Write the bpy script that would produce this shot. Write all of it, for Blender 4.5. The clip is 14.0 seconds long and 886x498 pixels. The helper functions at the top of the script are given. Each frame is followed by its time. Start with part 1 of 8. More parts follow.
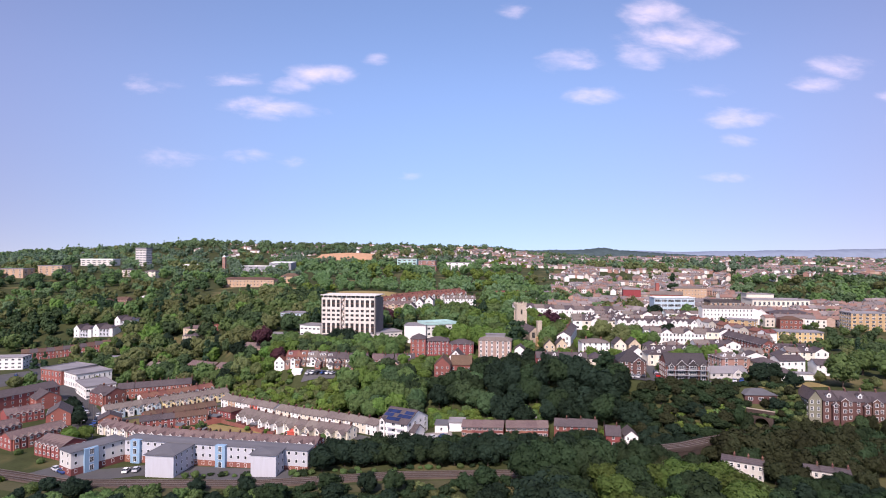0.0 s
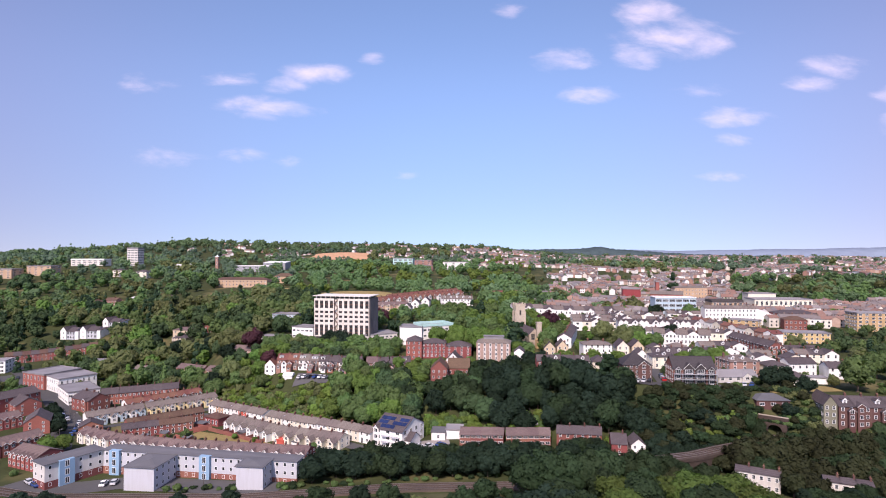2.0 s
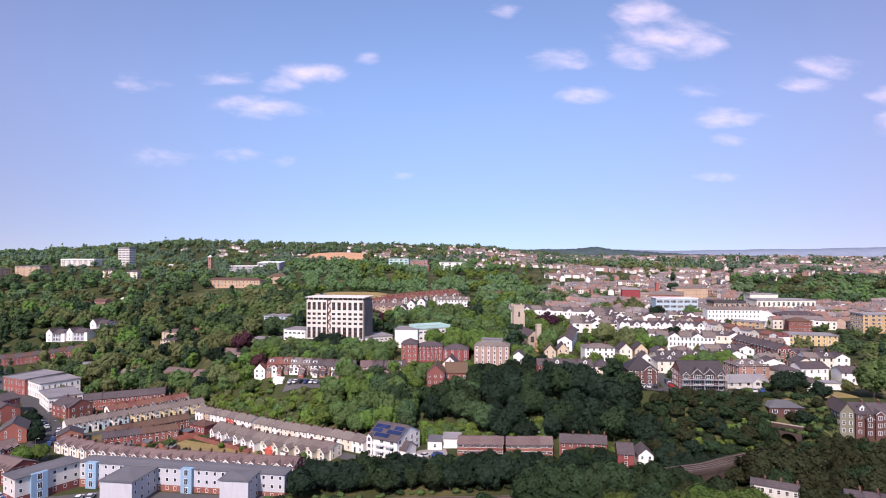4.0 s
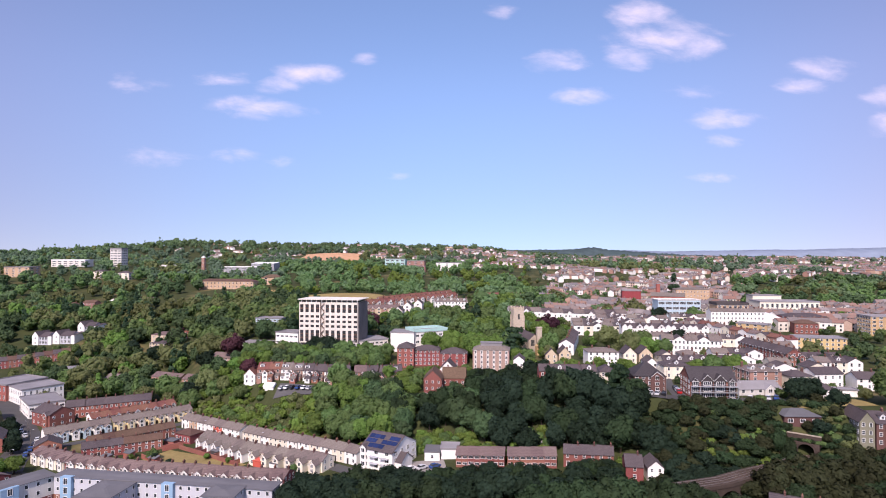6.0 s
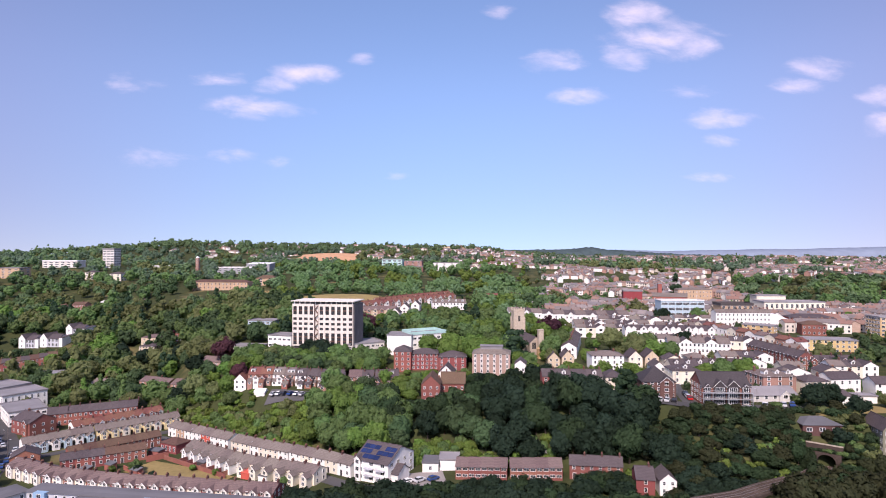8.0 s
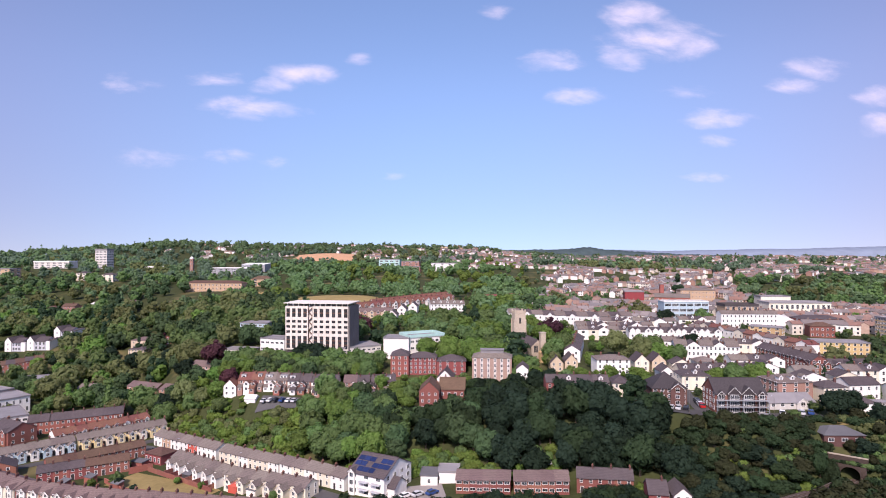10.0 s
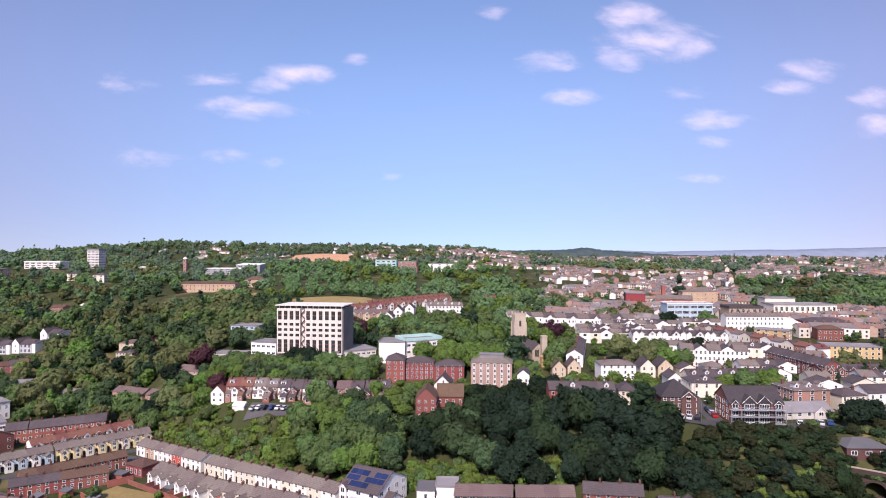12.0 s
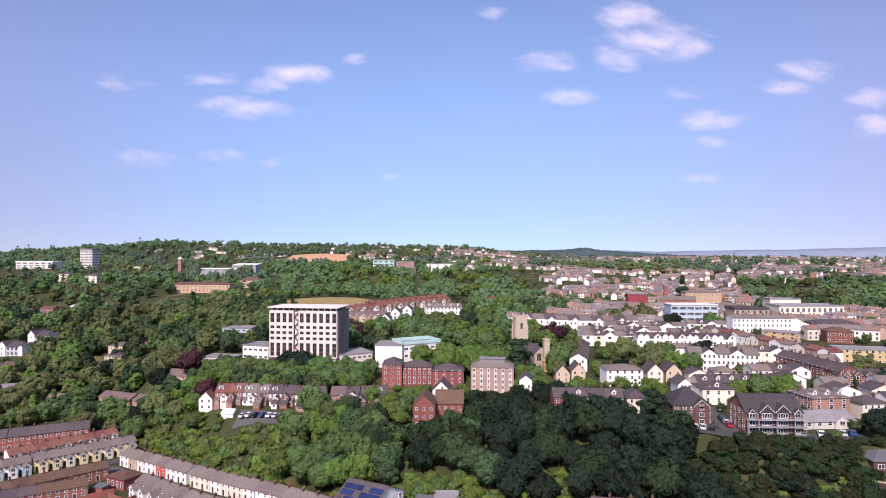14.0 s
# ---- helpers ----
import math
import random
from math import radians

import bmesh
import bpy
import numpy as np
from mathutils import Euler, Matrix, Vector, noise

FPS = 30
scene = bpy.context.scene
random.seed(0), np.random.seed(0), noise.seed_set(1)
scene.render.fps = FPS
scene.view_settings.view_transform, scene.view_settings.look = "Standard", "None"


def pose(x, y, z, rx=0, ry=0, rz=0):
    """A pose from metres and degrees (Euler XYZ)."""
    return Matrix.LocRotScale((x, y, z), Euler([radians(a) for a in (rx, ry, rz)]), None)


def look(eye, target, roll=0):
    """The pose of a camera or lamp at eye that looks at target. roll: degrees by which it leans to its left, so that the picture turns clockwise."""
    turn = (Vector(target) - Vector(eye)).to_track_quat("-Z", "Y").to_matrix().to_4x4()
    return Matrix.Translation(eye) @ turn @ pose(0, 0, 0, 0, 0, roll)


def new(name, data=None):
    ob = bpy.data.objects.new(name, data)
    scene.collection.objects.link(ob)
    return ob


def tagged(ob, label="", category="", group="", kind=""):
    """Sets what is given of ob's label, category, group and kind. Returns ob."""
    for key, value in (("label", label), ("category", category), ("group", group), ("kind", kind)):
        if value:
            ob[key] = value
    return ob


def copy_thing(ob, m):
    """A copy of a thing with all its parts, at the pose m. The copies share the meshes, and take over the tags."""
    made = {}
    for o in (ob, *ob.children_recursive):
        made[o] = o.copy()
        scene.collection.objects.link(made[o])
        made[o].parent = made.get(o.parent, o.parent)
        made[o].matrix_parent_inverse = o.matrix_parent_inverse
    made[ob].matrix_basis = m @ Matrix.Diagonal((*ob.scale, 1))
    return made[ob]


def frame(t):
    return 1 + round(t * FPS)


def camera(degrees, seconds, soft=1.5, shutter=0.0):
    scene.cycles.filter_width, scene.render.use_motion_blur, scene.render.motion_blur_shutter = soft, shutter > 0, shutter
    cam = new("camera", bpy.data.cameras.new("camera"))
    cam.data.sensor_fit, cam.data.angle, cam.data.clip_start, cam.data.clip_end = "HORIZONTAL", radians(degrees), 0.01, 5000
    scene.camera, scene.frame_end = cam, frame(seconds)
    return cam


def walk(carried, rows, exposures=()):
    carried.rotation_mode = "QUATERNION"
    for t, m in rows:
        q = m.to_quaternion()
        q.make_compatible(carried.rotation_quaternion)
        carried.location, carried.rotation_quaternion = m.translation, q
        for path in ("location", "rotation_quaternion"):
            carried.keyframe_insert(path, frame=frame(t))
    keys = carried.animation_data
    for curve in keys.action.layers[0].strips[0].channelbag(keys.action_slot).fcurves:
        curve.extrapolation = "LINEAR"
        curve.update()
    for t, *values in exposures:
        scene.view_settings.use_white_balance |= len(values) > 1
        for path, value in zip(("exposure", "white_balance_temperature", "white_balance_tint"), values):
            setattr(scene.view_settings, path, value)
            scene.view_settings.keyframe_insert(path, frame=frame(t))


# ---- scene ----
PATH = [
    (0, (0.509, -0.266, 79.975), (0.519, 1.734, 79.996), 0.2),
    (0.5, (0.506, 2.565, 79.977), (0.519, 4.565, 79.998), 0.2),
    (1, (0.483, 5.405, 79.956), (0.5, 7.404, 79.977), 0.1),
    (1.5, (0.438, 8.196, 79.934), (0.458, 10.196, 79.953), 0.1),
    (2, (0.381, 11.051, 79.899), (0.404, 13.051, 79.918), 0.1),
    (2.5, (0.322, 13.872, 79.871), (0.349, 15.872, 79.89), 0.1),
    (3, (0.286, 16.657, 79.875), (0.316, 18.657, 79.894), 0.1),
    (5.5, (0.06, 30.577, 79.896), (0.106, 32.577, 79.916), 0.1),
    (6, (0.018, 33.391, 79.921), (0.066, 35.391, 79.942), 0.1),
    (6.5, (0.004, 36.179, 79.935), (0.054, 38.178, 79.955), 0.1),
    (7, (-0.002, 38.989, 79.936), (0.051, 40.989, 79.956), 0.1),
    (7.5, (-0.044, 41.772, 79.923), (0.011, 43.772, 79.943), 0.0),
    (8, (-0.115, 44.606, 79.905), (-0.058, 46.605, 79.926), 0.0),
    (10.5, (-0.344, 58.59, 79.923), (-0.275, 60.589, 79.945), 0.0),
    (11, (-0.309, 61.42, 79.934), (-0.238, 63.419, 79.957), 0.1),
    (11.5, (-0.219, 64.249, 79.951), (-0.146, 66.247, 79.974), 0.0),
    (12, (-0.128, 67.082, 79.981), (-0.053, 69.081, 80.004), 0.0),
    (12.5, (-0.02, 69.862, 80.019), (0.056, 71.86, 80.042), 0.0),
    (13, (0.082, 72.631, 80.042), (0.159, 74.629, 80.065), 0.0),
    (13.5, (0.083, 75.308, 80.055), (0.161, 77.307, 80.077), 0.0),
    (14, (0.057, 77.965, 80.067), (0.138, 79.963, 80.09), 0.0),
]
cam = camera(74.1, 14.0, soft=1.0)
walk(cam, [(t, look(eye, target, roll)) for t, eye, target, roll in PATH], exposures=[(0.0, 0.4, 6450, 26), (14.0, 0.4, 6450, 26)])

# ---------------------------------------------------------------- world, sun
SUN_AZ, SUN_EL = radians(197), radians(45)       # clockwise from +y, and above the horizon

world = bpy.data.worlds.new("sky")
scene.world = world
world.use_nodes = True
wn, wl = world.node_tree.nodes, world.node_tree.links
wn.clear()


def wmath(op, a, b=None, c=None, clamp=False):
    n = wn.new("ShaderNodeMath")
    n.operation, n.use_clamp = op, clamp
    for i, v in enumerate((a, b, c)):
        if v is None:
            continue
        if isinstance(v, (int, float)):
            n.inputs[i].default_value = v
        else:
            wl.new(v, n.inputs[i])
    return n.outputs[0]


sky = wn.new("ShaderNodeTexSky")
sky.sky_type, sky.sun_disc = "NISHITA", False
sky.sun_elevation, sky.sun_rotation = SUN_EL, SUN_AZ
sky.altitude, sky.air_density, sky.dust_density, sky.ozone_density = 80, 1.0, 0.7, 4.0
coord = wn.new("ShaderNodeTexCoord")
lifted = wn.new("ShaderNodeVectorMath")
lifted.operation, lifted.inputs[1].default_value = "ADD", (0, 0, 0.105)
wl.new(coord.outputs["Generated"], lifted.inputs[0])
upward = wn.new("ShaderNodeVectorMath")
upward.operation = "NORMALIZE"
wl.new(lifted.outputs[0], upward.inputs[0])
wl.new(upward.outputs[0], sky.inputs[0])
sep = wn.new("ShaderNodeSeparateXYZ")
wl.new(coord.outputs["Generated"], sep.inputs[0])
ahead = wmath("MAXIMUM", sep.outputs[1], 0.02)
cu, cv = wmath("DIVIDE", sep.outputs[0], ahead), wmath("DIVIDE", sep.outputs[2], ahead)
flat = wn.new("ShaderNodeCombineXYZ")
wl.new(wmath("ADD", cu, wmath("MULTIPLY", cv, 0.55)), flat.inputs[0])
wl.new(wmath("MULTIPLY", cv, 2.5), flat.inputs[1])
billow = wn.new("ShaderNodeTexNoise")
billow.inputs["Scale"].default_value, billow.inputs["Detail"].default_value = 12, 6
billow.inputs["Roughness"].default_value, billow.inputs["Distortion"].default_value = 0.60, 0.25
wl.new(flat.outputs[0], billow.inputs["Vector"])
# fair-weather clouds: bearing and height of each puff as slopes, its half-width, half-height and density
HEAPS = [(.365, .416, .05, .030, 1.0), (.405, .374, .095, .036, 1.1), (.462, .364, .05, .022, 1.0), (.345, .347, .045, .024, .8),
         (.222, .334, .05, .018, .7), (.258, .274, .056, .014, .85), (.682, .325, .055, .020, 1.0), (.645, .297, .045, .015, .8),
         (.514, .238, .065, .016, .8), (.80, .277, .045, .020, .9), (.80, .230, .04, .022, 1.0),
         (-.206, .307, .058, .020, 1.1), (-.252, .291, .042, .014, .75), (-.272, .246, .07, .016, 1.0), (-.33, .258, .045, .013, .7)]
WISPS = [(.457, .284, .04, .010, .5), (.505, .196, .028, .010, .55), (.487, .134, .038, .008, .6), (-.110, .334, .022, .010, .7),
         (-.348, .298, .04, .010, .4), (-.465, .166, .040, .011, .15), (-.324, .169, .030, .009, .25), (-.246, .158, .022, .007, .2),
         (-.048, .136, .018, .006, .4), (.125, .42, .022, .012, .45), (-.486, .294, .024, .008, .1)]
cover = None
for uc, vc, ru, rv, thick in HEAPS + WISPS:
    du = wmath("MULTIPLY", wmath("SUBTRACT", cu, uc), 1 / ru)
    dv = wmath("MULTIPLY", wmath("SUBTRACT", cv, vc), 1 / rv)
    puff = wmath("MULTIPLY", wmath("SUBTRACT", 1.0, wmath("ADD", wmath("MULTIPLY", du, du), wmath("MULTIPLY", dv, dv))), thick)
    cover = puff if cover is None else wmath("MAXIMUM", cover, puff)
ragged = wmath("ADD", cover, wmath("MULTIPLY", wmath("SUBTRACT", billow.outputs["Fac"], 0.51), 3.8))
ramp = wn.new("ShaderNodeMapRange")
ramp.interpolation_type = "SMOOTHSTEP"
ramp.inputs["From Min"].default_value, ramp.inputs["From Max"].default_value, ramp.inputs["To Max"].default_value = -0.5, 2.4, 0.66
wl.new(ragged, ramp.inputs["Value"])
body = wmath("MULTIPLY", ramp.outputs[0], wmath("GREATER_THAN", cover, -1.6))
clouds = wn.new("ShaderNodeMixRGB")
clouds.inputs[2].default_value = (7.2, 6.1, 6.5, 1)
wl.new(body, clouds.inputs[0])
haze = wn.new("ShaderNodeMixRGB")
haze.blend_type, haze.inputs[0].default_value = "MULTIPLY", 1.0
# the air near the horizon is hazy and less bright than a clear sky, the height a fuller blue
height = wn.new("ShaderNodeMapRange")
height.interpolation_type = "SMOOTHSTEP"
height.inputs["From Min"].default_value, height.inputs["From Max"].default_value = -0.02, 0.30
wl.new(sep.outputs[2], height.inputs["Value"])
air = wn.new("ShaderNodeMixRGB")
air.inputs[1].default_value, air.inputs[2].default_value = (0.83, 0.72, 0.70, 1), (1.19, 1.045, 1.0, 1)
wl.new(height.outputs[0], air.inputs[0])
# and the lens's dimmer, warmer sides are put into the sky colour by bearing
vignette = wn.new("ShaderNodeMapRange")
vignette.inputs["From Min"].default_value, vignette.inputs["From Max"].default_value = 0.0, 0.40
wl.new(wmath("MULTIPLY", sep.outputs[0], sep.outputs[0]), vignette.inputs["Value"])
clear = wn.new("ShaderNodeMixRGB")
clear.inputs[1].default_value, clear.inputs[2].default_value = (1.0, 1.11, 1.12, 1), (1.06, 0.93, 0.92, 1)
wl.new(vignette.outputs[0], clear.inputs[0])
tint = wn.new("ShaderNodeMixRGB")
tint.blend_type, tint.inputs[0].default_value = "MULTIPLY", 1.0
wl.new(air.outputs[0], tint.inputs[1])
wl.new(clear.outputs[0], tint.inputs[2])
wl.new(tint.outputs[0], haze.inputs[2])
wl.new(sky.outputs[0], haze.inputs[1])
wl.new(haze.outputs[0], clouds.inputs[1])
back = wn.new("ShaderNodeBackground")
back.inputs["Strength"].default_value = 0.148
wl.new(clouds.outputs[0], back.inputs["Color"])
wout = wn.new("ShaderNodeOutputWorld")
wl.new(back.outputs[0], wout.inputs["Surface"])

sun = new("sun", bpy.data.lights.new("sun", "SUN"))
sun.data.energy, sun.data.angle, sun.data.color = 4.0, radians(0.5), (1.0, 0.90, 0.76)
sun.matrix_world = look((math.sin(SUN_AZ) * math.cos(SUN_EL) * 500, math.cos(SUN_AZ) * math.cos(SUN_EL) * 500, math.sin(SUN_EL) * 500), (0, 0, 0))

# ---------------------------------------------------------------- materials


def material(name, colour, rough=0.8, metal=0.0, spread=0.18, grain=3.0, bump=0.0, hue=0.0, blotch=0.25, spec=0.3, extra=None, island=0.0, alpha=1.0):
    """A surface with its colour varied from thing to thing, in broad blotches and in fine grain."""
    m = bpy.data.materials.new(name)
    m.use_nodes = True
    nt = m.node_tree
    N, L = nt.nodes, nt.links
    bsdf = N["Principled BSDF"]
    bsdf.inputs["Roughness"].default_value, bsdf.inputs["Metallic"].default_value = rough, metal
    bsdf.inputs["Specular IOR Level"].default_value = spec
    tc = N.new("ShaderNodeTexCoord")
    geo = N.new("ShaderNodeNewGeometry")
    info = N.new("ShaderNodeObjectInfo")

    def mth(op, a, b, c=None):
        n = N.new("ShaderNodeMath")
        n.operation = op
        for i, v in enumerate((a, b, c)):
            if v is None:
                continue
            if isinstance(v, (int, float)):
                n.inputs[i].default_value = v
            else:
                L.new(v, n.inputs[i])
        return n.outputs[0]

    def noise_at(scale, detail=3, src=None):
        n = N.new("ShaderNodeTexNoise")
        n.inputs["Scale"].default_value, n.inputs["Detail"].default_value = scale, detail
        L.new(src or geo.outputs["Position"], n.inputs["Vector"])
        return n.outputs["Fac"]
    fine, broad = noise_at(grain), noise_at(0.13, 4)
    value = mth("ADD", mth("MULTIPLY", mth("SUBTRACT", fine, 0.5), 2 * spread), 1.0)
    value = mth("ADD", value, mth("MULTIPLY", mth("SUBTRACT", broad, 0.5), 2 * blotch))
    value = mth("ADD", value, mth("MULTIPLY", mth("SUBTRACT", info.outputs["Random"], 0.5), 2 * spread))
    if island:
        value = mth("ADD", value, mth("MULTIPLY", mth("SUBTRACT", geo.outputs["Random Per Island"], 0.5), 2 * island))
    hsv = N.new("ShaderNodeHueSaturation")
    hsv.inputs["Color"].default_value = (*colour, 1)
    L.new(value, hsv.inputs["Value"])
    if hue:
        shift = mth("ADD", mth("MULTIPLY", mth("SUBTRACT", info.outputs["Random"], 0.5), hue), 0.5)
        shift = mth("ADD", shift, mth("MULTIPLY", mth("SUBTRACT", noise_at(0.045, 2), 0.5), hue * 1.3))
        L.new(shift, hsv.inputs["Hue"])
    out = hsv.outputs[0]
    if extra:
        out = extra(nt, N, L, tc, geo, mth, noise_at, out)
    L.new(out, bsdf.inputs["Base Color"])
    if bump:
        b = N.new("ShaderNodeBump")
        b.inputs["Strength"].default_value, b.inputs["Distance"].default_value = bump, 0.1
        L.new(fine, b.inputs["Height"])
        L.new(b.outputs[0], bsdf.inputs["Normal"])
    return m


def courses(dark, width, height, amount=0.55):
    """Brick or slate courses with paler or darker joints, along the object's own axes."""
    def extra(nt, N, L, tc, geo, mth, noise_at, out):
        spl = N.new("ShaderNodeSeparateXYZ")
        L.new(tc.outputs["Object"], spl.inputs[0])
        comb = N.new("ShaderNodeCombineXYZ")
        L.new(mth("ADD", spl.outputs[0], spl.outputs[1]), comb.inputs[0])
        L.new(spl.outputs[2], comb.inputs[1])
        br = N.new("ShaderNodeTexBrick")
        br.inputs["Scale"].default_value, br.inputs["Brick Width"].default_value, br.inputs["Row Height"].default_value = 1.0, width, height
        br.inputs["Mortar Size"].default_value = height * 0.1
        br.inputs["Color1"].default_value, br.inputs["Color2"].default_value = (1, 1, 1, 1), (0.72, 0.72, 0.74, 1)
        br.inputs["Mortar"].default_value = (*dark, 1)
        L.new(comb.outputs[0], br.inputs["Vector"])
        mx = N.new("ShaderNodeMixRGB")
        mx.blend_type, mx.inputs[0].default_value = "MULTIPLY", amount
        L.new(out, mx.inputs[1])
        L.new(br.outputs[0], mx.inputs[2])
        return mx.outputs[0]
    return extra


def streaks(amount=0.3):
    """Rain streaks and grime on painted walls."""
    def extra(nt, N, L, tc, geo, mth, noise_at, out):
        mp = N.new("ShaderNodeMapping")
        mp.inputs["Scale"].default_value = (1.2, 1.2, 0.18)
        L.new(geo.outputs["Position"], mp.inputs["Vector"])
        f = noise_at(1.1, 5, mp.outputs[0])
        mr = N.new("ShaderNodeMapRange")
        mr.inputs["From Min"].default_value, mr.inputs["From Max"].default_value = 0.42, 0.75
        L.new(f, mr.inputs["Value"])
        mx = N.new("ShaderNodeMixRGB")
        mx.blend_type = "MULTIPLY"
        mx.inputs[2].default_value = (0.62, 0.58, 0.52, 1)
        L.new(mth("MULTIPLY", mr.outputs[0], amount), mx.inputs[0])
        L.new(out, mx.inputs[1])
        return mx.outputs[0]
    return extra


BRICKS = courses((0.75, 0.70, 0.64), 0.23, 0.075)
SLATES = courses((0.35, 0.35, 0.37), 0.5, 0.28, 0.6)
white_render = material("white_render", (0.80, 0.785, 0.75), 0.85, extra=streaks(), spread=0.05, blotch=0.05)
cream_render = material("cream_render", (0.75, 0.69, 0.57), 0.85, extra=streaks(), spread=0.08, blotch=0.06)
yellow_render = material("yellow_render", (0.74, 0.62, 0.36), 0.85, extra=streaks(), spread=0.06, blotch=0.05)
red_render = material("red_render", (0.52, 0.10, 0.07), 0.8, extra=streaks(), spread=0.06, blotch=0.05)
dark_red = material("dark_red_cladding", (0.27, 0.050, 0.055), 0.7, extra=streaks(), spread=0.06, blotch=0.08)
blue_render = material("pale_blue_cladding", (0.42, 0.54, 0.61), 0.7, extra=streaks(), spread=0.05, blotch=0.05)
sky_clad = material("sky_blue_cladding", (0.24, 0.38, 0.52), 0.6, extra=streaks(0.15), spread=0.04, blotch=0.05)
buff_stone = material("buff_stone", (0.56, 0.46, 0.33), 0.9, extra=streaks(0.4), spread=0.1, blotch=0.1)
rail_grey = material("grey_painted_rail", (0.30, 0.31, 0.33), 0.6, spread=0.1, blotch=0.1)
grey_clad = material("grey_cladding", (0.50, 0.51, 0.55), 0.7, extra=streaks(0.2), spread=0.05, blotch=0.05)
red_brick = material("red_brick", (0.30, 0.098, 0.084), 0.9, extra=BRICKS, spread=0.15, hue=0.02)
brown_brick = material("brown_brick", (0.25, 0.095, 0.078), 0.9, extra=BRICKS, spread=0.2, hue=0.03)
maroon_brick = material("maroon_brick", (0.130, 0.068, 0.060), 0.9, extra=BRICKS, spread=0.2, hue=0.03)
pale_clad = material("pale_cladding", (0.60, 0.58, 0.55), 0.7, extra=streaks(0.25), spread=0.05, blotch=0.05)
pink_brick = material("pink_brick", (0.37, 0.215, 0.17), 0.9, extra=BRICKS, spread=0.12, hue=0.02)
tan_pink = material("dusty_pink_brick", (0.43, 0.30, 0.25), 0.9, extra=BRICKS, spread=0.1, hue=0.02)
tan_brick = material("tan_brick", (0.57, 0.41, 0.21), 0.9, extra=BRICKS, spread=0.1, hue=0.02)
orange_brick = material("orange_brick", (0.50, 0.345, 0.235), 0.9, extra=BRICKS, spread=0.12, hue=0.02)
stone = material("grey_stone", (0.46, 0.39, 0.31), 0.95, extra=courses((0.8, 0.78, 0.72), 0.7, 0.32), spread=0.25, grain=1.2, bump=0.3)
grey_green_stone = material("grey_green_stone", (0.19, 0.185, 0.135), 0.95, extra=courses((0.7, 0.68, 0.6), 0.7, 0.32), spread=0.2, grain=1.2, bump=0.3)
red_stone = material("red_stone", (0.080, 0.058, 0.048), 0.95, extra=courses((0.6, 0.55, 0.5), 0.8, 0.4), spread=0.25, grain=1.2, bump=0.3)
concrete = material("pale_concrete", (0.64, 0.61, 0.56), 0.85, extra=streaks(0.35), spread=0.08)
dark_clad = material("dark_cladding", (0.07, 0.06, 0.06), 0.6, spread=0.15)
slate = material("slate_roof", (0.100, 0.082, 0.086), 0.8, extra=SLATES, spread=0.11, grain=1.5, hue=0.03, spec=0.2)
dark_slate = material("dark_slate_roof", (0.060, 0.052, 0.056), 0.75, extra=SLATES, spread=0.1, grain=1.5, hue=0.03, spec=0.25)
pale_slate = material("weathered_slate_roof", (0.190, 0.157, 0.140), 0.85, extra=SLATES, spread=0.11, grain=1.5, hue=0.03)
brown_tile = material("brown_tile_roof", (0.13, 0.078, 0.056), 0.85, extra=SLATES, spread=0.11, grain=1.5, hue=0.03)
red_tile = material("red_tile_roof", (0.20, 0.085, 0.066), 0.85, extra=SLATES, spread=0.11, grain=1.5, hue=0.03)
brown_slate = material("brown_slate_roof", (0.172, 0.122, 0.115), 0.85, extra=SLATES, spread=0.10, grain=1.5, hue=0.02)
flat_grey = material("flat_roof_felt", (0.23, 0.22, 0.23), 0.8, spread=0.15, blotch=0.35)
flat_dark = material("dark_roof_felt", (0.12, 0.12, 0.13), 0.8, spread=0.15, blotch=0.3)
metal_roof = material("standing_seam_roof", (0.140, 0.137, 0.145), 0.7, metal=0.0, spread=0.1, extra=courses((0.6, 0.6, 0.62), 40.0, 0.6, 0.4))
green_roof = material("pale_green_cladding", (0.38, 0.58, 0.55), 0.5, spread=0.08)
solar_panel = material("solar_panel", (0.016, 0.028, 0.09), 0.18, spread=0.2, spec=0.6)
glass = material("window_glass", (0.035, 0.042, 0.05), 0.12, spread=0.35, spec=0.6)
white_paint = material("white_paint", (0.80, 0.80, 0.79), 0.5, spread=0.04, blotch=0.04)
dark_paint = material("dark_paint", (0.05, 0.045, 0.045), 0.5, spread=0.2)
red_paint = material("red_paint", (0.45, 0.03, 0.03), 0.5, spread=0.1)
clay_pot = material("clay_pot", (0.24, 0.12, 0.08), 0.9)
asphalt = material("asphalt", (0.075, 0.073, 0.075), 0.9, spread=0.15, grain=1.5, blotch=0.3)
paving = material("paving", (0.22, 0.20, 0.19), 0.9, spread=0.15, grain=2, blotch=0.3)
ballast = material("track_ballast", (0.085, 0.062, 0.052), 0.95, spread=0.3, grain=2.5, blotch=0.3, bump=0.4)
steel = material("rail_steel", (0.30, 0.26, 0.24), 0.4, metal=0.7)
bark = material("bark", (0.10, 0.075, 0.055), 0.95, spread=0.25, grain=3, bump=0.4)


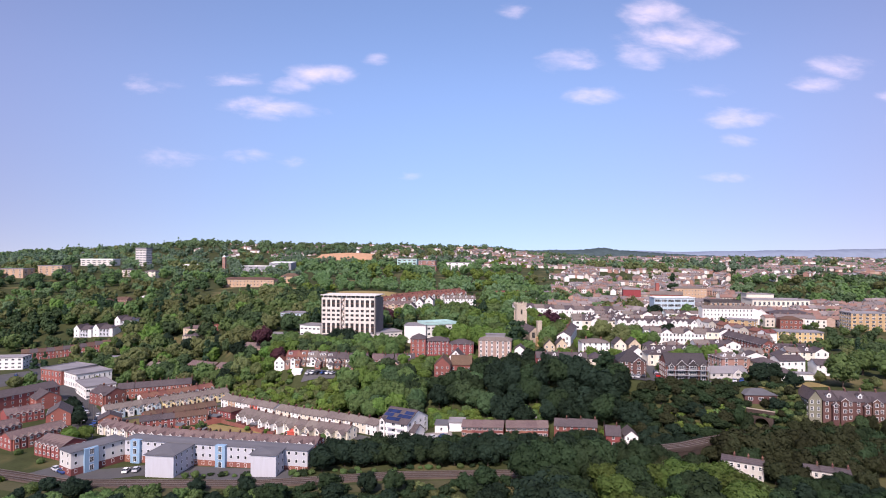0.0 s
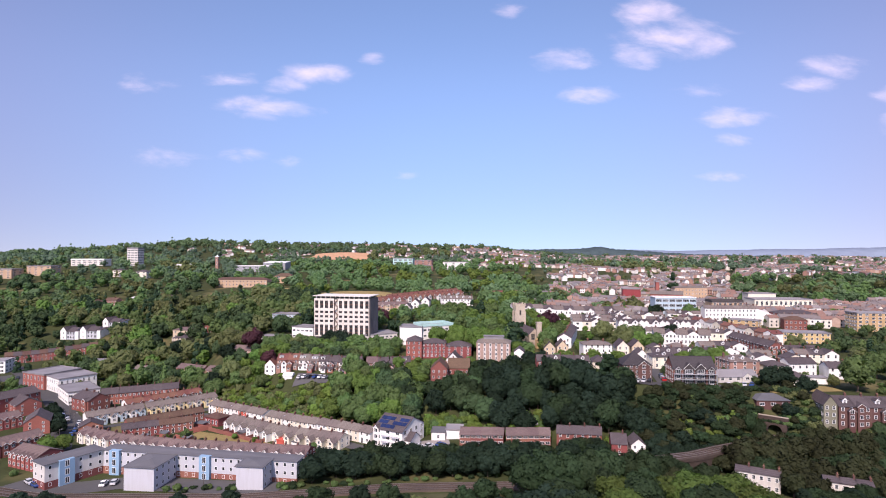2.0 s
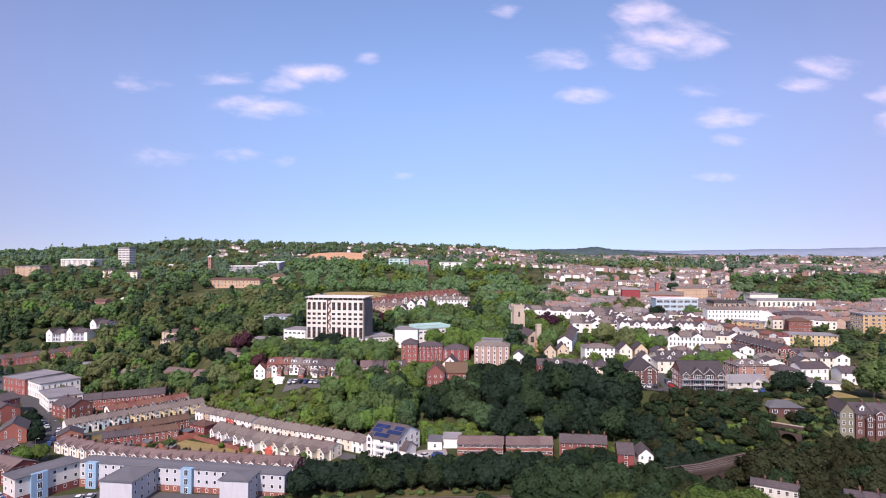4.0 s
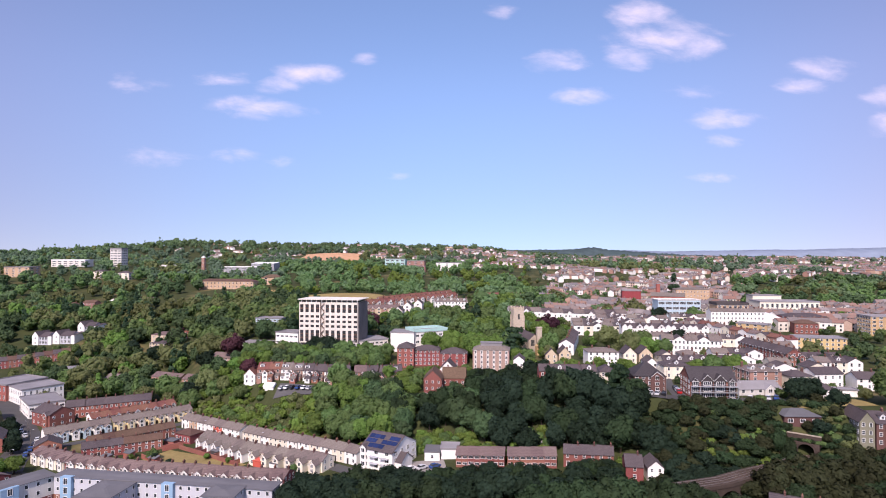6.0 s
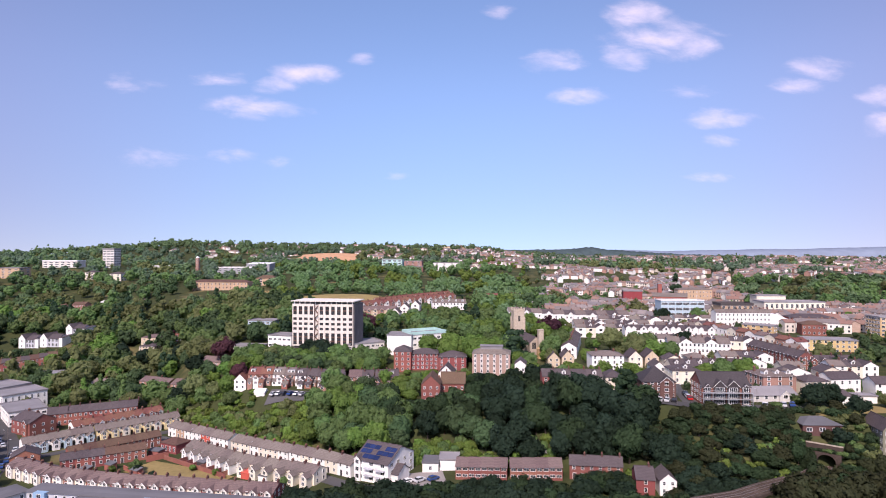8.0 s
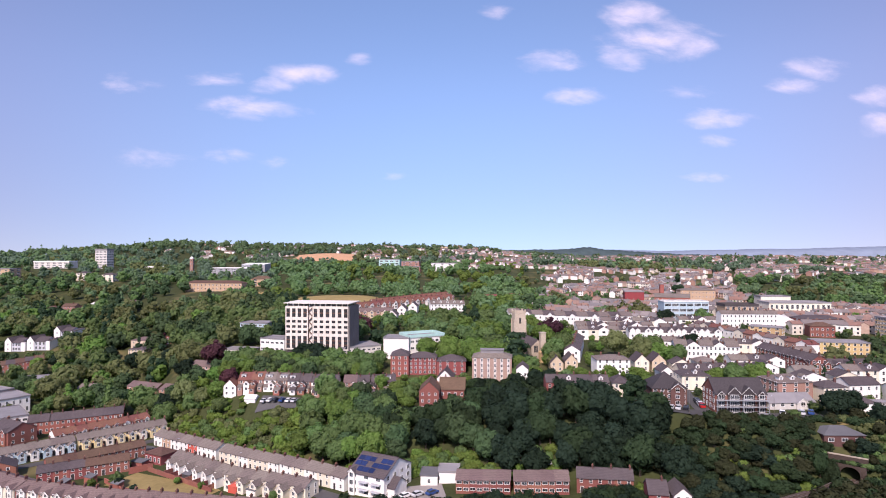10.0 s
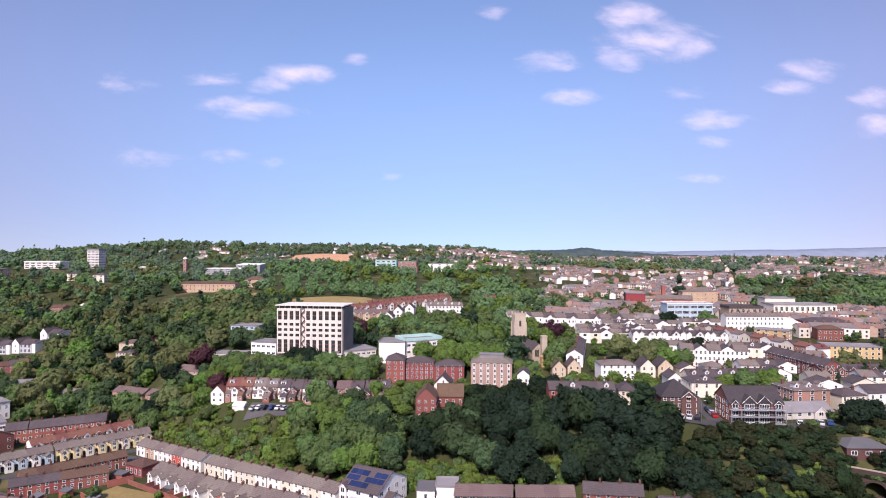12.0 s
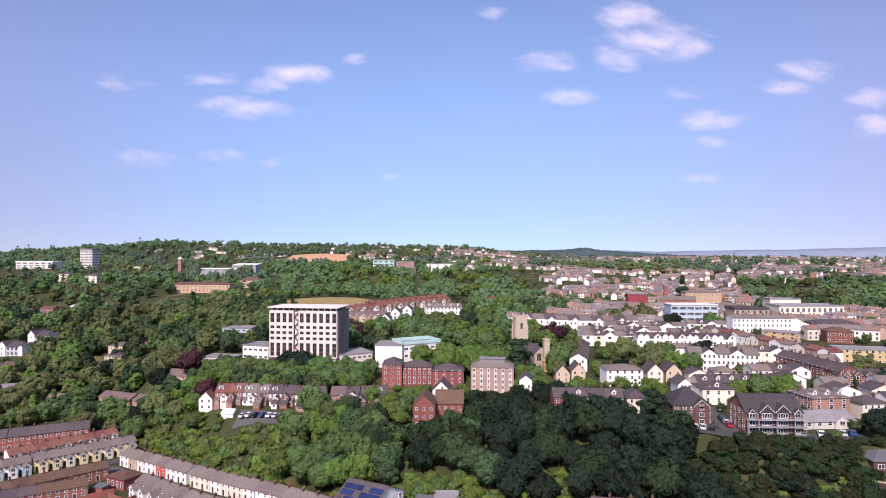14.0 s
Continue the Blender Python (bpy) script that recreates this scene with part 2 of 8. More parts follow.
def foliage(name, colour, hue=0.03, spread=0.24, glow=(0.7, 0.9, 0.5)):
    """Leaves: a matt surface that also lets some light through, tinted by glow."""
    m = material(name, colour, 0.75, spread=spread, grain=1.2, hue=hue, blotch=0.36, spec=0.08, island=0.15, bump=0.5)
    N, L = m.node_tree.nodes, m.node_tree.links
    bsdf, thin, both = N["Principled BSDF"], N.new("ShaderNodeBsdfTranslucent"), N.new("ShaderNodeAddShader")
    dim = N.new("ShaderNodeMixRGB")
    dim.blend_type, dim.inputs[0].default_value, dim.inputs[2].default_value = "MULTIPLY", 1.0, (*glow, 1)
    L.new(bsdf.inputs["Base Color"].links[0].from_socket, dim.inputs[1])
    L.new(dim.outputs[0], thin.inputs["Color"])
    L.new(bsdf.outputs[0], both.inputs[0])
    L.new(thin.outputs[0], both.inputs[1])
    L.new(both.outputs[0], N["Material Output"].inputs["Surface"])
    return m


leaf_mid = foliage("leaf_mid_green", (0.071, 0.110, 0.040))
leaf_light = foliage("leaf_light_green", (0.080, 0.128, 0.032))
leaf_olive = foliage("leaf_olive", (0.092, 0.106, 0.045))
# near-black green: a cloud's shadow is put into this leaf colour
leaf_shade_dark = foliage("leaf_dark_green_shade", (0.014, 0.026, 0.016), glow=(0.3, 0.42, 0.2))
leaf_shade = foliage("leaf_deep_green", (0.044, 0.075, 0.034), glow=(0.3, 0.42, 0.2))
# these two greens are also darkened to stand for the cloud's shadow
leaf_shade_bottle = foliage("leaf_bottle_green_shade", (0.021, 0.037, 0.017), glow=(0.3, 0.42, 0.2))
leaf_shade_drab = foliage("leaf_drab_olive_shade", (0.026, 0.030, 0.014), glow=(0.3, 0.42, 0.2))
leaf_conifer = foliage("needle_green", (0.026, 0.050, 0.028))
leaf_purple = foliage("leaf_copper", (0.048, 0.020, 0.028))
leaf_bramble = foliage("leaf_bramble", (0.088, 0.128, 0.030))
leaf_fresh = foliage("leaf_fresh_green", (0.052, 0.078, 0.020))
leaf_yellow = foliage("leaf_golden", (0.21, 0.20, 0.025))


def meadow(nt, N, L, tc, geo, mth, noise_at, out):
    """Rough grass that dries to straw and bare red earth in patches."""
    mr = N.new("ShaderNodeMapRange")
    mr.inputs["From Min"].default_value, mr.inputs["From Max"].default_value = 0.55, 0.78
    L.new(noise_at(0.03, 6), mr.inputs["Value"])
    mx = N.new("ShaderNodeMixRGB")
    mx.inputs[2].default_value = (0.20, 0.16, 0.075, 1)
    L.new(mr.outputs[0], mx.inputs[0])
    L.new(out, mx.inputs[1])
    return mx.outputs[0]


grass = material("rough_grass", (0.042, 0.050, 0.020), 0.95, spread=0.3, grain=0.8, blotch=0.4, extra=meadow, spec=0.1)
verge = material("rough_verge", (0.060, 0.058, 0.030), 0.95, spread=0.3, grain=0.8, blotch=0.35, spec=0.1)
dry_lawn = material("dry_lawn", (0.26, 0.20, 0.085), 0.95, spread=0.2, grain=0.8, blotch=0.35, spec=0.1)
red_earth = material("red_earth", (0.42, 0.25, 0.15), 0.95, spread=0.15, grain=0.2, blotch=0.3, spec=0.1)
straw = material("stubble", (0.46, 0.34, 0.16), 0.95, spread=0.12, grain=0.2, blotch=0.25, spec=0.1)
# far leaves: greens lightened so that distance haze is part of the colour
leaf_far_haze = foliage("leaf_far_haze_green", (0.082, 0.126, 0.064))
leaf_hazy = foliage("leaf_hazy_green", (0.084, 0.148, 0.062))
leaf_far_haze_dark = foliage("leaf_far_haze_dark_green", (0.070, 0.105, 0.070))
# blue of the far ridges: aerial haze put into the base colour
far_haze_blue = material("far_hills", (0.21, 0.255, 0.33), 1.0, spread=0.22, grain=0.012, blotch=0.05, spec=0.0)
mid_haze_blue = material("distant_wooded_hill", (0.090, 0.128, 0.135), 1.0, spread=0.3, grain=0.02, blotch=0.2, spec=0.0)

# ---------------------------------------------------------------- the lie of the land


def ramp01(t):
    t = np.clip(t, 0, 1)
    return t * t * (3 - 2 * t)


FOOT_X = [-700, -400, -170, -112, -65, -8, 60, 92, 108, 116, 122, 130, 160, 400, 900]
FOOT_Y = [560, 470, 400, 322, 282, 253, 232, 213, 216, 217, 217, 215, 204.5, 172, 172]
FOOT_W = [120, 120, 80, 24, 36, 48, 42, 30, 20, 16, 17, 19, 26, 34, 40]
FAR = [252, 300, 400, 500, 600, 720, 900, 1300, 1700, 2200, 3000, 4000, 4800]
RISE_WEST = [5, 5, 6, 11, 24, 38, 60, 70, 74, 70, 60, 60, 60]
RISE_MID = [18, 18, 28, 36, 39, 42, 49, 64, 92, 110, 100, 84, 70]
RISE_EAST = [27.2, 26, 26.5, 28.5, 32, 39, 54, 64, 66, 66, 62, 58, 50]


def ground(x, y):
    """Height of the ground: a valley floor, a wooded bank, a town on its shelf, hills behind."""
    x, y = np.asarray(x, float), np.asarray(y, float)
    valley = np.interp(x, [-300, -110, -60, -10, 30, 72, 110, 300], [1.5, 2.6, 3.4, 5.6, 7.2, 8.8, 9.6, 11]) - 0.015 * np.clip(y - 215, 0, 110) * ramp01((-30 - x) / 40)
    west, mid, east = (np.interp(y, FAR, r) for r in (RISE_WEST, RISE_MID, RISE_EAST))
    u = x / np.maximum(y, 150)
    a, b = ramp01((u + np.interp(y, [450, 1100], [0.46, 0.62])) / 0.22), ramp01((u - 0.02) / 0.26)
    high = west + (mid - west) * a + (east - mid) * b
    near = ramp01((460 - y) / 120)
    dip = 4.0 * np.exp(-((x + 20) / 55) ** 2 - ((y - 330) / 40) ** 2)
    bank = ramp01((y - np.interp(x, FOOT_X, FOOT_Y)) / np.interp(x, FOOT_X, FOOT_W))
    h = valley + (high - dip * near - valley) * bank
    roll = np.sin(x * 0.006 + 1.0) * np.cos(y * 0.0045 + x * 0.002) + 0.5 * np.sin(x * 0.017 + y * 0.011)
    h = h + 20 * np.exp(-((x + 600) / 330) ** 2 - ((y - 1600) / 260) ** 2)
    h = h + 17 * np.exp(-((x + 215) / 110) ** 2 - ((y - 1350) / 75) ** 2) + 9 * np.exp(-((x - 80) / 110) ** 2 - ((y - 2080) / 90) ** 2) + 4 * np.exp(-((x + 78) / 50) ** 2 - ((y - 590) / 40) ** 2)
    h = h + roll * np.clip((y - 550) / 900, 0, 1) * (3.0 + 0.0012 * np.clip(y, 0, 4000))
    return h


def gz(x, y):
    return float(ground(x, y))


def sheet(name, mat, label, category, xs, ys, lift=0.0, kind="structure"):
    """A draped sheet over a grid of xs (rows of x by y) and ys."""
    n, k = len(ys), xs.shape[1]
    yy = np.repeat(np.asarray(ys, float)[:, None], k, 1)
    zz = ground(xs, yy) + lift
    verts = np.stack([xs, yy, zz], -1).reshape(-1, 3)
    i = np.arange((n - 1) * k).reshape(n - 1, k)[:, :-1].ravel()
    faces = np.stack([i, i + 1, i + k + 1, i + k], 1)
    me = bpy.data.meshes.new(name)
    me.from_pydata(verts.tolist(), [], faces.tolist())
    me.polygons.foreach_set("use_smooth", [True] * len(me.polygons))
    me.materials.append(mat)
    return tagged(new(name, me), label, category, kind=kind)


rows_y = np.concatenate([np.linspace(-900, 130, 30), np.arange(135, 460, 3.0), np.geomspace(462, 4820, 110)])
spread_u = np.linspace(-1, 1, 171)
rows_x = spread_u[None, :] * (np.clip(rows_y, 0, None)[:, None] * 0.95 + 420)
sheet("ground", grass, "rolling ground of rough grass, gardens and dry patches", "ground", rows_x, rows_y)


def strip(name, mat, label, category, pts, width, lift=0.12, step=4.0, kind="structure", level=None):
    """A road or path of that width, draped along the line of pts; level gives it a height of its own."""
    line = [Vector(p) for p in pts]
    samples = []
    for a, b in zip(line, line[1:]):
        n = max(1, int((b - a).length / step))
        samples += [a.lerp(b, i / n) for i in range(n)]
    samples.append(line[-1])
    bm = bmesh.new()
    last = None
    for i, p in enumerate(samples):
        d = (samples[min(i + 1, len(samples) - 1)] - samples[max(i - 1, 0)]).normalized()
        side = Vector((-d.y, d.x))
        row = []
        for k in (-1, -0.33, 0.33, 1):
            q = p + side * k * width / 2
            row.append(bm.verts.new((q.x, q.y, (gz(q.x, q.y) if level is None else level) + lift)))
        if last:
            for a in range(3):
                bm.faces.new((last[a], row[a], row[a + 1], last[a + 1]))
        last = row
    bmesh.ops.recalc_face_normals(bm, faces=bm.faces)
    me = bpy.data.meshes.new(name)
    bm.to_mesh(me)
    bm.free()
    me.materials.append(mat)
    return tagged(new(name, me), label, category, kind=kind)


# ---------------------------------------------------------------- building kit
LIB = {}


def finish(name, bm, *mats):
    me = bpy.data.meshes.new(name)
    bm.to_mesh(me)
    bm.free()
    for m in mats:
        me.materials.append(m)
    return me


def part(name, me, parent, at=None, label=""):
    ob = new(name, me)
    ob.parent = parent
    if at is not None:
        ob.matrix_local = at
    if label:
        ob["label"] = label
    return ob


def box(bm, x0, x1, y0, y1, z0, z1, mat=0):
    v = [bm.verts.new(p) for p in ((x0, y0, z0), (x1, y0, z0), (x1, y1, z0), (x0, y1, z0), (x0, y0, z1), (x1, y0, z1), (x1, y1, z1), (x0, y1, z1))]
    for f in ((3, 2, 1, 0), (4, 5, 6, 7), (0, 1, 5, 4), (1, 2, 6, 5), (2, 3, 7, 6), (3, 0, 4, 7)):
        bm.faces.new([v[i] for i in f]).material_index = mat
    return v


def solid(bm, low, high, mat=0):
    """A closed body between two rings of points with the same count."""
    a, b = [bm.verts.new(p) for p in low], [bm.verts.new(p) for p in high]
    n = len(a)
    fs = [bm.faces.new(a[::-1]), bm.faces.new(b)] + [bm.faces.new((a[i], a[(i + 1) % n], b[(i + 1) % n], b[i])) for i in range(n)]
    for f in fs:
        f.material_index = mat


def cached(key, make):
    if key not in LIB:
        LIB[key] = make()
    return LIB[key]


def window_mesh(w, h, style="sash", frame_mat=None):
    """A framed window that faces -y, with its sill; the glass sits back from the frame."""
    frame_mat = frame_mat or white_paint

    def make():
        bm = bmesh.new()
        t = min(0.09, 0.12 * w)
        cols, rows = 1, 1
        if style == "sash":
            rows = 2
        elif style == "split":
            cols = max(2, round(w / 0.8))
        bar = 0.06
        xs, zs = [-w / 2], [0.0]
        for i in range(cols):
            a, b = -w / 2 + w * i / cols, -w / 2 + w * (i + 1) / cols
            xs += [a + (t if i == 0 else bar / 2), b - (t if i == cols - 1 else bar / 2)]
        xs.append(w / 2)
        for i in range(rows):
            a, b = h * i / rows, h * (i + 1) / rows
            zs += [a + (t if i == 0 else bar / 2), b - (t if i == rows - 1 else bar / 2)]
        zs.append(h)
        # front of frame and bars in one sheet, glass panes set back behind it, all joined
        front = [[bm.verts.new((x, -0.07, z)) for z in zs] for x in xs]
        rear = [[bm.verts.new((x, 0.03, z)) for z in (zs[0], zs[-1])] for x in (xs[0], xs[-1])]
        for i in range(len(xs) - 1):
            for k in range(len(zs) - 1):
                ring = [front[i][k], front[i + 1][k], front[i + 1][k + 1], front[i][k + 1]]
                if i % 2 and k % 2:
                    back = [bm.verts.new((v.co.x, -0.01, v.co.z)) for v in ring]
                    bm.faces.new(back).material_index = 1
                    for q in range(4):
                        bm.faces.new((ring[q], ring[(q + 1) % 4], back[(q + 1) % 4], back[q]))
                else:
                    bm.faces.new(ring)
        edge = [[front[i][0] for i in range(len(xs))], [front[-1][k] for k in range(len(zs))], [front[i][-1] for i in range(len(xs))][::-1], [front[0][k] for k in range(len(zs))][::-1]]
        corner = [rear[0][0], rear[1][0], rear[1][1], rear[0][1]]
        for q in range(4):
            bm.faces.new(edge[q] + [corner[(q + 1) % 4], corner[q]])
        bmesh.ops.recalc_face_normals(bm, faces=bm.faces)
        return finish("window", bm, frame_mat, glass)
    return cached(("win", round(w, 2), round(h, 2), style, frame_mat.name), make)


def door_mesh(w=0.95, h=2.05, mat=None):
    mat = mat or dark_paint

    def make():
        bm = bmesh.new()
        xs, zs = (-w / 2 - 0.1, -w / 2, w / 2, w / 2 + 0.1), (0, h, h + 0.1)
        v = [[bm.verts.new((x, -0.08, z)) for z in zs] for x in xs]
        for i in range(3):
            for k in range(2):
                ring = [v[i][k], v[i + 1][k], v[i + 1][k + 1], v[i][k + 1]]
                if i == 1 and k == 0:
                    back = [bm.verts.new((q.co.x, -0.04, q.co.z)) for q in ring]
                    bm.faces.new(back)
                    for q in range(4):
                        bm.faces.new((ring[q], ring[(q + 1) % 4], back[(q + 1) % 4], back[q])).material_index = 1
                else:
                    bm.faces.new(ring).material_index = 1
        lo, hi = bm.verts.new((xs[0], 0.03, 0)), bm.verts.new((xs[0], 0.03, zs[2]))
        ro, ri = bm.verts.new((xs[3], 0.03, 0)), bm.verts.new((xs[3], 0.03, zs[2]))
        for ring in ((v[0][0], v[0][1], v[0][2], hi, lo), (v[3][2], v[3][1], v[3][0], ro, ri), (v[0][2], v[1][2], v[2][2], v[3][2], ri, hi)):
            bm.faces.new(ring).material_index = 1
        bmesh.ops.recalc_face_normals(bm, faces=bm.faces)
        return finish("door", bm, mat, white_paint)
    return cached(("door", w, h, mat.name), make)


def chimney_mesh(w=0.9, d=0.5, h=0.85, mat=None, pots=3):
    mat = mat or red_brick

    def make():
        bm = bmesh.new()
        box(bm, -w / 2, w / 2, -d / 2, d / 2, -1.2, h)
        box(bm, -w / 2 - 0.07, w / 2 + 0.07, -d / 2 - 0.07, d / 2 + 0.07, h, h + 0.14)
        for i in range(pots):
            x = -w / 2 + w * (i + 0.5) / pots
            m = Matrix.Translation((x, 0, h + 0.14 + 0.22))
            bmesh.ops.create_cone(bm, cap_ends=True, segments=6, radius1=0.13, radius2=0.10, depth=0.45, matrix=m)
        bm.faces.ensure_lookup_table()
        for f in bm.faces[12:]:
            f.material_index = 1
        return finish("chimney", bm, mat, clay_pot)
    return cached(("chim", w, d, h, mat.name, pots), make)


def walls_mesh(w, d, h, roof, rh, mat, sink=2.5):
    """Outer walls as one closed body, up to the underside of the roof; sink: how far they go into the ground."""
    bm = bmesh.new()
    x, y = w / 2, d / 2
    if roof == "gable":
        ring = [(-y, -sink), (y, -sink), (y, h), (0, h + rh), (-y, h)]
        solid(bm, [(-x, a, b) for a, b in ring], [(x, a, b) for a, b in ring])
    elif roof == "cross":
        ring = [(x, -sink), (-x, -sink), (-x, h), (0, h + rh), (x, h)]
        solid(bm, [(a, -y, b) for a, b in ring], [(a, y, b) for a, b in ring])
    elif roof == "mono":
        ring = [(-y, -sink), (y, -sink), (y, h + rh), (-y, h)]
        solid(bm, [(-x, a, b) for a, b in ring], [(x, a, b) for a, b in ring])
    else:
        box(bm, -x, x, -y, y, -sink, h)
    bmesh.ops.recalc_face_normals(bm, faces=bm.faces)
    return finish("wall", bm, mat)


def roof_mesh(w, d, h, roof, rh, mat, over=0.3, trim=None):
    bm = bmesh.new()
    x, y, t = w / 2, d / 2, 0.16
    if roof == "gable" or roof == "cross":
        if roof == "cross":
            x, y = y, x
        e = over * rh / y
        gx = x + (over * 0.6)
        ring = [(-y - over, h - e + 0.03), (0, h + rh + 0.03), (y + over, h - e + 0.03), (y + over, h - e + 0.03 + t), (0, h + rh + 0.03 + t), (-y - over, h - e + 0.03 + t)]
        for s in (0, 1):
            r = [ring[i] for i in ((0, 1, 4, 5) if s == 0 else (1, 2, 3, 4))]
            lo, hi = [(-gx, a, b) for a, b in r], [(gx, a, b) for a, b in r]
            if roof == "cross":
                lo, hi = [(b, a, c) for a, b, c in ((p[0], p[1], p[2]) for p in lo)], [(b, a, c) for a, b, c in hi]
            solid(bm, lo, hi)
        # ridge capping
        if roof == "gable":
            box(bm, -gx, gx, -0.14, 0.14, h + rh + t - 0.02, h + rh + t + 0.09)
        else:
            box(bm, -0.14, 0.14, -gx, gx, h + rh + t - 0.02, h + rh + t + 0.09)
    elif roof == "hip":
        rx = max(0.05, x - y) if x >= y else 0.05
        ry = max(0.05, y - x) if y > x else 0.05
        lo = [(-x - over, -y - over, h), (x + over, -y - over, h), (x + over, y + over, h), (-x - over, y + over, h)]
        mid = [(a, b, h + t) for a, b, c in lo]
        top = [(-rx, -ry, h + rh), (rx, -ry, h + rh), (rx, ry, h + rh), (-rx, ry, h + rh)]
        solid(bm, lo, mid)
        solid(bm, [(a, b, c + 0.002) for a, b, c in mid], top)
    elif roof == "mono":
        e = over * rh / (2 * y)
        r = [(-y - over, h - e + 0.03), (y + over, h + rh + e + 0.03), (y + over, h + rh + e + 0.2), (-y - over, h - e + 0.2)]
        solid(bm, [(-x - over, a, b) for a, b in r], [(x + over, a, b) for a, b in r])
    else:
        o = over
        box(bm, -x - o, x + o, -y - o, y + o, h + 0.004, h + 0.2)
        p = 0.22
        for x0, x1, y0, y1 in ((-x - o, x + o, -y - o, -y - o + p), (-x - o, x + o, y + o - p, y + o), (-x - o, -x - o + p, -y - o + p, y + o - p), (x + o - p, x + o, -y - o + p, y + o - p)):
            box(bm, x0, x1, y0, y1, h + 0.2, h + 0.2 + rh, 1)
    bmesh.ops.recalc_face_normals(bm, faces=bm.faces)
    return finish("roof", bm, mat, trim or mat)


def gablet_mesh(w, proud, h, rh, wall_mat, roof_mat, base=0.0, depth=2.0):
    """A bay that stands proud of the front at -y and ends in its own gable, from base to eaves h."""
    bm = bmesh.new()
    ring = [(w / 2, base), (-w / 2, base), (-w / 2, h), (0, h + rh), (w / 2, h)]
    solid(bm, [(a, -proud, b) for a, b in ring], [(a, depth, b) for a, b in ring])
    e = 0.2 * rh / (w / 2)
    for s in (-1, 1):
        r = [(s * (w / 2 + 0.2), h - e + 0.02), (0, h + rh + 0.02), (0, h + rh + 0.16), (s * (w / 2 + 0.2), h - e + 0.16)]
        solid(bm, [(a, -proud - 0.25, b) for a, b in r], [(a, depth, b) for a, b in r], 1)
        # white bargeboard along the gable's edge
        solid(bm, [(a, -proud - 0.31, b - 0.12) for a, b in r], [(a, -proud - 0.252, b - 0.12) for a, b in r], 2)
    bmesh.ops.recalc_face_normals(bm, faces=bm.faces)
    return finish("gable_bay", bm, wall_mat, roof_mat, white_paint)


def side_pose(side, w, d, along, z):
    """A pose on a wall, facing outwards: f front (-y), b back, l left (-x), r right."""
    if side == "f":
        return pose(along, -d / 2, z)
    if side == "b":
        return pose(-along, d / 2, z, 0, 0, 180)
    if side == "l":
        return pose(-w / 2, -along, z, 0, 0, -90)
    return pose(w / 2, along, z, 0, 0, 90)


PLOTS = []


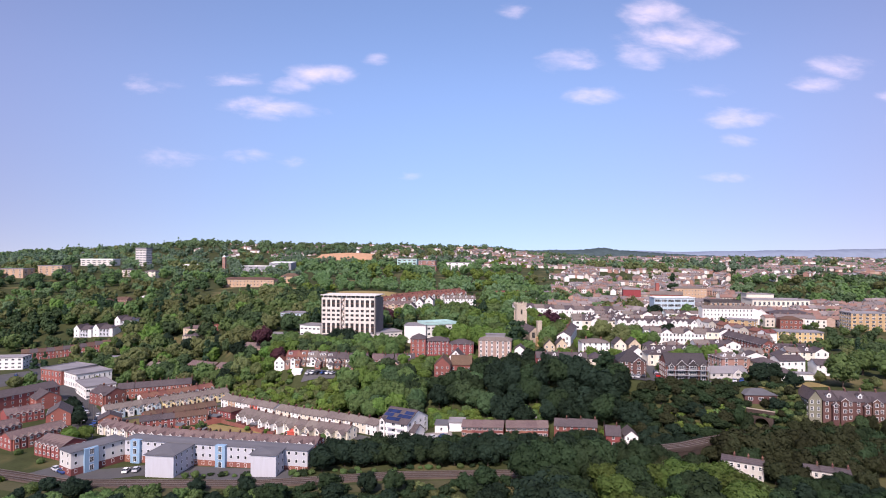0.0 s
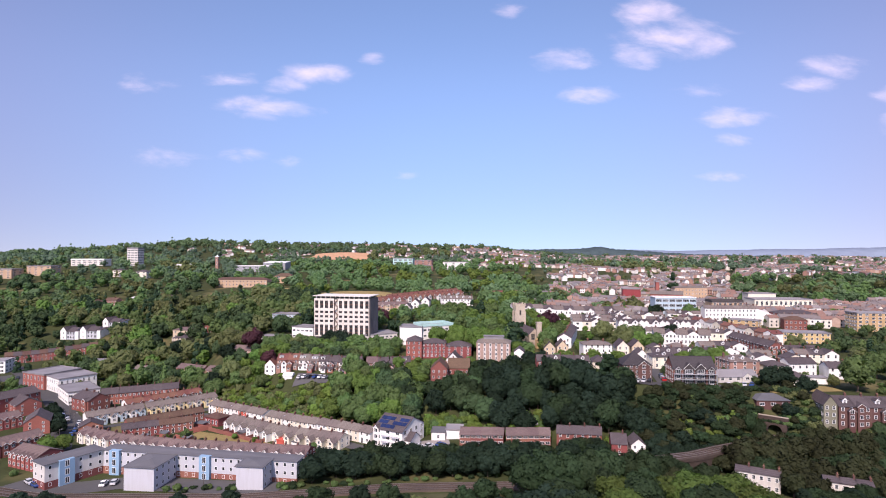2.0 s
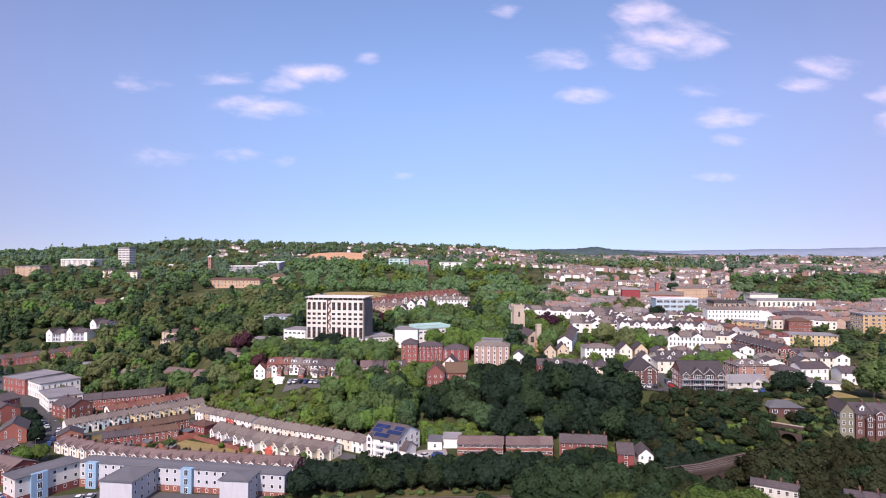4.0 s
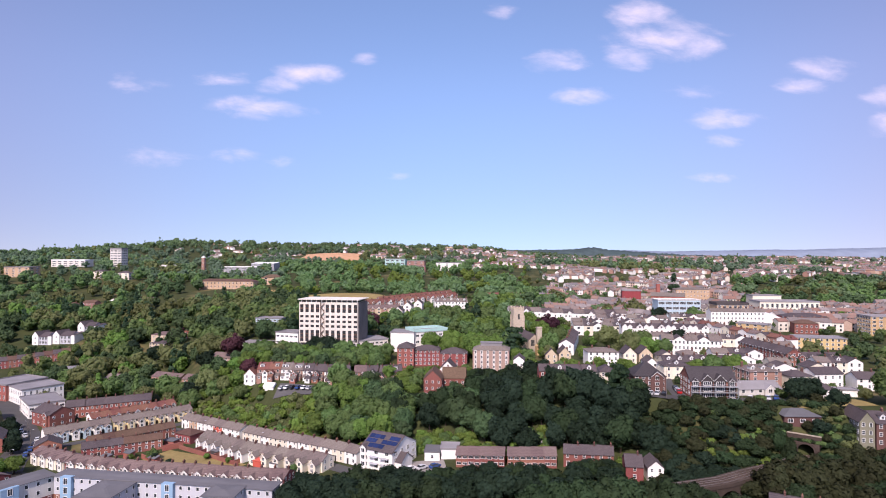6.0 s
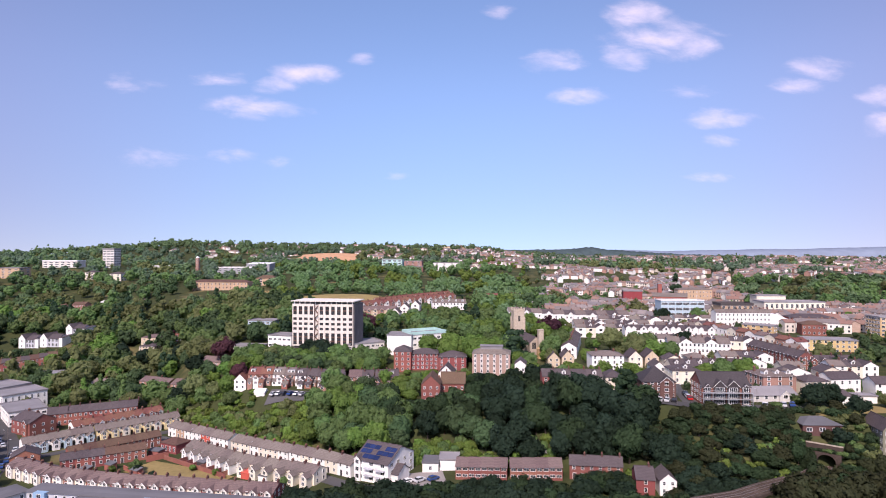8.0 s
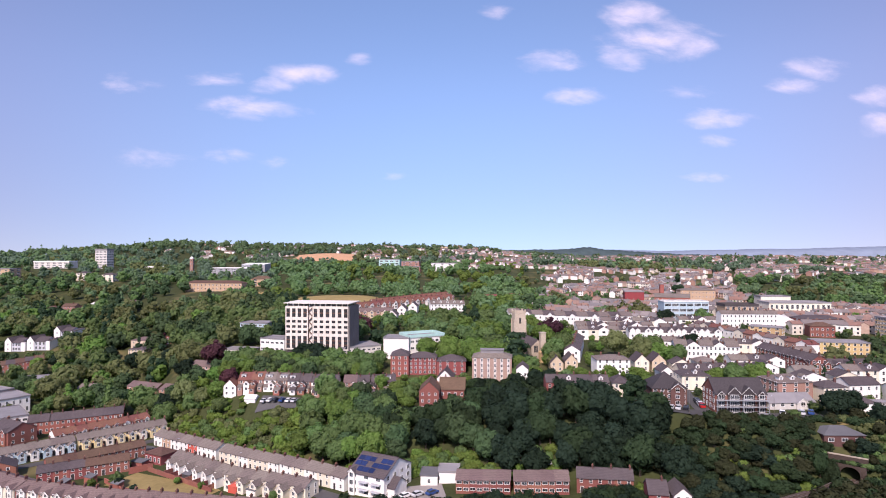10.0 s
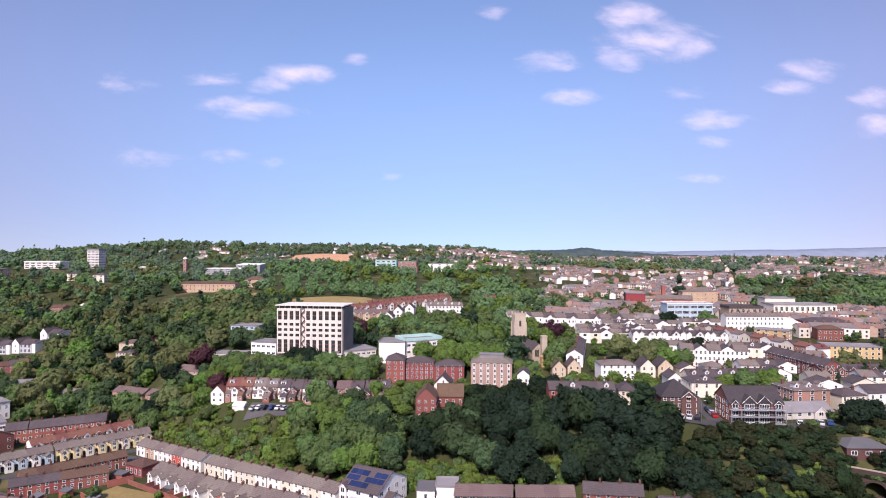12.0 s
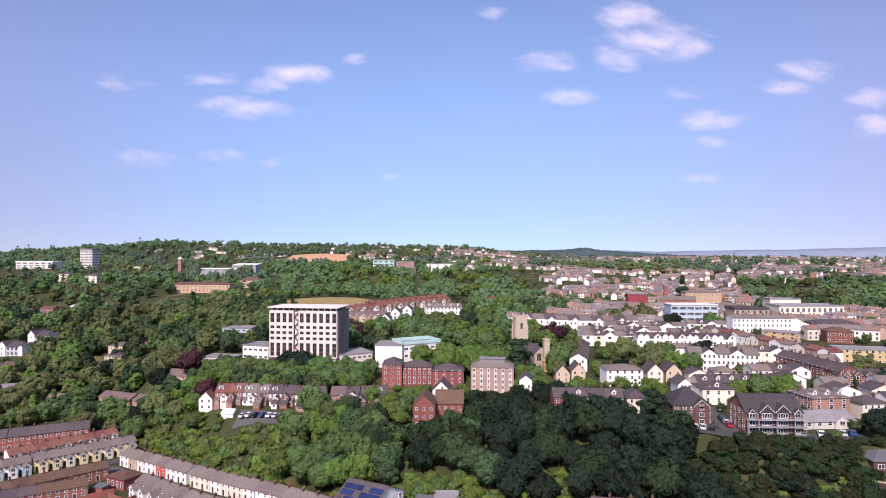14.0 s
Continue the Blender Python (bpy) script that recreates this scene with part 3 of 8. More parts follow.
def building(name, label, category, x, y, rot, w, d, h, roof="gable", rh=2.4, wall=None, top=None, storeys=2, faces="f", bays=2, side_bays=None, win=(1.0, 1.35),
             style="sash", z=None, chimneys=(), chimney_mat=None, dormers=0, gables=(), doors=(), door_mat=None, over=0.3, group="", frame_mat=None, trim=None, first=0.9, dormer_mat=None, kind="", bay_wall=None):
    """A building at the centre of its base; its front faces -y before it is turned by rot."""
    wall, top = wall or red_brick, top or slate
    if y > 420 and style == "sash":
        style = "plain"
    if 400 < y <= 600 and bays > 6:
        bays, win, style = bays // 2, (win[0] * 1.6, win[1]), "split"
    if y > 720 and bays > 3:          # far off, windows stand in bands
        bays, win, style = max(2, bays // 3), (min(win[0] * 2.6, w / max(2, bays // 3) * 0.75), win[1]), "split"
    z = gz(x, y) if z is None else z
    root = new(name)
    root.matrix_world = pose(x, y, z, 0, 0, rot)
    tagged(root, label, category, group, kind)
    PLOTS.append((x, y, rot, w, d))
    part("wall", walls_mesh(w, d, h, roof, rh, wall), root)
    part("roof", roof_mesh(w, d, h, roof, rh, top, over, trim), root)
    sh = h / storeys
    ww, wh = win
    wm = window_mesh(ww, min(wh, sh - 0.6), style, frame_mat)
    door_at = {(s, round(a, 2)) for s, a in doors}
    for side in faces:
        span = w if side in "fb" else d
        n = bays if side in "fb" else (side_bays if side_bays is not None else max(1, round(bays * d / w)))
        for k in range(storeys):
            for i in range(n):
                a = -span / 2 + span * (i + 0.5) / n
                if k == 0 and any(s == side and abs(a - da) < 0.9 for s, da in door_at):
                    continue
                part("window", wm, root, side_pose(side, w, d, a, k * sh + first))
    for s, a in doors:
        part("door", door_mesh(mat=door_mat), root, side_pose(s, w, d, a, 0))
    for a, b in chimneys:
        if roof == "gable":
            zz = h + rh * (1 - abs(b) / (d / 2))
        elif roof == "cross":
            zz = h + rh * (1 - abs(a) / (w / 2))
        else:
            zz = h + (rh * 0.7 if roof == "hip" else 0)
        part("chimney", chimney_mesh(mat=chimney_mat or maroon_brick), root, pose(a, b, zz, 0, 0, 90 if roof == "gable" else 0))
    for i in range(dormers):
        a = -w / 2 + w * (i + 0.5) / dormers
        dm = cached(("dormer", top.name, (dormer_mat or white_paint).name), lambda: gablet_mesh(1.5, 0.0, 1.3, 0.7, dormer_mat or white_paint, top, 0.0, 2.4))
        ob = part("dormer", dm, root, pose(a, -d / 2 + d * 0.14, h + rh * 0.28))
        part("window", window_mesh(0.9, 1.0, "sash"), ob, pose(0, -0.02, 0.25))
    for a, gw, gh, *more in gables:
        proud = more[0] if more else 0.7
        gm = gablet_mesh(gw, proud, h - 0.1 + gh, gw * 0.42, bay_wall or wall, top, -2.0, d / 2)
        ob = part("gable_bay", gm, root, pose(a, -d / 2, 0))
        for k in range(storeys + (1 if gw > 3.5 else 0)):
            part("window", window_mesh(min(ww * 1.2, gw * 0.6), min(wh, sh - 0.6), "split"), ob, pose(0, -proud, min(k * sh + first, h + gh - 1.0)))
    return root


# ---------------------------------------------------------------- trees
def ico(sub=1):
    bm = bmesh.new()
    bmesh.ops.create_icosphere(bm, subdivisions=sub, radius=1)
    v = np.array([p.co[:] for p in bm.verts])
    f = np.array([[q.index for q in t.verts] for t in bm.faces])
    bm.free()
    return v, f


ICO1 = ico(1)


def crown_arrays(seed, rx=1.0, rz=1.0, lumps=9, leaves=600, leaf=0.11, shape="round", core=ICO1):
    """A crown about 2 wide: lumpy inner bodies clothed in small leaf clumps. Returns vertices and triangles."""
    rng = np.random.default_rng(seed)
    if shape == "cone":
        hz = rng.uniform(0, 1, lumps) ** 0.8
        ang = rng.uniform(0, 6.28, lumps)
        rad = (1 - hz) * 0.62
        c = np.stack([np.cos(ang) * rad * rx, np.sin(ang) * rad * rx, (hz * 2 - 1) * rz * 0.85], 1)
        r = 0.16 + 0.30 * (1 - hz)
    elif shape == "tiers":
        k = np.arange(lumps)
        hz = (k % 5) / 4.0
        ang = rng.uniform(0, 6.28, lumps)
        rad = rng.uniform(0.25, 0.8, lumps) * (1.05 - 0.6 * hz)
        c = np.stack([np.cos(ang) * rad * rx, np.sin(ang) * rad * rx, (hz * 1.6 - 0.8) * rz], 1)
        r = rng.uniform(0.22, 0.34, lumps)
    else:
        k = np.arange(lumps) + 0.5
        up = 1 - 1.42 * k / lumps
        ang = k * 2.39996 + rng.uniform(-0.5, 0.5, lumps)
        flat_r = np.sqrt(np.clip(1 - up * up, 0, 1))
        d = np.stack([np.cos(ang) * flat_r, np.sin(ang) * flat_r, up], 1) + rng.normal(size=(lumps, 3)) * 0.10
        c = d * rng.uniform(0.50, 0.80, (lumps, 1)) * np.array([rx, rx, rz])
        r = rng.uniform(0.20, 0.37, lumps)
        c[-1], r[-1] = (0, 0, -0.05 * rz), 0.70
    flatz = 0.45 if shape == "tiers" else 0.9
    sc = np.array([1, 1, flatz * (1.0 if shape != "tiers" else 1)])
    cv, cf = core
    V, T = [], []
    n0 = 0
    for i in range(lumps):
        wob = 1 + rng.uniform(-0.14, 0.14, (len(cv), 1))
        V.append(c[i] + cv * wob * r[i] * 0.86 * sc)
        T.append(cf + n0)
        n0 += len(cv)
    many = leaves * 3
    pick = rng.choice(lumps, many, p=r ** 2 / (r ** 2).sum())
    d = rng.normal(size=(many, 3))
    d /= np.linalg.norm(d, axis=1)[:, None]
    pos = c[pick] + d * (r[pick] * rng.uniform(0.84, 1.16, many))[:, None] * sc
    # leaves that would sit inside another clump are left out
    buried = ((np.linalg.norm((pos[:, None, :] - c[None]) / sc, axis=2) < r[None] * 0.86).any(1)) | (pos[:, 2] < -0.8 * rz)
    order = np.argsort(buried, kind="stable")[:leaves]
    pos, d = pos[order], d[order]
    whole = pos / np.maximum(np.linalg.norm(pos, axis=1)[:, None], 1e-6)
    nrm = d * 0.55 + whole * 0.55 + rng.normal(size=(leaves, 3)) * 0.33
    nrm /= np.linalg.norm(nrm, axis=1)[:, None]
    ref = rng.normal(size=(leaves, 3))
    t1 = np.cross(nrm, ref)
    t1 /= np.linalg.norm(t1, axis=1)[:, None]
    t2 = np.cross(nrm, t1)
    s = (leaf * rng.uniform(0.6, 1.3, leaves))[:, None]
    leaf3 = np.stack([pos - t1 * s - t2 * s * 0.8, pos + t1 * s - t2 * s * 0.6, pos + t2 * s * 1.2], 1)
    V.append(leaf3.reshape(-1, 3))
    T.append(n0 + np.arange(leaves * 3).reshape(-1, 3))
    return np.concatenate(V), np.concatenate(T)


def mesh_arrays(name, V, T, mat):
    me = bpy.data.meshes.new(name)
    nt = len(T)
    me.vertices.add(len(V))
    me.vertices.foreach_set("co", np.ascontiguousarray(V, np.float32).ravel())
    me.loops.add(nt * 3)
    me.loops.foreach_set("vertex_index", np.asarray(T).ravel().astype(np.int32))
    me.polygons.add(nt)
    me.polygons.foreach_set("loop_start", (np.arange(nt) * 3).astype(np.int32))
    me.update(calc_edges=True)
    me.validate()
    me.materials.append(mat)
    return me


def trunk_mesh(name, h, r, reach, limbs=5, seed=0):
    """A tapered trunk with limbs that climb into the crown."""
    rng = random.Random(seed)
    bm = bmesh.new()

    def limb(a, b, r0, r1):
        d = (b - a)
        m = Matrix.Translation((a + b) / 2) @ d.to_track_quat("Z", "Y").to_matrix().to_4x4()
        made = bmesh.ops.create_cone(bm, cap_ends=True, segments=6, radius1=r0, radius2=r1, depth=d.length, matrix=m)["verts"]
        if joint:
            bm.faces.new((joint[0], joint[1], made[0]))
        else:
            joint.extend(made[:2])
    joint = []
    limb(Vector((0, 0, -0.6)), Vector((0, 0, h * 0.5)), r, r * 0.75)
    limb(Vector((0, 0, h * 0.5 - 0.1)), Vector((0.1, 0.1, h)), r * 0.75, r * 0.35)
    for i in range(limbs):
        a = i * 6.28 / limbs + rng.random()
        s = rng.uniform(0.4, 0.75)
        limb(Vector((0, 0, h * s)), Vector((math.cos(a) * reach, math.sin(a) * reach, h * s + reach * 0.9)), r * 0.4, r * 0.1)
    return finish(name, bm, bark)


TREES = {}
BUSHES, CANOPY = ("bush", "scrub", "bramble", "thicket"), ("bottle", "drab", "dark")


def tree_kind(key, mat, shape, rx, rz, lumps, leaves, leaf, clear, label, category="tree", seeds=2):
    """Master trees of a kind, about 1 wide in crown radius; clear: how far the crown's underside stands off the ground."""
    TREES[key] = []
    for s in range(seeds):
        seed = sum(map(ord, key)) * 7 + s
        V, T = crown_arrays(seed, rx, rz, lumps, leaves, leaf, shape)
        V[:, 2] += rz * 0.92 + clear
        crown, trunk = mesh_arrays("crown", V, T, mat), trunk_mesh("trunk", clear + rz * 1.1, 0.075, 0.42, 5, seed)
        if key in CANOPY:          # trees of a closed canopy hide their trunks: one mesh each
            bm = bmesh.new()
            bm.from_mesh(trunk)
            n = len(bm.faces)
            bm.from_mesh(crown)
            bm.faces.ensure_lookup_table()
            for f in bm.faces[n:]:
                f.material_index = 1
            crown = finish("tree", bm, bark, mat)
        TREES[key].append((crown, trunk, label, category))


tree_kind("broad", leaf_mid, "round", 1.0, 0.95, 24, 1100, 0.086, 0.2, "broad-leaved tree with a full mid-green crown", seeds=3)
tree_kind("light", leaf_light, "round", 1.0, 0.9, 24, 1100, 0.086, 0.18, "broad-leaved tree with a fresh light-green crown")
tree_kind("olive", leaf_olive, "round", 0.95, 1.05, 22, 1050, 0.086, 0.18, "tall broad-leaved tree with an olive-green crown")
tree_kind("dark", leaf_shade_dark, "round", 1.0, 1.0, 28, 1000, 0.087, 0.1, "dense tree with a dark crown, cloud shade in its colour", seeds=3)
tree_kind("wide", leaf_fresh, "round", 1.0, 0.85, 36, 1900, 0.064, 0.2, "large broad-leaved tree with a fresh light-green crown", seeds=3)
tree_kind("shady", leaf_shade_bottle, "round", 1.0, 0.9, 36, 1700, 0.066, 0.2, "large broad-leaved tree, green darkened for cloud shade")
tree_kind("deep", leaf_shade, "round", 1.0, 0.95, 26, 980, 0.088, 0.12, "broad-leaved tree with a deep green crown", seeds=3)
tree_kind("bottle", leaf_shade_bottle, "round", 1.0, 0.95, 26, 980, 0.088, 0.12, "broad-leaved tree, its green darkened for cloud shade")
tree_kind("drab", leaf_shade_drab, "round", 1.0, 0.95, 26, 980, 0.088, 0.12, "broad-leaved tree, its olive darkened for cloud shade")
tree_kind("copper", leaf_purple, "round", 1.0, 0.95, 15, 1000, 0.09, 0.22, "copper beech with a dark purple crown")
tree_kind("gold", leaf_yellow, "round", 0.9, 1.1, 10, 900, 0.09, 0.15, "small golden-yellow ornamental garden tree")
tree_kind("cone", leaf_conifer, "cone", 1.0, 1.7, 18, 1000, 0.09, 0.2, "tall dark conifer that tapers to a point")
tree_kind("cedar", leaf_conifer, "tiers", 1.2, 0.8, 24, 1200, 0.09, 0.35, "spreading cedar with flat dark tiers of branches")
tree_kind("bush", leaf_mid, "round", 1.0, 0.75, 12, 350, 0.12, -0.2, "rounded mid-green bush on rough grass", "bush")
tree_kind("scrub", leaf_bramble, "round", 1.1, 0.7, 13, 380, 0.123, -0.22, "light-green scrub bush on the bank", "bush")
tree_kind("thicket", leaf_shade_bottle, "round", 1.1, 0.8, 13, 370, 0.117, -0.22, "thicket on the bank, its green darkened for cloud shade", "bush")
tree_kind("bramble", leaf_olive, "round", 1.1, 0.65, 12, 360, 0.126, -0.22, "olive-brown bramble thicket on the bank", "bush")
TREE_AT = []
# names for dark, drab, bottle and shady belong to the shade-coloured trees
NAMES = {"cone": "conifer", "cedar": "cedar_tree", "bush": "bush", "scrub": "shrub", "bramble": "bramble_thicket", "thicket": "thicket", "copper": "copper_beech", "dark": "evergreen_oak", "deep": "oak_tree", "drab": "ash_tree", "bottle": "yew_tree", "shady": "beech_tree", "light": "lime_tree"}


def tree(key, x, y, r, tall=1.0, group="", z=None):
    """A tree of that kind with a crown radius of r metres; tall stretches its height."""
    i = int(abs(x * 7.3 + y * 3.1)) % len(TREES[key])
    crown, trunk, label, category = TREES[key][i]
    bare = key in BUSHES + CANOPY
    root = new(NAMES.get(key, "tree"), crown if bare else None)
    spin = (x * 37.7 + y * 91.3) % 360
    root.matrix_world = pose(x, y, (gz(x, y) if z is None else z), 0, 0, spin) @ Matrix.Diagonal((r, r, r * tall, 1))
    tagged(root, label, category, group)
    if not bare:
        part("trunk", trunk, root)
        part("crown", crown, root)
    TREE_AT.append((x, y, r))
    return root


def clear_of(x, y, margin):
    """Whether a place is at least margin from every plot's outline."""
    for px, py, rot, w, d in PLOTS:
        dx, dy = x - px, y - py
        if abs(dx) + abs(dy) > (w + d) + margin * 2:
            continue
        a = radians(-rot)
        lx, ly = dx * math.cos(a) - dy * math.sin(a), dx * math.sin(a) + dy * math.cos(a)
        if abs(lx) < w / 2 + margin and abs(ly) < d / 2 + margin:
            return False
    return True


def fronted(name, label, category, a, b, depth, h, **kw):
    """A building whose front runs from a to b, left to right as one faces it."""
    dx, dy = b[0] - a[0], b[1] - a[1]
    w, ang = math.hypot(dx, dy), math.atan2(dy, dx)
    cx, cy = (a[0] + b[0]) / 2 - math.sin(ang) * depth / 2, (a[1] + b[1]) / 2 + math.cos(ang) * depth / 2
    if "z" not in kw:
        kw["z"] = min(gz(*a), gz(*b)) + 0.1
    return building(name, label, category, cx, cy, math.degrees(ang), w, depth, h, **kw)


def row(name, category, group, a, b, depth, h, n, styles, level=None, **kw):
    """A row of n houses from a to b; styles: (label, settings) taken in turn, each built once and then copied."""
    masters = {}
    dx, dy = (b[0] - a[0]) / n, (b[1] - a[1]) / n
    for i in range(n):
        p, q = (a[0] + dx * i, a[1] + dy * i), (a[0] + dx * (i + 1), a[1] + dy * (i + 1))
        k = styles[i % len(styles)]
        label, settings = k
        sides = {**kw, **settings}.get("faces", "f")
        if n > 1:          # only the end houses show their side walls
            sides = "".join(s for s in sides if s in "fb" or (s == "l" and i == 0) or (s == "r" and i == n - 1))
        key = (i % len(styles), sides)
        if key in masters:
            w, ang = math.hypot(dx, dy), math.atan2(dy, dx)
            cx, cy = (p[0] + q[0]) / 2 - math.sin(ang) * depth / 2, (p[1] + q[1]) / 2 + math.cos(ang) * depth / 2
            z = min(gz(*p), gz(*q)) + 0.1 if level is None else level
            copy_thing(masters[key], pose(cx, cy, z, 0, 0, math.degrees(ang)))
            PLOTS.append((cx, cy, math.degrees(ang), w, depth))
        else:
            extra = {} if level is None else {"z": level}
            masters[key] = fronted(name, label, category, p, q, depth, h, group=group, **{**kw, **settings, **extra, "faces": sides})


# ---------------------------------------------------------------- valley: streets, terraces, flats
strip("road", asphalt, "grey asphalt street with parked cars along it", "road", [(-146, 238), (-156, 256), (-168, 285), (-190, 312), (-212, 340), (-252, 385), (-320, 450)], 11)
strip("road", asphalt, "narrow asphalt street between two terraces", "road", [(-128, 303), (-114, 300.5), (-80, 277.5), (-52, 258.5), (-28, 239), (-8, 228)], 5.5)
strip("road", asphalt, "asphalt street in front of the gabled terrace", "road", [(-148, 245), (-128, 238), (-100, 231), (-60, 222), (-40, 214)], 7)
strip("road", asphalt, "asphalt lane between terraces", "road", [(-154, 276), (-135, 292), (-112, 313)], 5)
strip("pavement", asphalt, "asphalt car park beside the flats", "car park", [(-142, 212), (-131, 205), (-118, 207), (-104, 211), (-86, 208), (-50, 202.5)], 11)
strip("pavement", paving, "paved forecourt beside the white block", "pavement", [(-12, 238), (6, 240)], 12)
strip("lawn", dry_lawn, "dry yellow playing green between the terraces", "lawn", [(-106, 265), (-92, 258), (-70, 246)], 13, lift=0.15)
strip("lawn", verge, "rough grass verge by the railway", "lawn", [(-200, 218), (-160, 202), (-128, 192), (-40, 189), (20, 190)], 6, lift=0.1)

# three-storey student flats with a brick ground floor
FLAT_L = "pale grey rendered flats with a red-brick ground floor"
BASE = "red-brick ground floor"


def flats(a, b, depth, h, bays, faces="f", label=FLAT_L, wall=None, rh=0.3, **kw):
    root = fronted("apartment_block", label, "flats", a, b, depth, h, roof="hip", rh=rh, wall=wall or grey_clad, top=metal_roof, storeys=3, faces=faces, bays=bays, win=(1.0, 1.25), style="plain", over=0.5, group="flats by the railway", **kw)
    if bays < 4:
        return root
    w = math.hypot(b[0] - a[0], b[1] - a[1])
    bm = bmesh.new()
    box(bm, -w / 2 - 0.04, w / 2 + 0.04, -depth / 2 - 0.04, depth / 2 + 0.04, -2, 2.5)
    part("plinth", finish("plinth", bm, brown_brick), root, label=BASE)
    return root


main_flats = flats((-117, 220.4), (-46, 207.8), 5.8, 8.2, 26, "fr", side_bays=3)
for u in (-31, 3.2):
    bm = bmesh.new()
    box(bm, -1.9, 1.9, -1.2, 0.5, -1.5, 8.5)
    tower_part = part("stair_bay", finish("stair_bay", bm, sky_clad), main_flats, pose(u, -2.9, 0), "sky-blue clad stair bay")
    for k in range(3):
        part("window", window_mesh(1.4, 2.0, "split"), tower_part, pose(0, -1.2, 0.6 + k * 2.8))
west_flats = flats((-127.5, 205), (-117, 221), 8, 8.2, 6, "fl", side_bays=2, label="cream and pale grey rendered flats with brick base", wall=pale_clad)
for u in (-3.0,):
    bm = bmesh.new()
    box(bm, -2.4, 2.4, -0.8, 0.5, -1.5, 8.4)
    tower_part = part("stair_bay", finish("stair_bay", bm, sky_clad), west_flats, pose(u, -4, 0), "sky-blue clad stair bay")
    for k in range(3):
        part("window", window_mesh(1.4, 2.0, "split"), tower_part, pose(0, -0.8, 0.6 + k * 2.8))
flats((-101.5, 204.5), (-91, 203), 13, 7.6, 3, "r", side_bays=4, label="pale grey windowless gable block of the flats", rh=0.7, wall=grey_clad)
flats((-64.5, 203), (-55.5, 202), 8, 7.6, 3, "r", side_bays=2, label="pale grey windowless annexe of the flats", rh=0.6, wall=grey_clad)

WHITE = ("white rendered terraced house with a slate roof", dict(wall=white_render, top=pale_slate))
CREAM = ("cream rendered terraced house with a slate roof", dict(wall=cream_render, top=pale_slate))
YELLOW = ("pale yellow rendered terraced house with a slate roof", dict(wall=yellow_render, top=pale_slate))
REDW = ("red painted terraced house with a slate roof", dict(wall=red_render, top=pale_slate))
ORANGE = ("orange-brick terraced house with a slate roof", dict(wall=orange_brick, top=pale_slate))
SKYW = ("pale blue-white rendered terraced house", dict(wall=blue_render, top=pale_slate))
BRICK = ("red-brick terraced house with a slate roof", dict(wall=red_brick, top=slate))
BROWN = ("brown-brick terraced house with a brown tiled roof", dict(wall=brown_brick, top=brown_tile))
common = dict(storeys=2, bays=2, win=(0.95, 1.25), doors=(("f", -1.2),), rh=2.3)
low = {**common, "rh": 1.65}

# long terrace at the foot of the bank
row("terraced_house", "house", "long terrace under the bank", (-112.3, 304), (-79.2, 281.8), 7, 4.1, 7, [WHITE, ORANGE, WHITE, WHITE, REDW, WHITE, WHITE], chimneys=((2.2, 0),), faces="fl", **low)
row("terraced_house", "house", "long terrace under the bank", (-77.4, 280.4), (-51, 262.8), 7, 4.1, 6, [CREAM, CREAM, WHITE], chimneys=((2.2, 0),), faces="fr", **low)
row("terraced_house", "house", "long terrace under the bank", (-50.4, 262), (-25.6, 243.6), 7, 4.3, 5, [WHITE, CREAM], chimneys=((2.2, 0),), faces="f", **low)
# second terrace with gabled rear wings
wing = dict(gables=((0.7, 3.0, -0.6, 3.0),))
row("terraced_house", "house", "terrace with gabled wings", (-92.9, 275), (-66.9, 255.2), 6.4, 4.1, 6, [WHITE], chimneys=((2.2, 0),), faces="fl", **{**low, **wing})
row("terraced_house", "house", "terrace with gabled wings", (-66.2, 254.8), (-36.8, 238.4), 6.4, 4.1, 6, [CREAM], chimneys=((2.2, 0),), faces="fr", **{**low, **wing})
fronted("community_hall", "red-brick hall with a hipped brown roof at the street corner", "hall", (-106, 282.4), (-98, 278), 7, 3.6, roof="hip", rh=1.7, wall=red_brick, top=brown_tile, storeys=1, bays=4, faces="fl", win=(1, 1.8))
fronted("garage", "low red-painted flat-roofed garage", "garage", (-108, 276.5), (-103.5, 275), 3.4, 2.2, roof="flat", rh=0.15, wall=red_brick, top=flat_dark, storeys=1, bays=0, faces="")
# rows that climb the far side of the green
row("terraced_house", "house", "yellow and white terrace", (-158.4, 280.4), (-140.4, 297.4), 7, 4.2, 6, [WHITE, SKYW], chimneys=((2.2, 0),), faces="f", **{**low, "gables": ((0.5, 2.6, -0.8, 2.2),)})
row("terraced_house", "house", "yellow and white terrace", (-139.8, 298), (-114, 320.4), 7, 4.2, 8, [YELLOW, YELLOW, CREAM], chimneys=((2.2, 0),), faces="f", **{**low, "gables": ((0.5, 2.6, -0.8, 2.2),)})
row("terraced_house", "house", "red-roofed terrace", (-152, 303), (-126, 330.6), 7.5, 4.6, 9, [("white-fronted terraced house with a red tiled roof", dict(wall=white_render, top=red_tile)), ("brick terraced house with a red tiled roof", dict(wall=red_brick, top=red_tile))], chimneys=((2.2, 0),), faces="f", **{**low, "gables": ((0.4, 2.0, 0.1),)})
row("terraced_house", "house", "tall brick terrace", (-175, 321), (-141, 336), 9, 5.4, 9, [("tall red-brick terraced house with a slate roof", dict(wall=red_brick, top=slate))], chimneys=((2.4, 0),), faces="fl", dormers=0, **common)
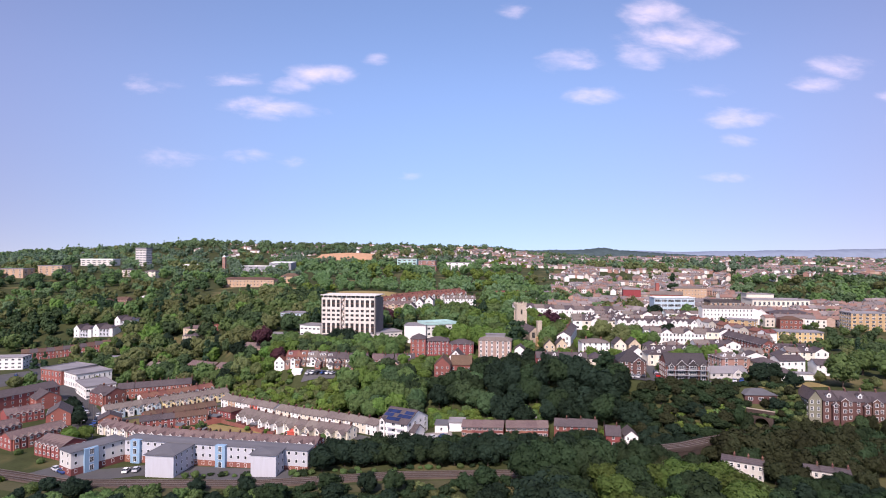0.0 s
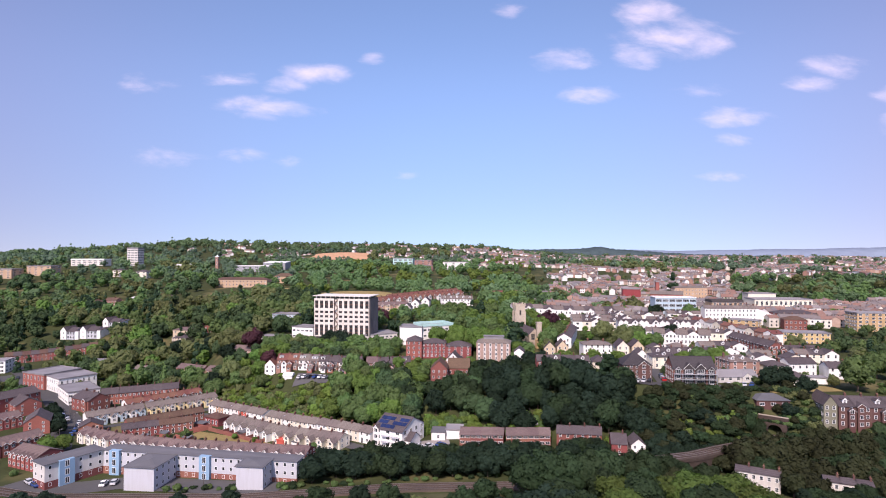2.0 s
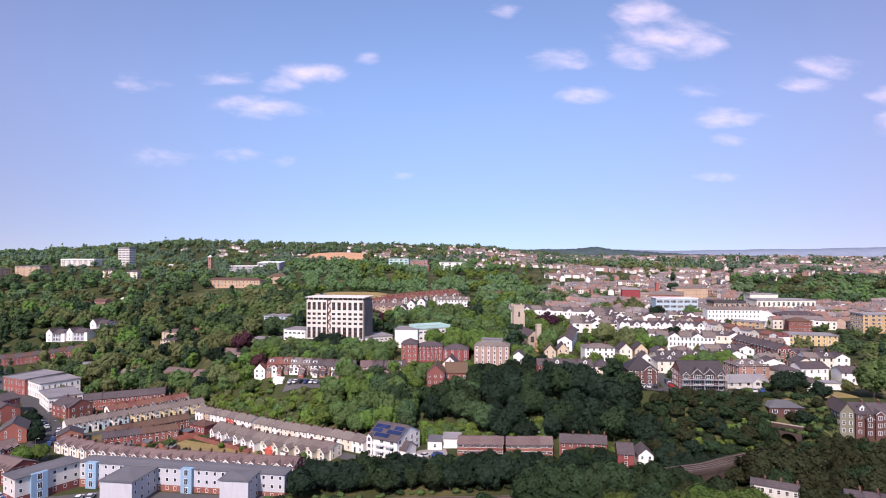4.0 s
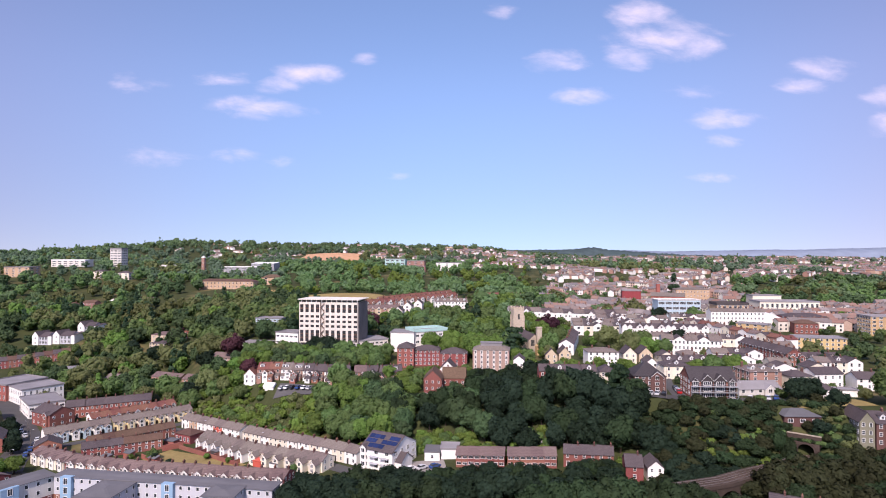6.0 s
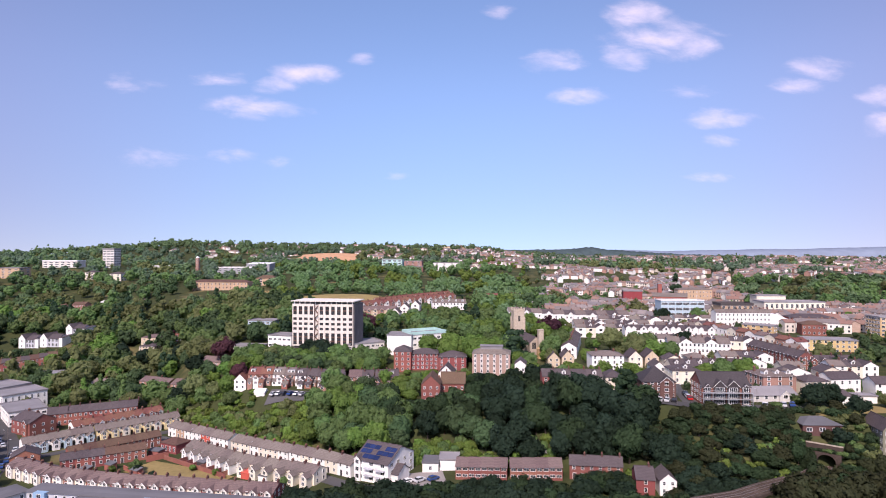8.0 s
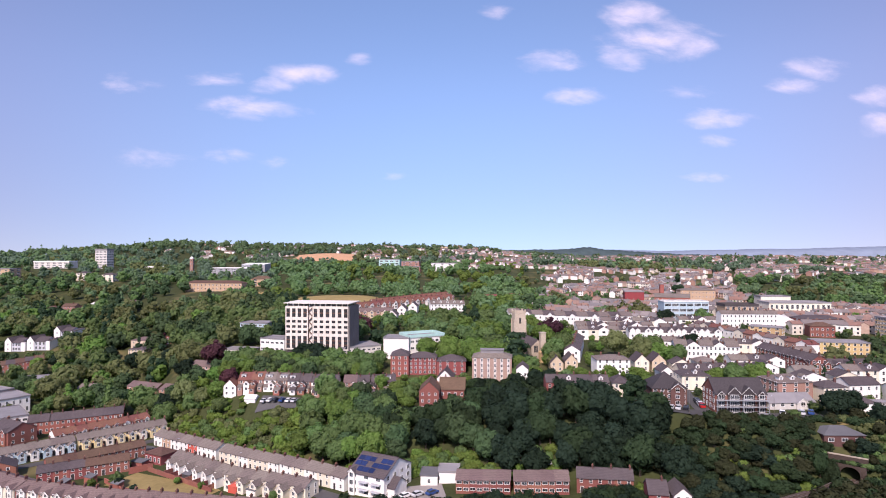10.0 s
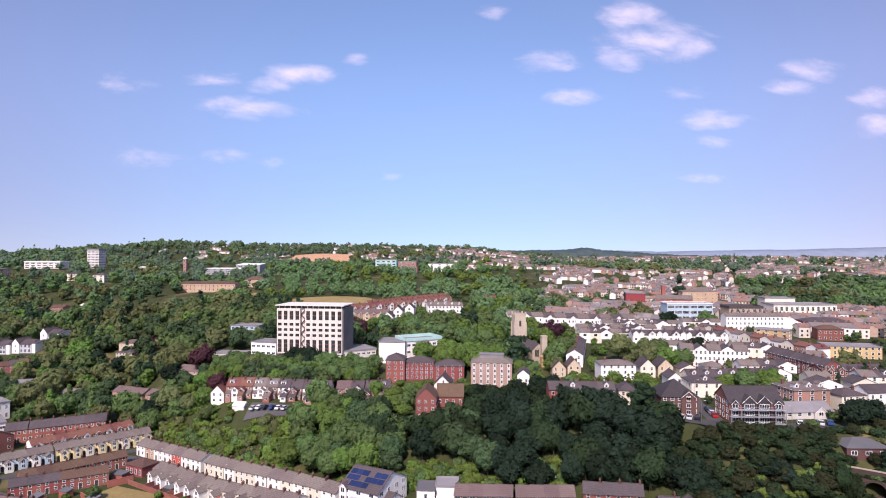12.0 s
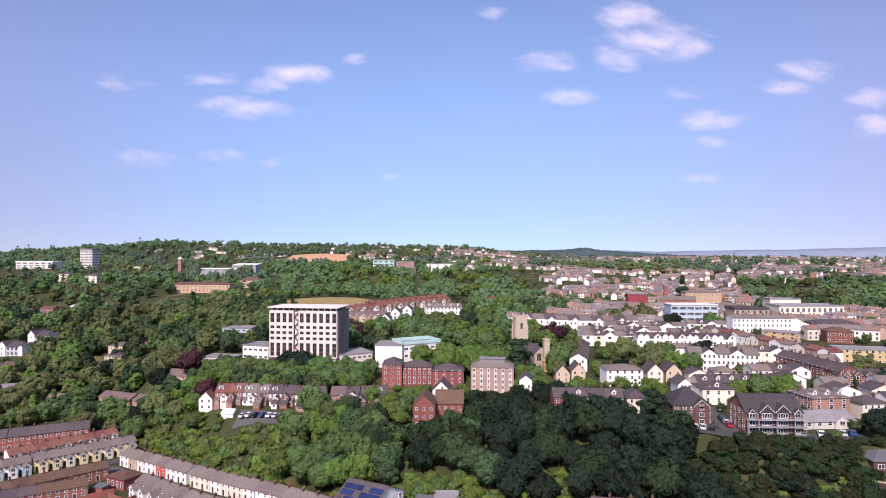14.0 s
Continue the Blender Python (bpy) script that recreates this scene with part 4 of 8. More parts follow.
row("terraced_house", "house", "brick rows by the green", (-133.4, 268.6), (-109, 290), 6.8, 4.0, 7, [BROWN], chimneys=((2.2, 0),), faces="f", **low)
row("terraced_house", "house", "brick rows by the green", (-131.8, 260.2), (-107, 273), 6.6, 4.0, 6, [BRICK, BRICK, BRICK, BROWN, BROWN, BROWN], chimneys=((2.2, 0),), faces="fr", **low)
# gabled terrace behind the flats
bayed = dict(gables=((0.9, 2.3, 0.25, 0.5),), bay_wall=white_render)
row("terraced_house", "house", "gabled terrace behind the flats", (-130, 247.2), (-103, 239), 8, 3.3, 6, [("brick terraced house with a white gabled bay", dict(wall=brown_brick, top=brown_slate)), ("cream terraced house with a white gabled bay", dict(wall=cream_render, top=brown_slate))], chimneys=((2.2, 0),), faces="f", **{**low, "rh": 1.8, **bayed})
row("terraced_house", "house", "gabled terrace behind the flats", (-102.6, 238.9), (-81, 234.4), 8, 3.2, 5, [("brick terraced house with a white gabled bay", dict(wall=brown_brick, top=brown_slate))], chimneys=((2.2, 0),), faces="f", **{**low, "rh": 1.8, **bayed})
row("terraced_house", "house", "gabled terrace behind the flats", (-80.6, 234.3), (-47, 226), 8, 3.2, 7, [("brick terraced house with a white gabled bay", dict(wall=brown_brick, top=brown_slate)), ("cream terraced house with a gabled bay", dict(wall=cream_render, top=brown_slate))], chimneys=((2.2, 0),), faces="fr", **{**low, "rh": 1.8, **bayed})
row("terraced_house", "house", "terrace round the street corner", (-148.6, 257), (-130.6, 247.4), 8, 3.6, 4, [("cream corner house with white gabled bays", dict(wall=cream_render, top=brown_slate))], chimneys=((2, 0),), faces="fl", **{**low, "rh": 1.8, **bayed})

# white solar-roofed block with balconies
solar = fronted("apartment_block", "white rendered three-storey block with solar panels on its slate roof", "flats", (-24, 242), (-12.4, 235.4), 16, 7.0, roof="gable", rh=3.8, wall=white_render, top=slate, storeys=3, bays=3, faces="fr", side_bays=4, win=(1.6, 1.5), style="split", over=0.5, gables=((-5.3, 2.4, 0.3, 0.5),))
w = 13.35
for k in range(2):
    for i in range(2):
        x0 = -w / 2 + w * (i + 1.35) / 3
        bm = bmesh.new()
        box(bm, -1.7, 1.7, -1.4, 0, 0, 0.15)
        for j in range(12):
            xx = -1.65 + 3.3 * j / 11
            box(bm, xx - 0.02, xx + 0.02, -1.38, -1.34, 0.15, 1.1)
        box(bm, -1.7, 1.7, -1.4, -1.32, 1.1, 1.16)
        part("balcony", finish("balcony", bm, grey_clad), solar, pose(x0, -8, 2.4 + 2.3 * k))
slope = math.degrees(math.atan2(3.8, 8))
for i in range(6):
    for j in range(3):
        if (i, j) in ((2, 1), (4, 0), (5, 0), (0, 0), (3, 2)):
            continue
        bm = bmesh.new()
        box(bm, -1.0, 1.0, -0.95, 0.95, 0.20, 0.27)
        part("solar_panel", finish("solar_panel", bm, solar_panel), solar, pose(-5.3 + i * 2.12, -6.4 + j * 2.05, 7.0 + 3.8 * (1 - (6.4 - j * 2.05) / 8), slope), "dark blue solar panel")
# lower gabled wing in front of the end wall
bm = bmesh.new()
ring = [(-3.6, -2.5), (3.6, -2.5), (3.6, 3.6), (0, 6.0), (-3.6, 3.6)]
solid(bm, [(6.674, a - 2.6, b) for a, b in ring], [(9.2, a - 2.6, b) for a, b in ring])
bmesh.ops.recalc_face_normals(bm, faces=bm.faces)
wing_ob = part("gabled_wing", finish("gabled_wing", bm, white_render), solar)
bm = bmesh.new()
for sgn in (-1, 1):
    r = [(sgn * 3.9, 3.43), (0, 6.03), (0, 6.2), (sgn * 3.9, 3.6)]
    solid(bm, [(6.68, a - 2.6, b) for a, b in r], [(9.5, a - 2.6, b) for a, b in r])
bmesh.ops.recalc_face_normals(bm, faces=bm.faces)
part("wing_roof", finish("wing_roof", bm, slate), wing_ob)
fronted("shed", "low white workshop with a dark flat roof", "workshop", (-1.4, 245), (4, 244.4), 7, 3.2, roof="flat", rh=0.2, wall=white_render, top=flat_dark, storeys=1, bays=1, faces="f")
fronted("shed", "white rendered flat-roofed workshop shed", "workshop", (4.5, 246), (11, 245.5), 7, 3.6, roof="flat", rh=0.3, wall=white_paint, top=flat_grey, storeys=1, bays=0, faces="")
BAND = dict(storeys=2, win=(1.7, 1.0), style="split", rh=1.7, chimneys=())
row("terraced_house", "house", "modern brick terrace", (9.5, 237.5), (26, 234.5), 8, 4.2, 4, [("brown-brick house with white window bands and grey tiled roof", dict(wall=brown_brick, top=brown_slate))], faces="f", bays=2, doors=(), **BAND)
row("terraced_house", "house", "modern brick terrace", (27, 234), (43.5, 232), 8, 4.2, 4, [("brown-brick house with white window bands and grey tiled roof", dict(wall=brown_brick, top=brown_slate))], faces="f", bays=2, doors=(), **BAND)
fronted("shed", "small brick outhouse with a flat roof in a garden", "shed", (33, 249), (37, 248.4), 3, 2.2, roof="flat", rh=0.15, wall=pink_brick, top=brown_tile, storeys=1, bays=0, faces="")
fronted("shed", "white-painted garden shed under the bank", "shed", (38, 247.4), (42, 247), 2.6, 1.8, roof="mono", rh=0.4, wall=white_render, top=flat_grey, storeys=1, bays=0, faces="", over=0.12)
row("terraced_house", "house", "slate cottages by the railway", (46, 233), (62, 229), 7, 4.6, 3, [("low brick cottage with a slate roof", dict(wall=brown_brick, top=slate))], faces="f", chimneys=((2, 0),), **{**common, "rh": 2.0})
fronted("house", "red-brick house with a steep slate roof beside the railway", "house", (62.5, 218.5), (67.8, 217.5), 8, 4.6, roof="gable", rh=2.6, wall=red_brick, top=slate, faces="fr", bays=1, chimneys=((1.5, 0),))
fronted("house", "white rendered house with its gable end to the railway", "house", (69, 217), (73.8, 216.4), 8, 4.4, roof="cross", rh=2.0, wall=white_render, top=slate, faces="fr", bays=2, side_bays=2, win=(0.9, 1.1))

# brick houses and shops beyond the street
GAB = dict(gables=((-0.9, 2.1, 0.2), (1.6, 2.1, 0.2)), storeys=2, win=(0.95, 1.2), rh=2.1, chimneys=())
RBH = [("red-brick town house with white-edged gablets", dict(wall=red_brick, top=brown_slate))]
row("town_house", "house", "gabled brick houses", (-156.4, 229.2), (-142.3, 222.4), 10, 4.6, 3, RBH, faces="fr", bays=2, **GAB)
row("town_house", "house", "gabled brick houses", (-168.3, 232.7), (-157.9, 251.0), 9, 4.5, 4, RBH, faces="fl", bays=2, **GAB)
row("town_house", "house", "gabled brick houses", (-192, 232), (-180.7, 255.6), 9, 4.5, 5, RBH, faces="fl", bays=2, **GAB)
row("town_house", "house", "gabled brick houses", (-197.5, 270), (-188.4, 281.5), 9, 4.5, 3, RBH, faces="f", bays=2, **GAB)
for a, b in (((-177, 266), (-168.6, 270.6)), ((-203, 298), (-196, 306.4))):
    fronted("town_house", "red-brick town house with its plain gable to the street", "house", a, b, 14, 5.2, roof="cross", rh=3.2, wall=red_brick, top=slate, storeys=3, bays=2, faces="fl", win=(0.9, 1.1), group="gable-ended brick houses")
fronted("apartment_block", "long red-brick three-storey block with a slate roof", "flats", (-226, 273), (-205, 319), 11, 7.8, roof="gable", rh=2.4, wall=red_brick, top=slate, storeys=3, bays=14, faces="f", win=(1.0, 1.4))
fronted("retail_building", "red-brick flat-roofed store with pilasters", "shop", (-247, 366), (-228.5, 357), 22, 8.5, roof="flat", rh=0.6, wall=red_brick, top=flat_grey, storeys=2, bays=6, faces="fl", side_bays=4, win=(1.2, 2.4))
fronted("retail_building", "white flat-roofed commercial building with tall windows", "shop", (-228, 358.5), (-213.6, 347.4), 20, 8.0, roof="flat", rh=0.5, wall=white_render, top=flat_grey, storeys=2, bays=7, faces="fr", side_bays=7, win=(1.0, 2.2), style="split")
fronted("retail_building", "white and brick shop wing with bands of windows", "shop", (-208, 338), (-192.2, 321), 15, 6.6, roof="flat", rh=0.4, wall=white_render, top=flat_grey, storeys=2, bays=6, faces="fr", side_bays=6, win=(1.9, 1.2), style="split")
fronted("house", "slate-roofed brick houses at the street corner", "house", (-185, 312.5), (-172, 304.8), 11, 6, rh=2.8, wall=brown_brick, top=slate, faces="fr", bays=4, chimneys=((3, 0), (-4, 0)), gables=((4.6, 3.4, -0.2),))
fronted("public_house", "brick corner house with a broad white-edged gable", "house", (-152.5, 264.4), (-144.5, 269), 8, 3.6, roof="cross", rh=2.2, wall=brown_brick, top=slate, faces="fl", bays=2)
fronted("sports_hall", "white and dark-clad hall with a flat grey roof", "hall", (-240, 412), (-222, 417), 14, 5.5, roof="flat", rh=0.4, wall=white_render, top=flat_grey, storeys=2, bays=7, faces="fr", side_bays=4, win=(1.6, 1.2), style="split")
fronted("office_building", "white flat-roofed office with rows of windows", "office", (-312, 404), (-288, 408), 12, 8, roof="flat", rh=0.4, wall=white_render, top=flat_grey, storeys=3, bays=12, faces="fr", win=(1.2, 1.3))
row("terraced_house", "house", "brick terrace by the old station road", (-312, 440), (-262, 470), 8, 5.5, 11, [BROWN, BRICK], faces="f", chimneys=((2.2, 0),), **common)
for x, y, a in ((-315, 508, 12), (-298, 507, 15), (-290, 526, 13)):
    fronted("house", "modern white house with a steep slate gable end", "house", (x, y), (x + 5.5, y - 1), 13, 7.4, roof="cross", rh=3.2, wall=white_render, top=slate, storeys=2, bays=1, faces="fl", win=(1.0, 1.6), group="modern white houses")
    fronted("house", "modern slate-roofed house with a dark glazed front", "house", (x + 5.8, y - 0.6), (x + 5.8 + a * 0.62, y - 2.2), 12, 6.4, roof="gable", rh=3.0, wall=grey_clad, top=slate, storeys=2, bays=3, faces="fr", win=(1.7, 2.1), style="split", group="modern white houses")
    fronted("house", "narrow white end bay of a modern house", "house", (x + 6.1 + a * 0.62, y - 2.2), (x + 9 + a * 0.62, y - 2.7), 11, 7.0, roof="mono", rh=1.2, wall=white_render, top=slate, storeys=2, bays=0, faces="", group="modern white houses")

# ---------------------------------------------------------------- tower block


def tower_block():
    a, b, depth = (-75.6, 378.3), (-40.4, 371.4), 18
    ang = math.atan2(b[1] - a[1], b[0] - a[0])
    w = math.hypot(b[0] - a[0], b[1] - a[1])
    cx, cy = (a[0] + b[0]) / 2 - math.sin(ang) * depth / 2, (a[1] + b[1]) / 2 + math.cos(ang) * depth / 2
    root = tagged(new("tower_block"), "white concrete college tower with dark windows and an oversailing flat roof", "tower block")
    root.matrix_world = pose(cx, cy, 26.3, 0, 0, math.degrees(ang))
    PLOTS.append((cx, cy, math.degrees(ang), w, depth))
    X, Y = w / 2, depth / 2
    bm = bmesh.new()
    box(bm, -X + 0.8, X - 0.8, -Y + 0.8, Y - 0.8, -4, 2.6)
    part("ground_floor", finish("ground_floor", bm, dark_clad), root, label="dark recessed ground floor")
    slot = -X + w * 0.395
    sw = 2.6
    bm = bmesh.new()
    box(bm, -X, slot - sw / 2, -Y, Y, 2.6, 26.2)
    box(bm, slot - sw / 2, slot + sw / 2, -Y + 1.2, Y, 2.6, 26.2)
    box(bm, slot + sw / 2, X - 0.5, -Y, Y, 2.6, 26.2)
    part("wall", finish("wall", bm, tower_white), root)
    bm = bmesh.new()
    box(bm, X - 0.499, X, -Y + 0.3, Y, 2.6, 26.2)
    for i in range(12):
        y = -Y + 0.8 + i * 1.42
        box(bm, X, X + 0.18, y, y + 0.5, 2.6, 26.2)
    tagged(part("side_wall", finish("side_wall", bm, concrete_dark), root, label="grey ribbed concrete end wall"), kind="stuff")
    # the stair slot: brown metal frame with raking flights
    bm = bmesh.new()
    for i in range(9):
        z = 3.0 + i * 2.5
        s = -1 if i % 2 else 1
        r = [(-sw / 2 + 0.2, z if s > 0 else z + 2.3), (sw / 2 - 0.2, z + 2.3 if s > 0 else z), (sw / 2 - 0.2, z + 2.6 if s > 0 else z + 0.3), (-sw / 2 + 0.2, z + 0.3 if s > 0 else z + 2.6)]
        solid(bm, [(slot + p, -Y + 0.3, q) for p, q in r], [(slot + p, -Y + 1.1, q) for p, q in r])
    for sx in (-sw / 2, sw / 2 - 0.2):
        box(bm, slot + sx, slot + sx + 0.2, -Y + 0.02, -Y + 0.3, 2.6, 26)
    bmesh.ops.recalc_face_normals(bm, faces=bm.faces)
    part("stair_screen", finish("stair_screen", bm, brown_metal), root, label="brown metal stair screen")
    n_left, n_right = 4, 6
    cols = [-X + (slot - sw / 2 + X) * (i + 0.5) / n_left for i in range(n_left)] + [slot + sw / 2 + (X - slot - sw / 2) * (i + 0.5) / n_right for i in range(n_right)]
    for x in cols:
        for z, h in ((3.4, 6.6), (11.6, 1.4), (14.4, 1.4), (17.2, 1.4), (20.3, 4.6)):
            ob = part("window", window_mesh(2.0, h, "split", brown_metal), root, pose(x, -Y, z))
            if h > 3:
                for k in range(1, 2 if h < 6 else 3):
                    bm = bmesh.new()
                    box(bm, -0.95, 0.95, -0.06, -0.01, -0.3, 0.3)
                    part("spandrel", cached("spandrel", lambda: finish("spandrel", bm, brown_metal)), ob, pose(0, 0, h * k / (2 if h < 6 else 3)))
    bm = bmesh.new()
    box(bm, -X + 1.2, X - 1.2, -Y + 1.2, Y - 1.2, 26.2, 27.6)
    part("clerestory", finish("clerestory", bm, glass), root, label="dark glazed clerestory under the roof")
    bm = bmesh.new()
    for i in range(12):
        x = -X + 0.9 + i * (w - 1.8) / 11
        box(bm, x - 0.15, x + 0.15, -Y + 0.8, -Y + 1.19, 26.2, 27.6)
    tagged(part("colonnade", finish("colonnade", bm, white_paint), root), kind="stuff")
    bm = bmesh.new()
    box(bm, -X - 0.7, X + 0.7, -Y - 0.9, Y + 0.7, 27.6, 28.0)
    part("roof", finish("roof", bm, concrete), root, label="pale oversailing roof slab")


tower_white = material("white_precast_concrete", (0.70, 0.66, 0.60), 0.85, extra=streaks(0.45), spread=0.06, blotch=0.06)
concrete_dark = material("ribbed_concrete", (0.22, 0.20, 0.19), 0.9, spread=0.12, extra=streaks(0.4))
brown_metal = material("bronze_frames", (0.11, 0.055, 0.04), 0.5, spread=0.2)
tower_block()
fronted("college_wing", "low pale concrete wing with a grey flat roof", "college", (-44, 371), (-24, 381), 16, 6, roof="flat", rh=0.5, wall=concrete, top=flat_grey, storeys=2, bays=8, faces="fr", win=(1.8, 1.0), style="split")
fronted("college_wing", "low white flat-roofed college wing", "college", (-92, 389), (-77.5, 384), 12, 7, roof="flat", rh=0.4, wall=white_render, top=flat_grey, storeys=2, bays=5, faces="f", win=(2.0, 1.2), style="split")
hall = fronted("college_hall", "white modern hall with a pale green roof storey", "college", (-22, 373), (-8.4, 371.5), 14, 11, roof="flat", rh=0.4, wall=white_render, top=flat_grey, storeys=3, bays=0, faces="")
fronted("college_hall", "white college block with a pale green glazed roof storey", "college", (-7.8, 374), (11, 383), 14, 10.5, roof="flat", rh=1.6, wall=white_render, top=flat_grey, trim=green_roof, storeys=3, bays=7, faces="fr", win=(2.0, 1.3), style="split")


# ---------------------------------------------------------------- yards, walls and sheds round the green
def garden_wall(a, b, h, mat, label):
    """A low wall with a coping along the line from a to b, stepping with the ground."""
    n = max(1, round(math.dist(a, b) / 6))
    root = tagged(new("garden_wall"), label, "wall", kind="structure")
    ang = math.atan2(b[1] - a[1], b[0] - a[0])
    for i in range(n):
        x, y = a[0] + (b[0] - a[0]) * (i + 0.5) / n, a[1] + (b[1] - a[1]) * (i + 0.5) / n
        half = math.dist(a, b) / n / 2
        bm = bmesh.new()
        box(bm, -half, half, -0.14, 0.14, -1.0, h)
        box(bm, -half, half, -0.2, 0.2, h + 0.002, h + 0.1)
        part("wall_panel", finish("wall_panel", bm, mat), root, pose(x, y, gz(x, y), 0, 0, math.degrees(ang)))


garden_wall((-105.6, 269.6), (-99.4, 274.6), 2.2, red_brick, "red-brick garden wall at the end of the green")
garden_wall((-100.2, 272.6), (-69.5, 250), 1.5, brown_brick, "long brown garden wall beside the dry green")
garden_wall((-110, 262), (-99.5, 252.8), 1.5, red_brick, "brick yard wall behind the terrace")
garden_wall((-99, 252.4), (-72, 244.6), 1.5, brown_brick, "brick yard walls behind the gabled terrace")
for i in range(7):
    f = (i + 0.5) / 7
    x, y = -92 + 24 * f, 271.2 - 18.4 * f
    garden_wall((x, y), (x - 1.9, y - 2.6), 1.6, brown_brick, "short yard wall between two back gardens")
for x, y, m, lab in ((-64, 249.6, red_render, "red-painted garden shed behind the terrace"), (-84, 262.4, dark_clad, "dark timber garden shed"), (-117, 262, red_brick, "small brick outhouse in a back yard"), (-57, 245.6, white_render, "small white garden shed"), (-123.5, 258, brown_brick, "small brick outhouse in a back yard"), (-104.6, 255.4, brown_brick, "small brick outhouse in a back yard")):
    fronted("shed", lab, "shed", (x, y), (x + 3.2, y - 1.6), 2.4, 2.0, roof="mono", rh=0.5, wall=m, top=flat_dark if m is not red_render else red_render, storeys=1, bays=0, faces="", over=0.12)


def street_lamp(x, y, h=7.0, turn=0.0):
    root = tagged(new("street_lamp"), "slim grey steel street lamp beside the road", "street lamp", "street lamps")
    root.matrix_world = pose(x, y, gz(x, y) + 0.1, 0, 0, turn)
    bm = bmesh.new()
    bmesh.ops.create_cone(bm, cap_ends=True, segments=8, radius1=0.09, radius2=0.05, depth=h, matrix=pose(0, 0, h / 2))
    part("pole", cached("lamp_pole", lambda: finish("pole", bm, steel)), root)
    bm = bmesh.new()
    solid(bm, [(0, -0.03, h - 0.06), (1.1, -0.03, h + 0.12), (1.1, 0.03, h + 0.12), (0, 0.03, h - 0.06)], [(0, -0.03, h), (1.1, -0.03, h + 0.18), (1.1, 0.03, h + 0.18), (0, 0.03, h)])
    part("arm", cached("lamp_arm", lambda: finish("arm", bm, steel)), root)
    bm = bmesh.new()
    box(bm, 0.9, 1.5, -0.12, 0.12, h + 0.06, h + 0.2)
    part("lamp_head", cached("lamp_head", lambda: finish("lamp_head", bm, grey_clad)), root)
    return root


for x, y, a in ((-152, 251, 0), (-162, 277, 0), (-180, 303, -30), (-205, 334, -30), (-172, 290, 150), (-96, 286.5, 60), (-66, 266.5, 60), (-128, 209, 90), (-76, 205.5, 90), (88, 249, 0), (112, 241, 90), (102, 283, 0)):
    street_lamp(x, y, 7.0, a)

# ---------------------------------------------------------------- upper town on its shelf
# red-brick flats with corner towers
fronted("apartment_block", "red-brick four-storey flats with a hipped slate roof", "flats", (-16.8, 348), (-7.9, 347.6), 12, 10.4, roof="hip", rh=2.6, wall=red_brick, top=slate, storeys=4, bays=3, faces="fl", side_bays=4, win=(1.1, 1.4), group="red-brick flats")
fronted("apartment_block", "long red-brick four-storey flats with slate roof", "flats", (-7.8, 350), (6, 349.4), 11, 8.4, roof="hip", rh=2.4, wall=red_brick, top=slate, storeys=4, bays=6, faces="f", win=(1.1, 1.3), group="red-brick flats")
fronted("apartment_block", "red-brick flats wing with a hipped slate roof", "flats", (6.1, 347), (20.4, 346), 12, 7.2, roof="hip", rh=2.6, wall=red_brick, top=slate, storeys=4, bays=4, faces="fr", win=(1.1, 1.4), group="red-brick flats")
fronted("chapel", "white rendered gabled chapel with slate roof", "chapel", (5.6, 322), (12.8, 321), 10, 7, roof="cross", rh=3.6, wall=white_render, top=slate, storeys=2, bays=2, faces="fr", win=(0.9, 1.6))
fronted("house", "gabled red-brick villa with a steep red-brown tiled roof", "house", (-2.2, 296.5), (5.8, 295.8), 12, 8.2, roof="cross", rh=3.8, wall=brown_brick, top=brown_tile, storeys=3, bays=3, faces="fr", side_bays=3, win=(0.9, 1.2), chimneys=((3, 3),))
fronted("house", "red-brick villa wing with a red-brown tiled roof and chimney", "house", (6.2, 304), (17, 303), 10, 7, rh=4, wall=brown_brick, top=brown_tile, storeys=2, bays=4, faces="f", chimneys=((2, 0), (-3, 0)))
bands = fronted("apartment_block", "tan brick flats with white panels and a mansard slate roof", "flats", (22.4, 332), (40.6, 329), 11, 9.6, z=gz(31, 332) + 1.6, roof="hip", rh=2.8, wall=tan_pink, top=pale_slate, storeys=4, bays=0, faces="")
for i in range(6):
    x = -9.3 + 18.6 * (i + 0.5) / 6
    bm = bmesh.new()
    box(bm, -0.62, 0.62, -0.25, 0.3, -1, 9.6)
    strip_ob = part("panel", cached("white_panel", lambda: finish("panel", bm, pale_clad)), bands, pose(x, -5.5, 0), "white rendered window strip")
    for k in range(4):
        part("window", window_mesh(0.95, 1.4), strip_ob, pose(0, -0.25, 0.7 + 2.4 * k))
bm = bmesh.new()
box(bm, -5.4, 5.4, -2.2, 2.2, 9.8, 12.9)
box(bm, -5.7, 5.7, -2.5, 2.5, 12.904, 13.1)
part("roof_storey", finish("roof_storey", bm, flat_grey), bands, label="grey clad plant storey on the roof")
fronted("house", "white rendered house behind the tan flats", "house", (41, 317), (46, 316), 9, 8, rh=2, roof="cross", wall=white_render, top=slate, bays=2, faces="fr")

strip("lawn", dry_lawn, "dry garden lawn below the white houses", "lawn", [(128, 238), (142, 240), (158, 241)], 9, lift=0.15)

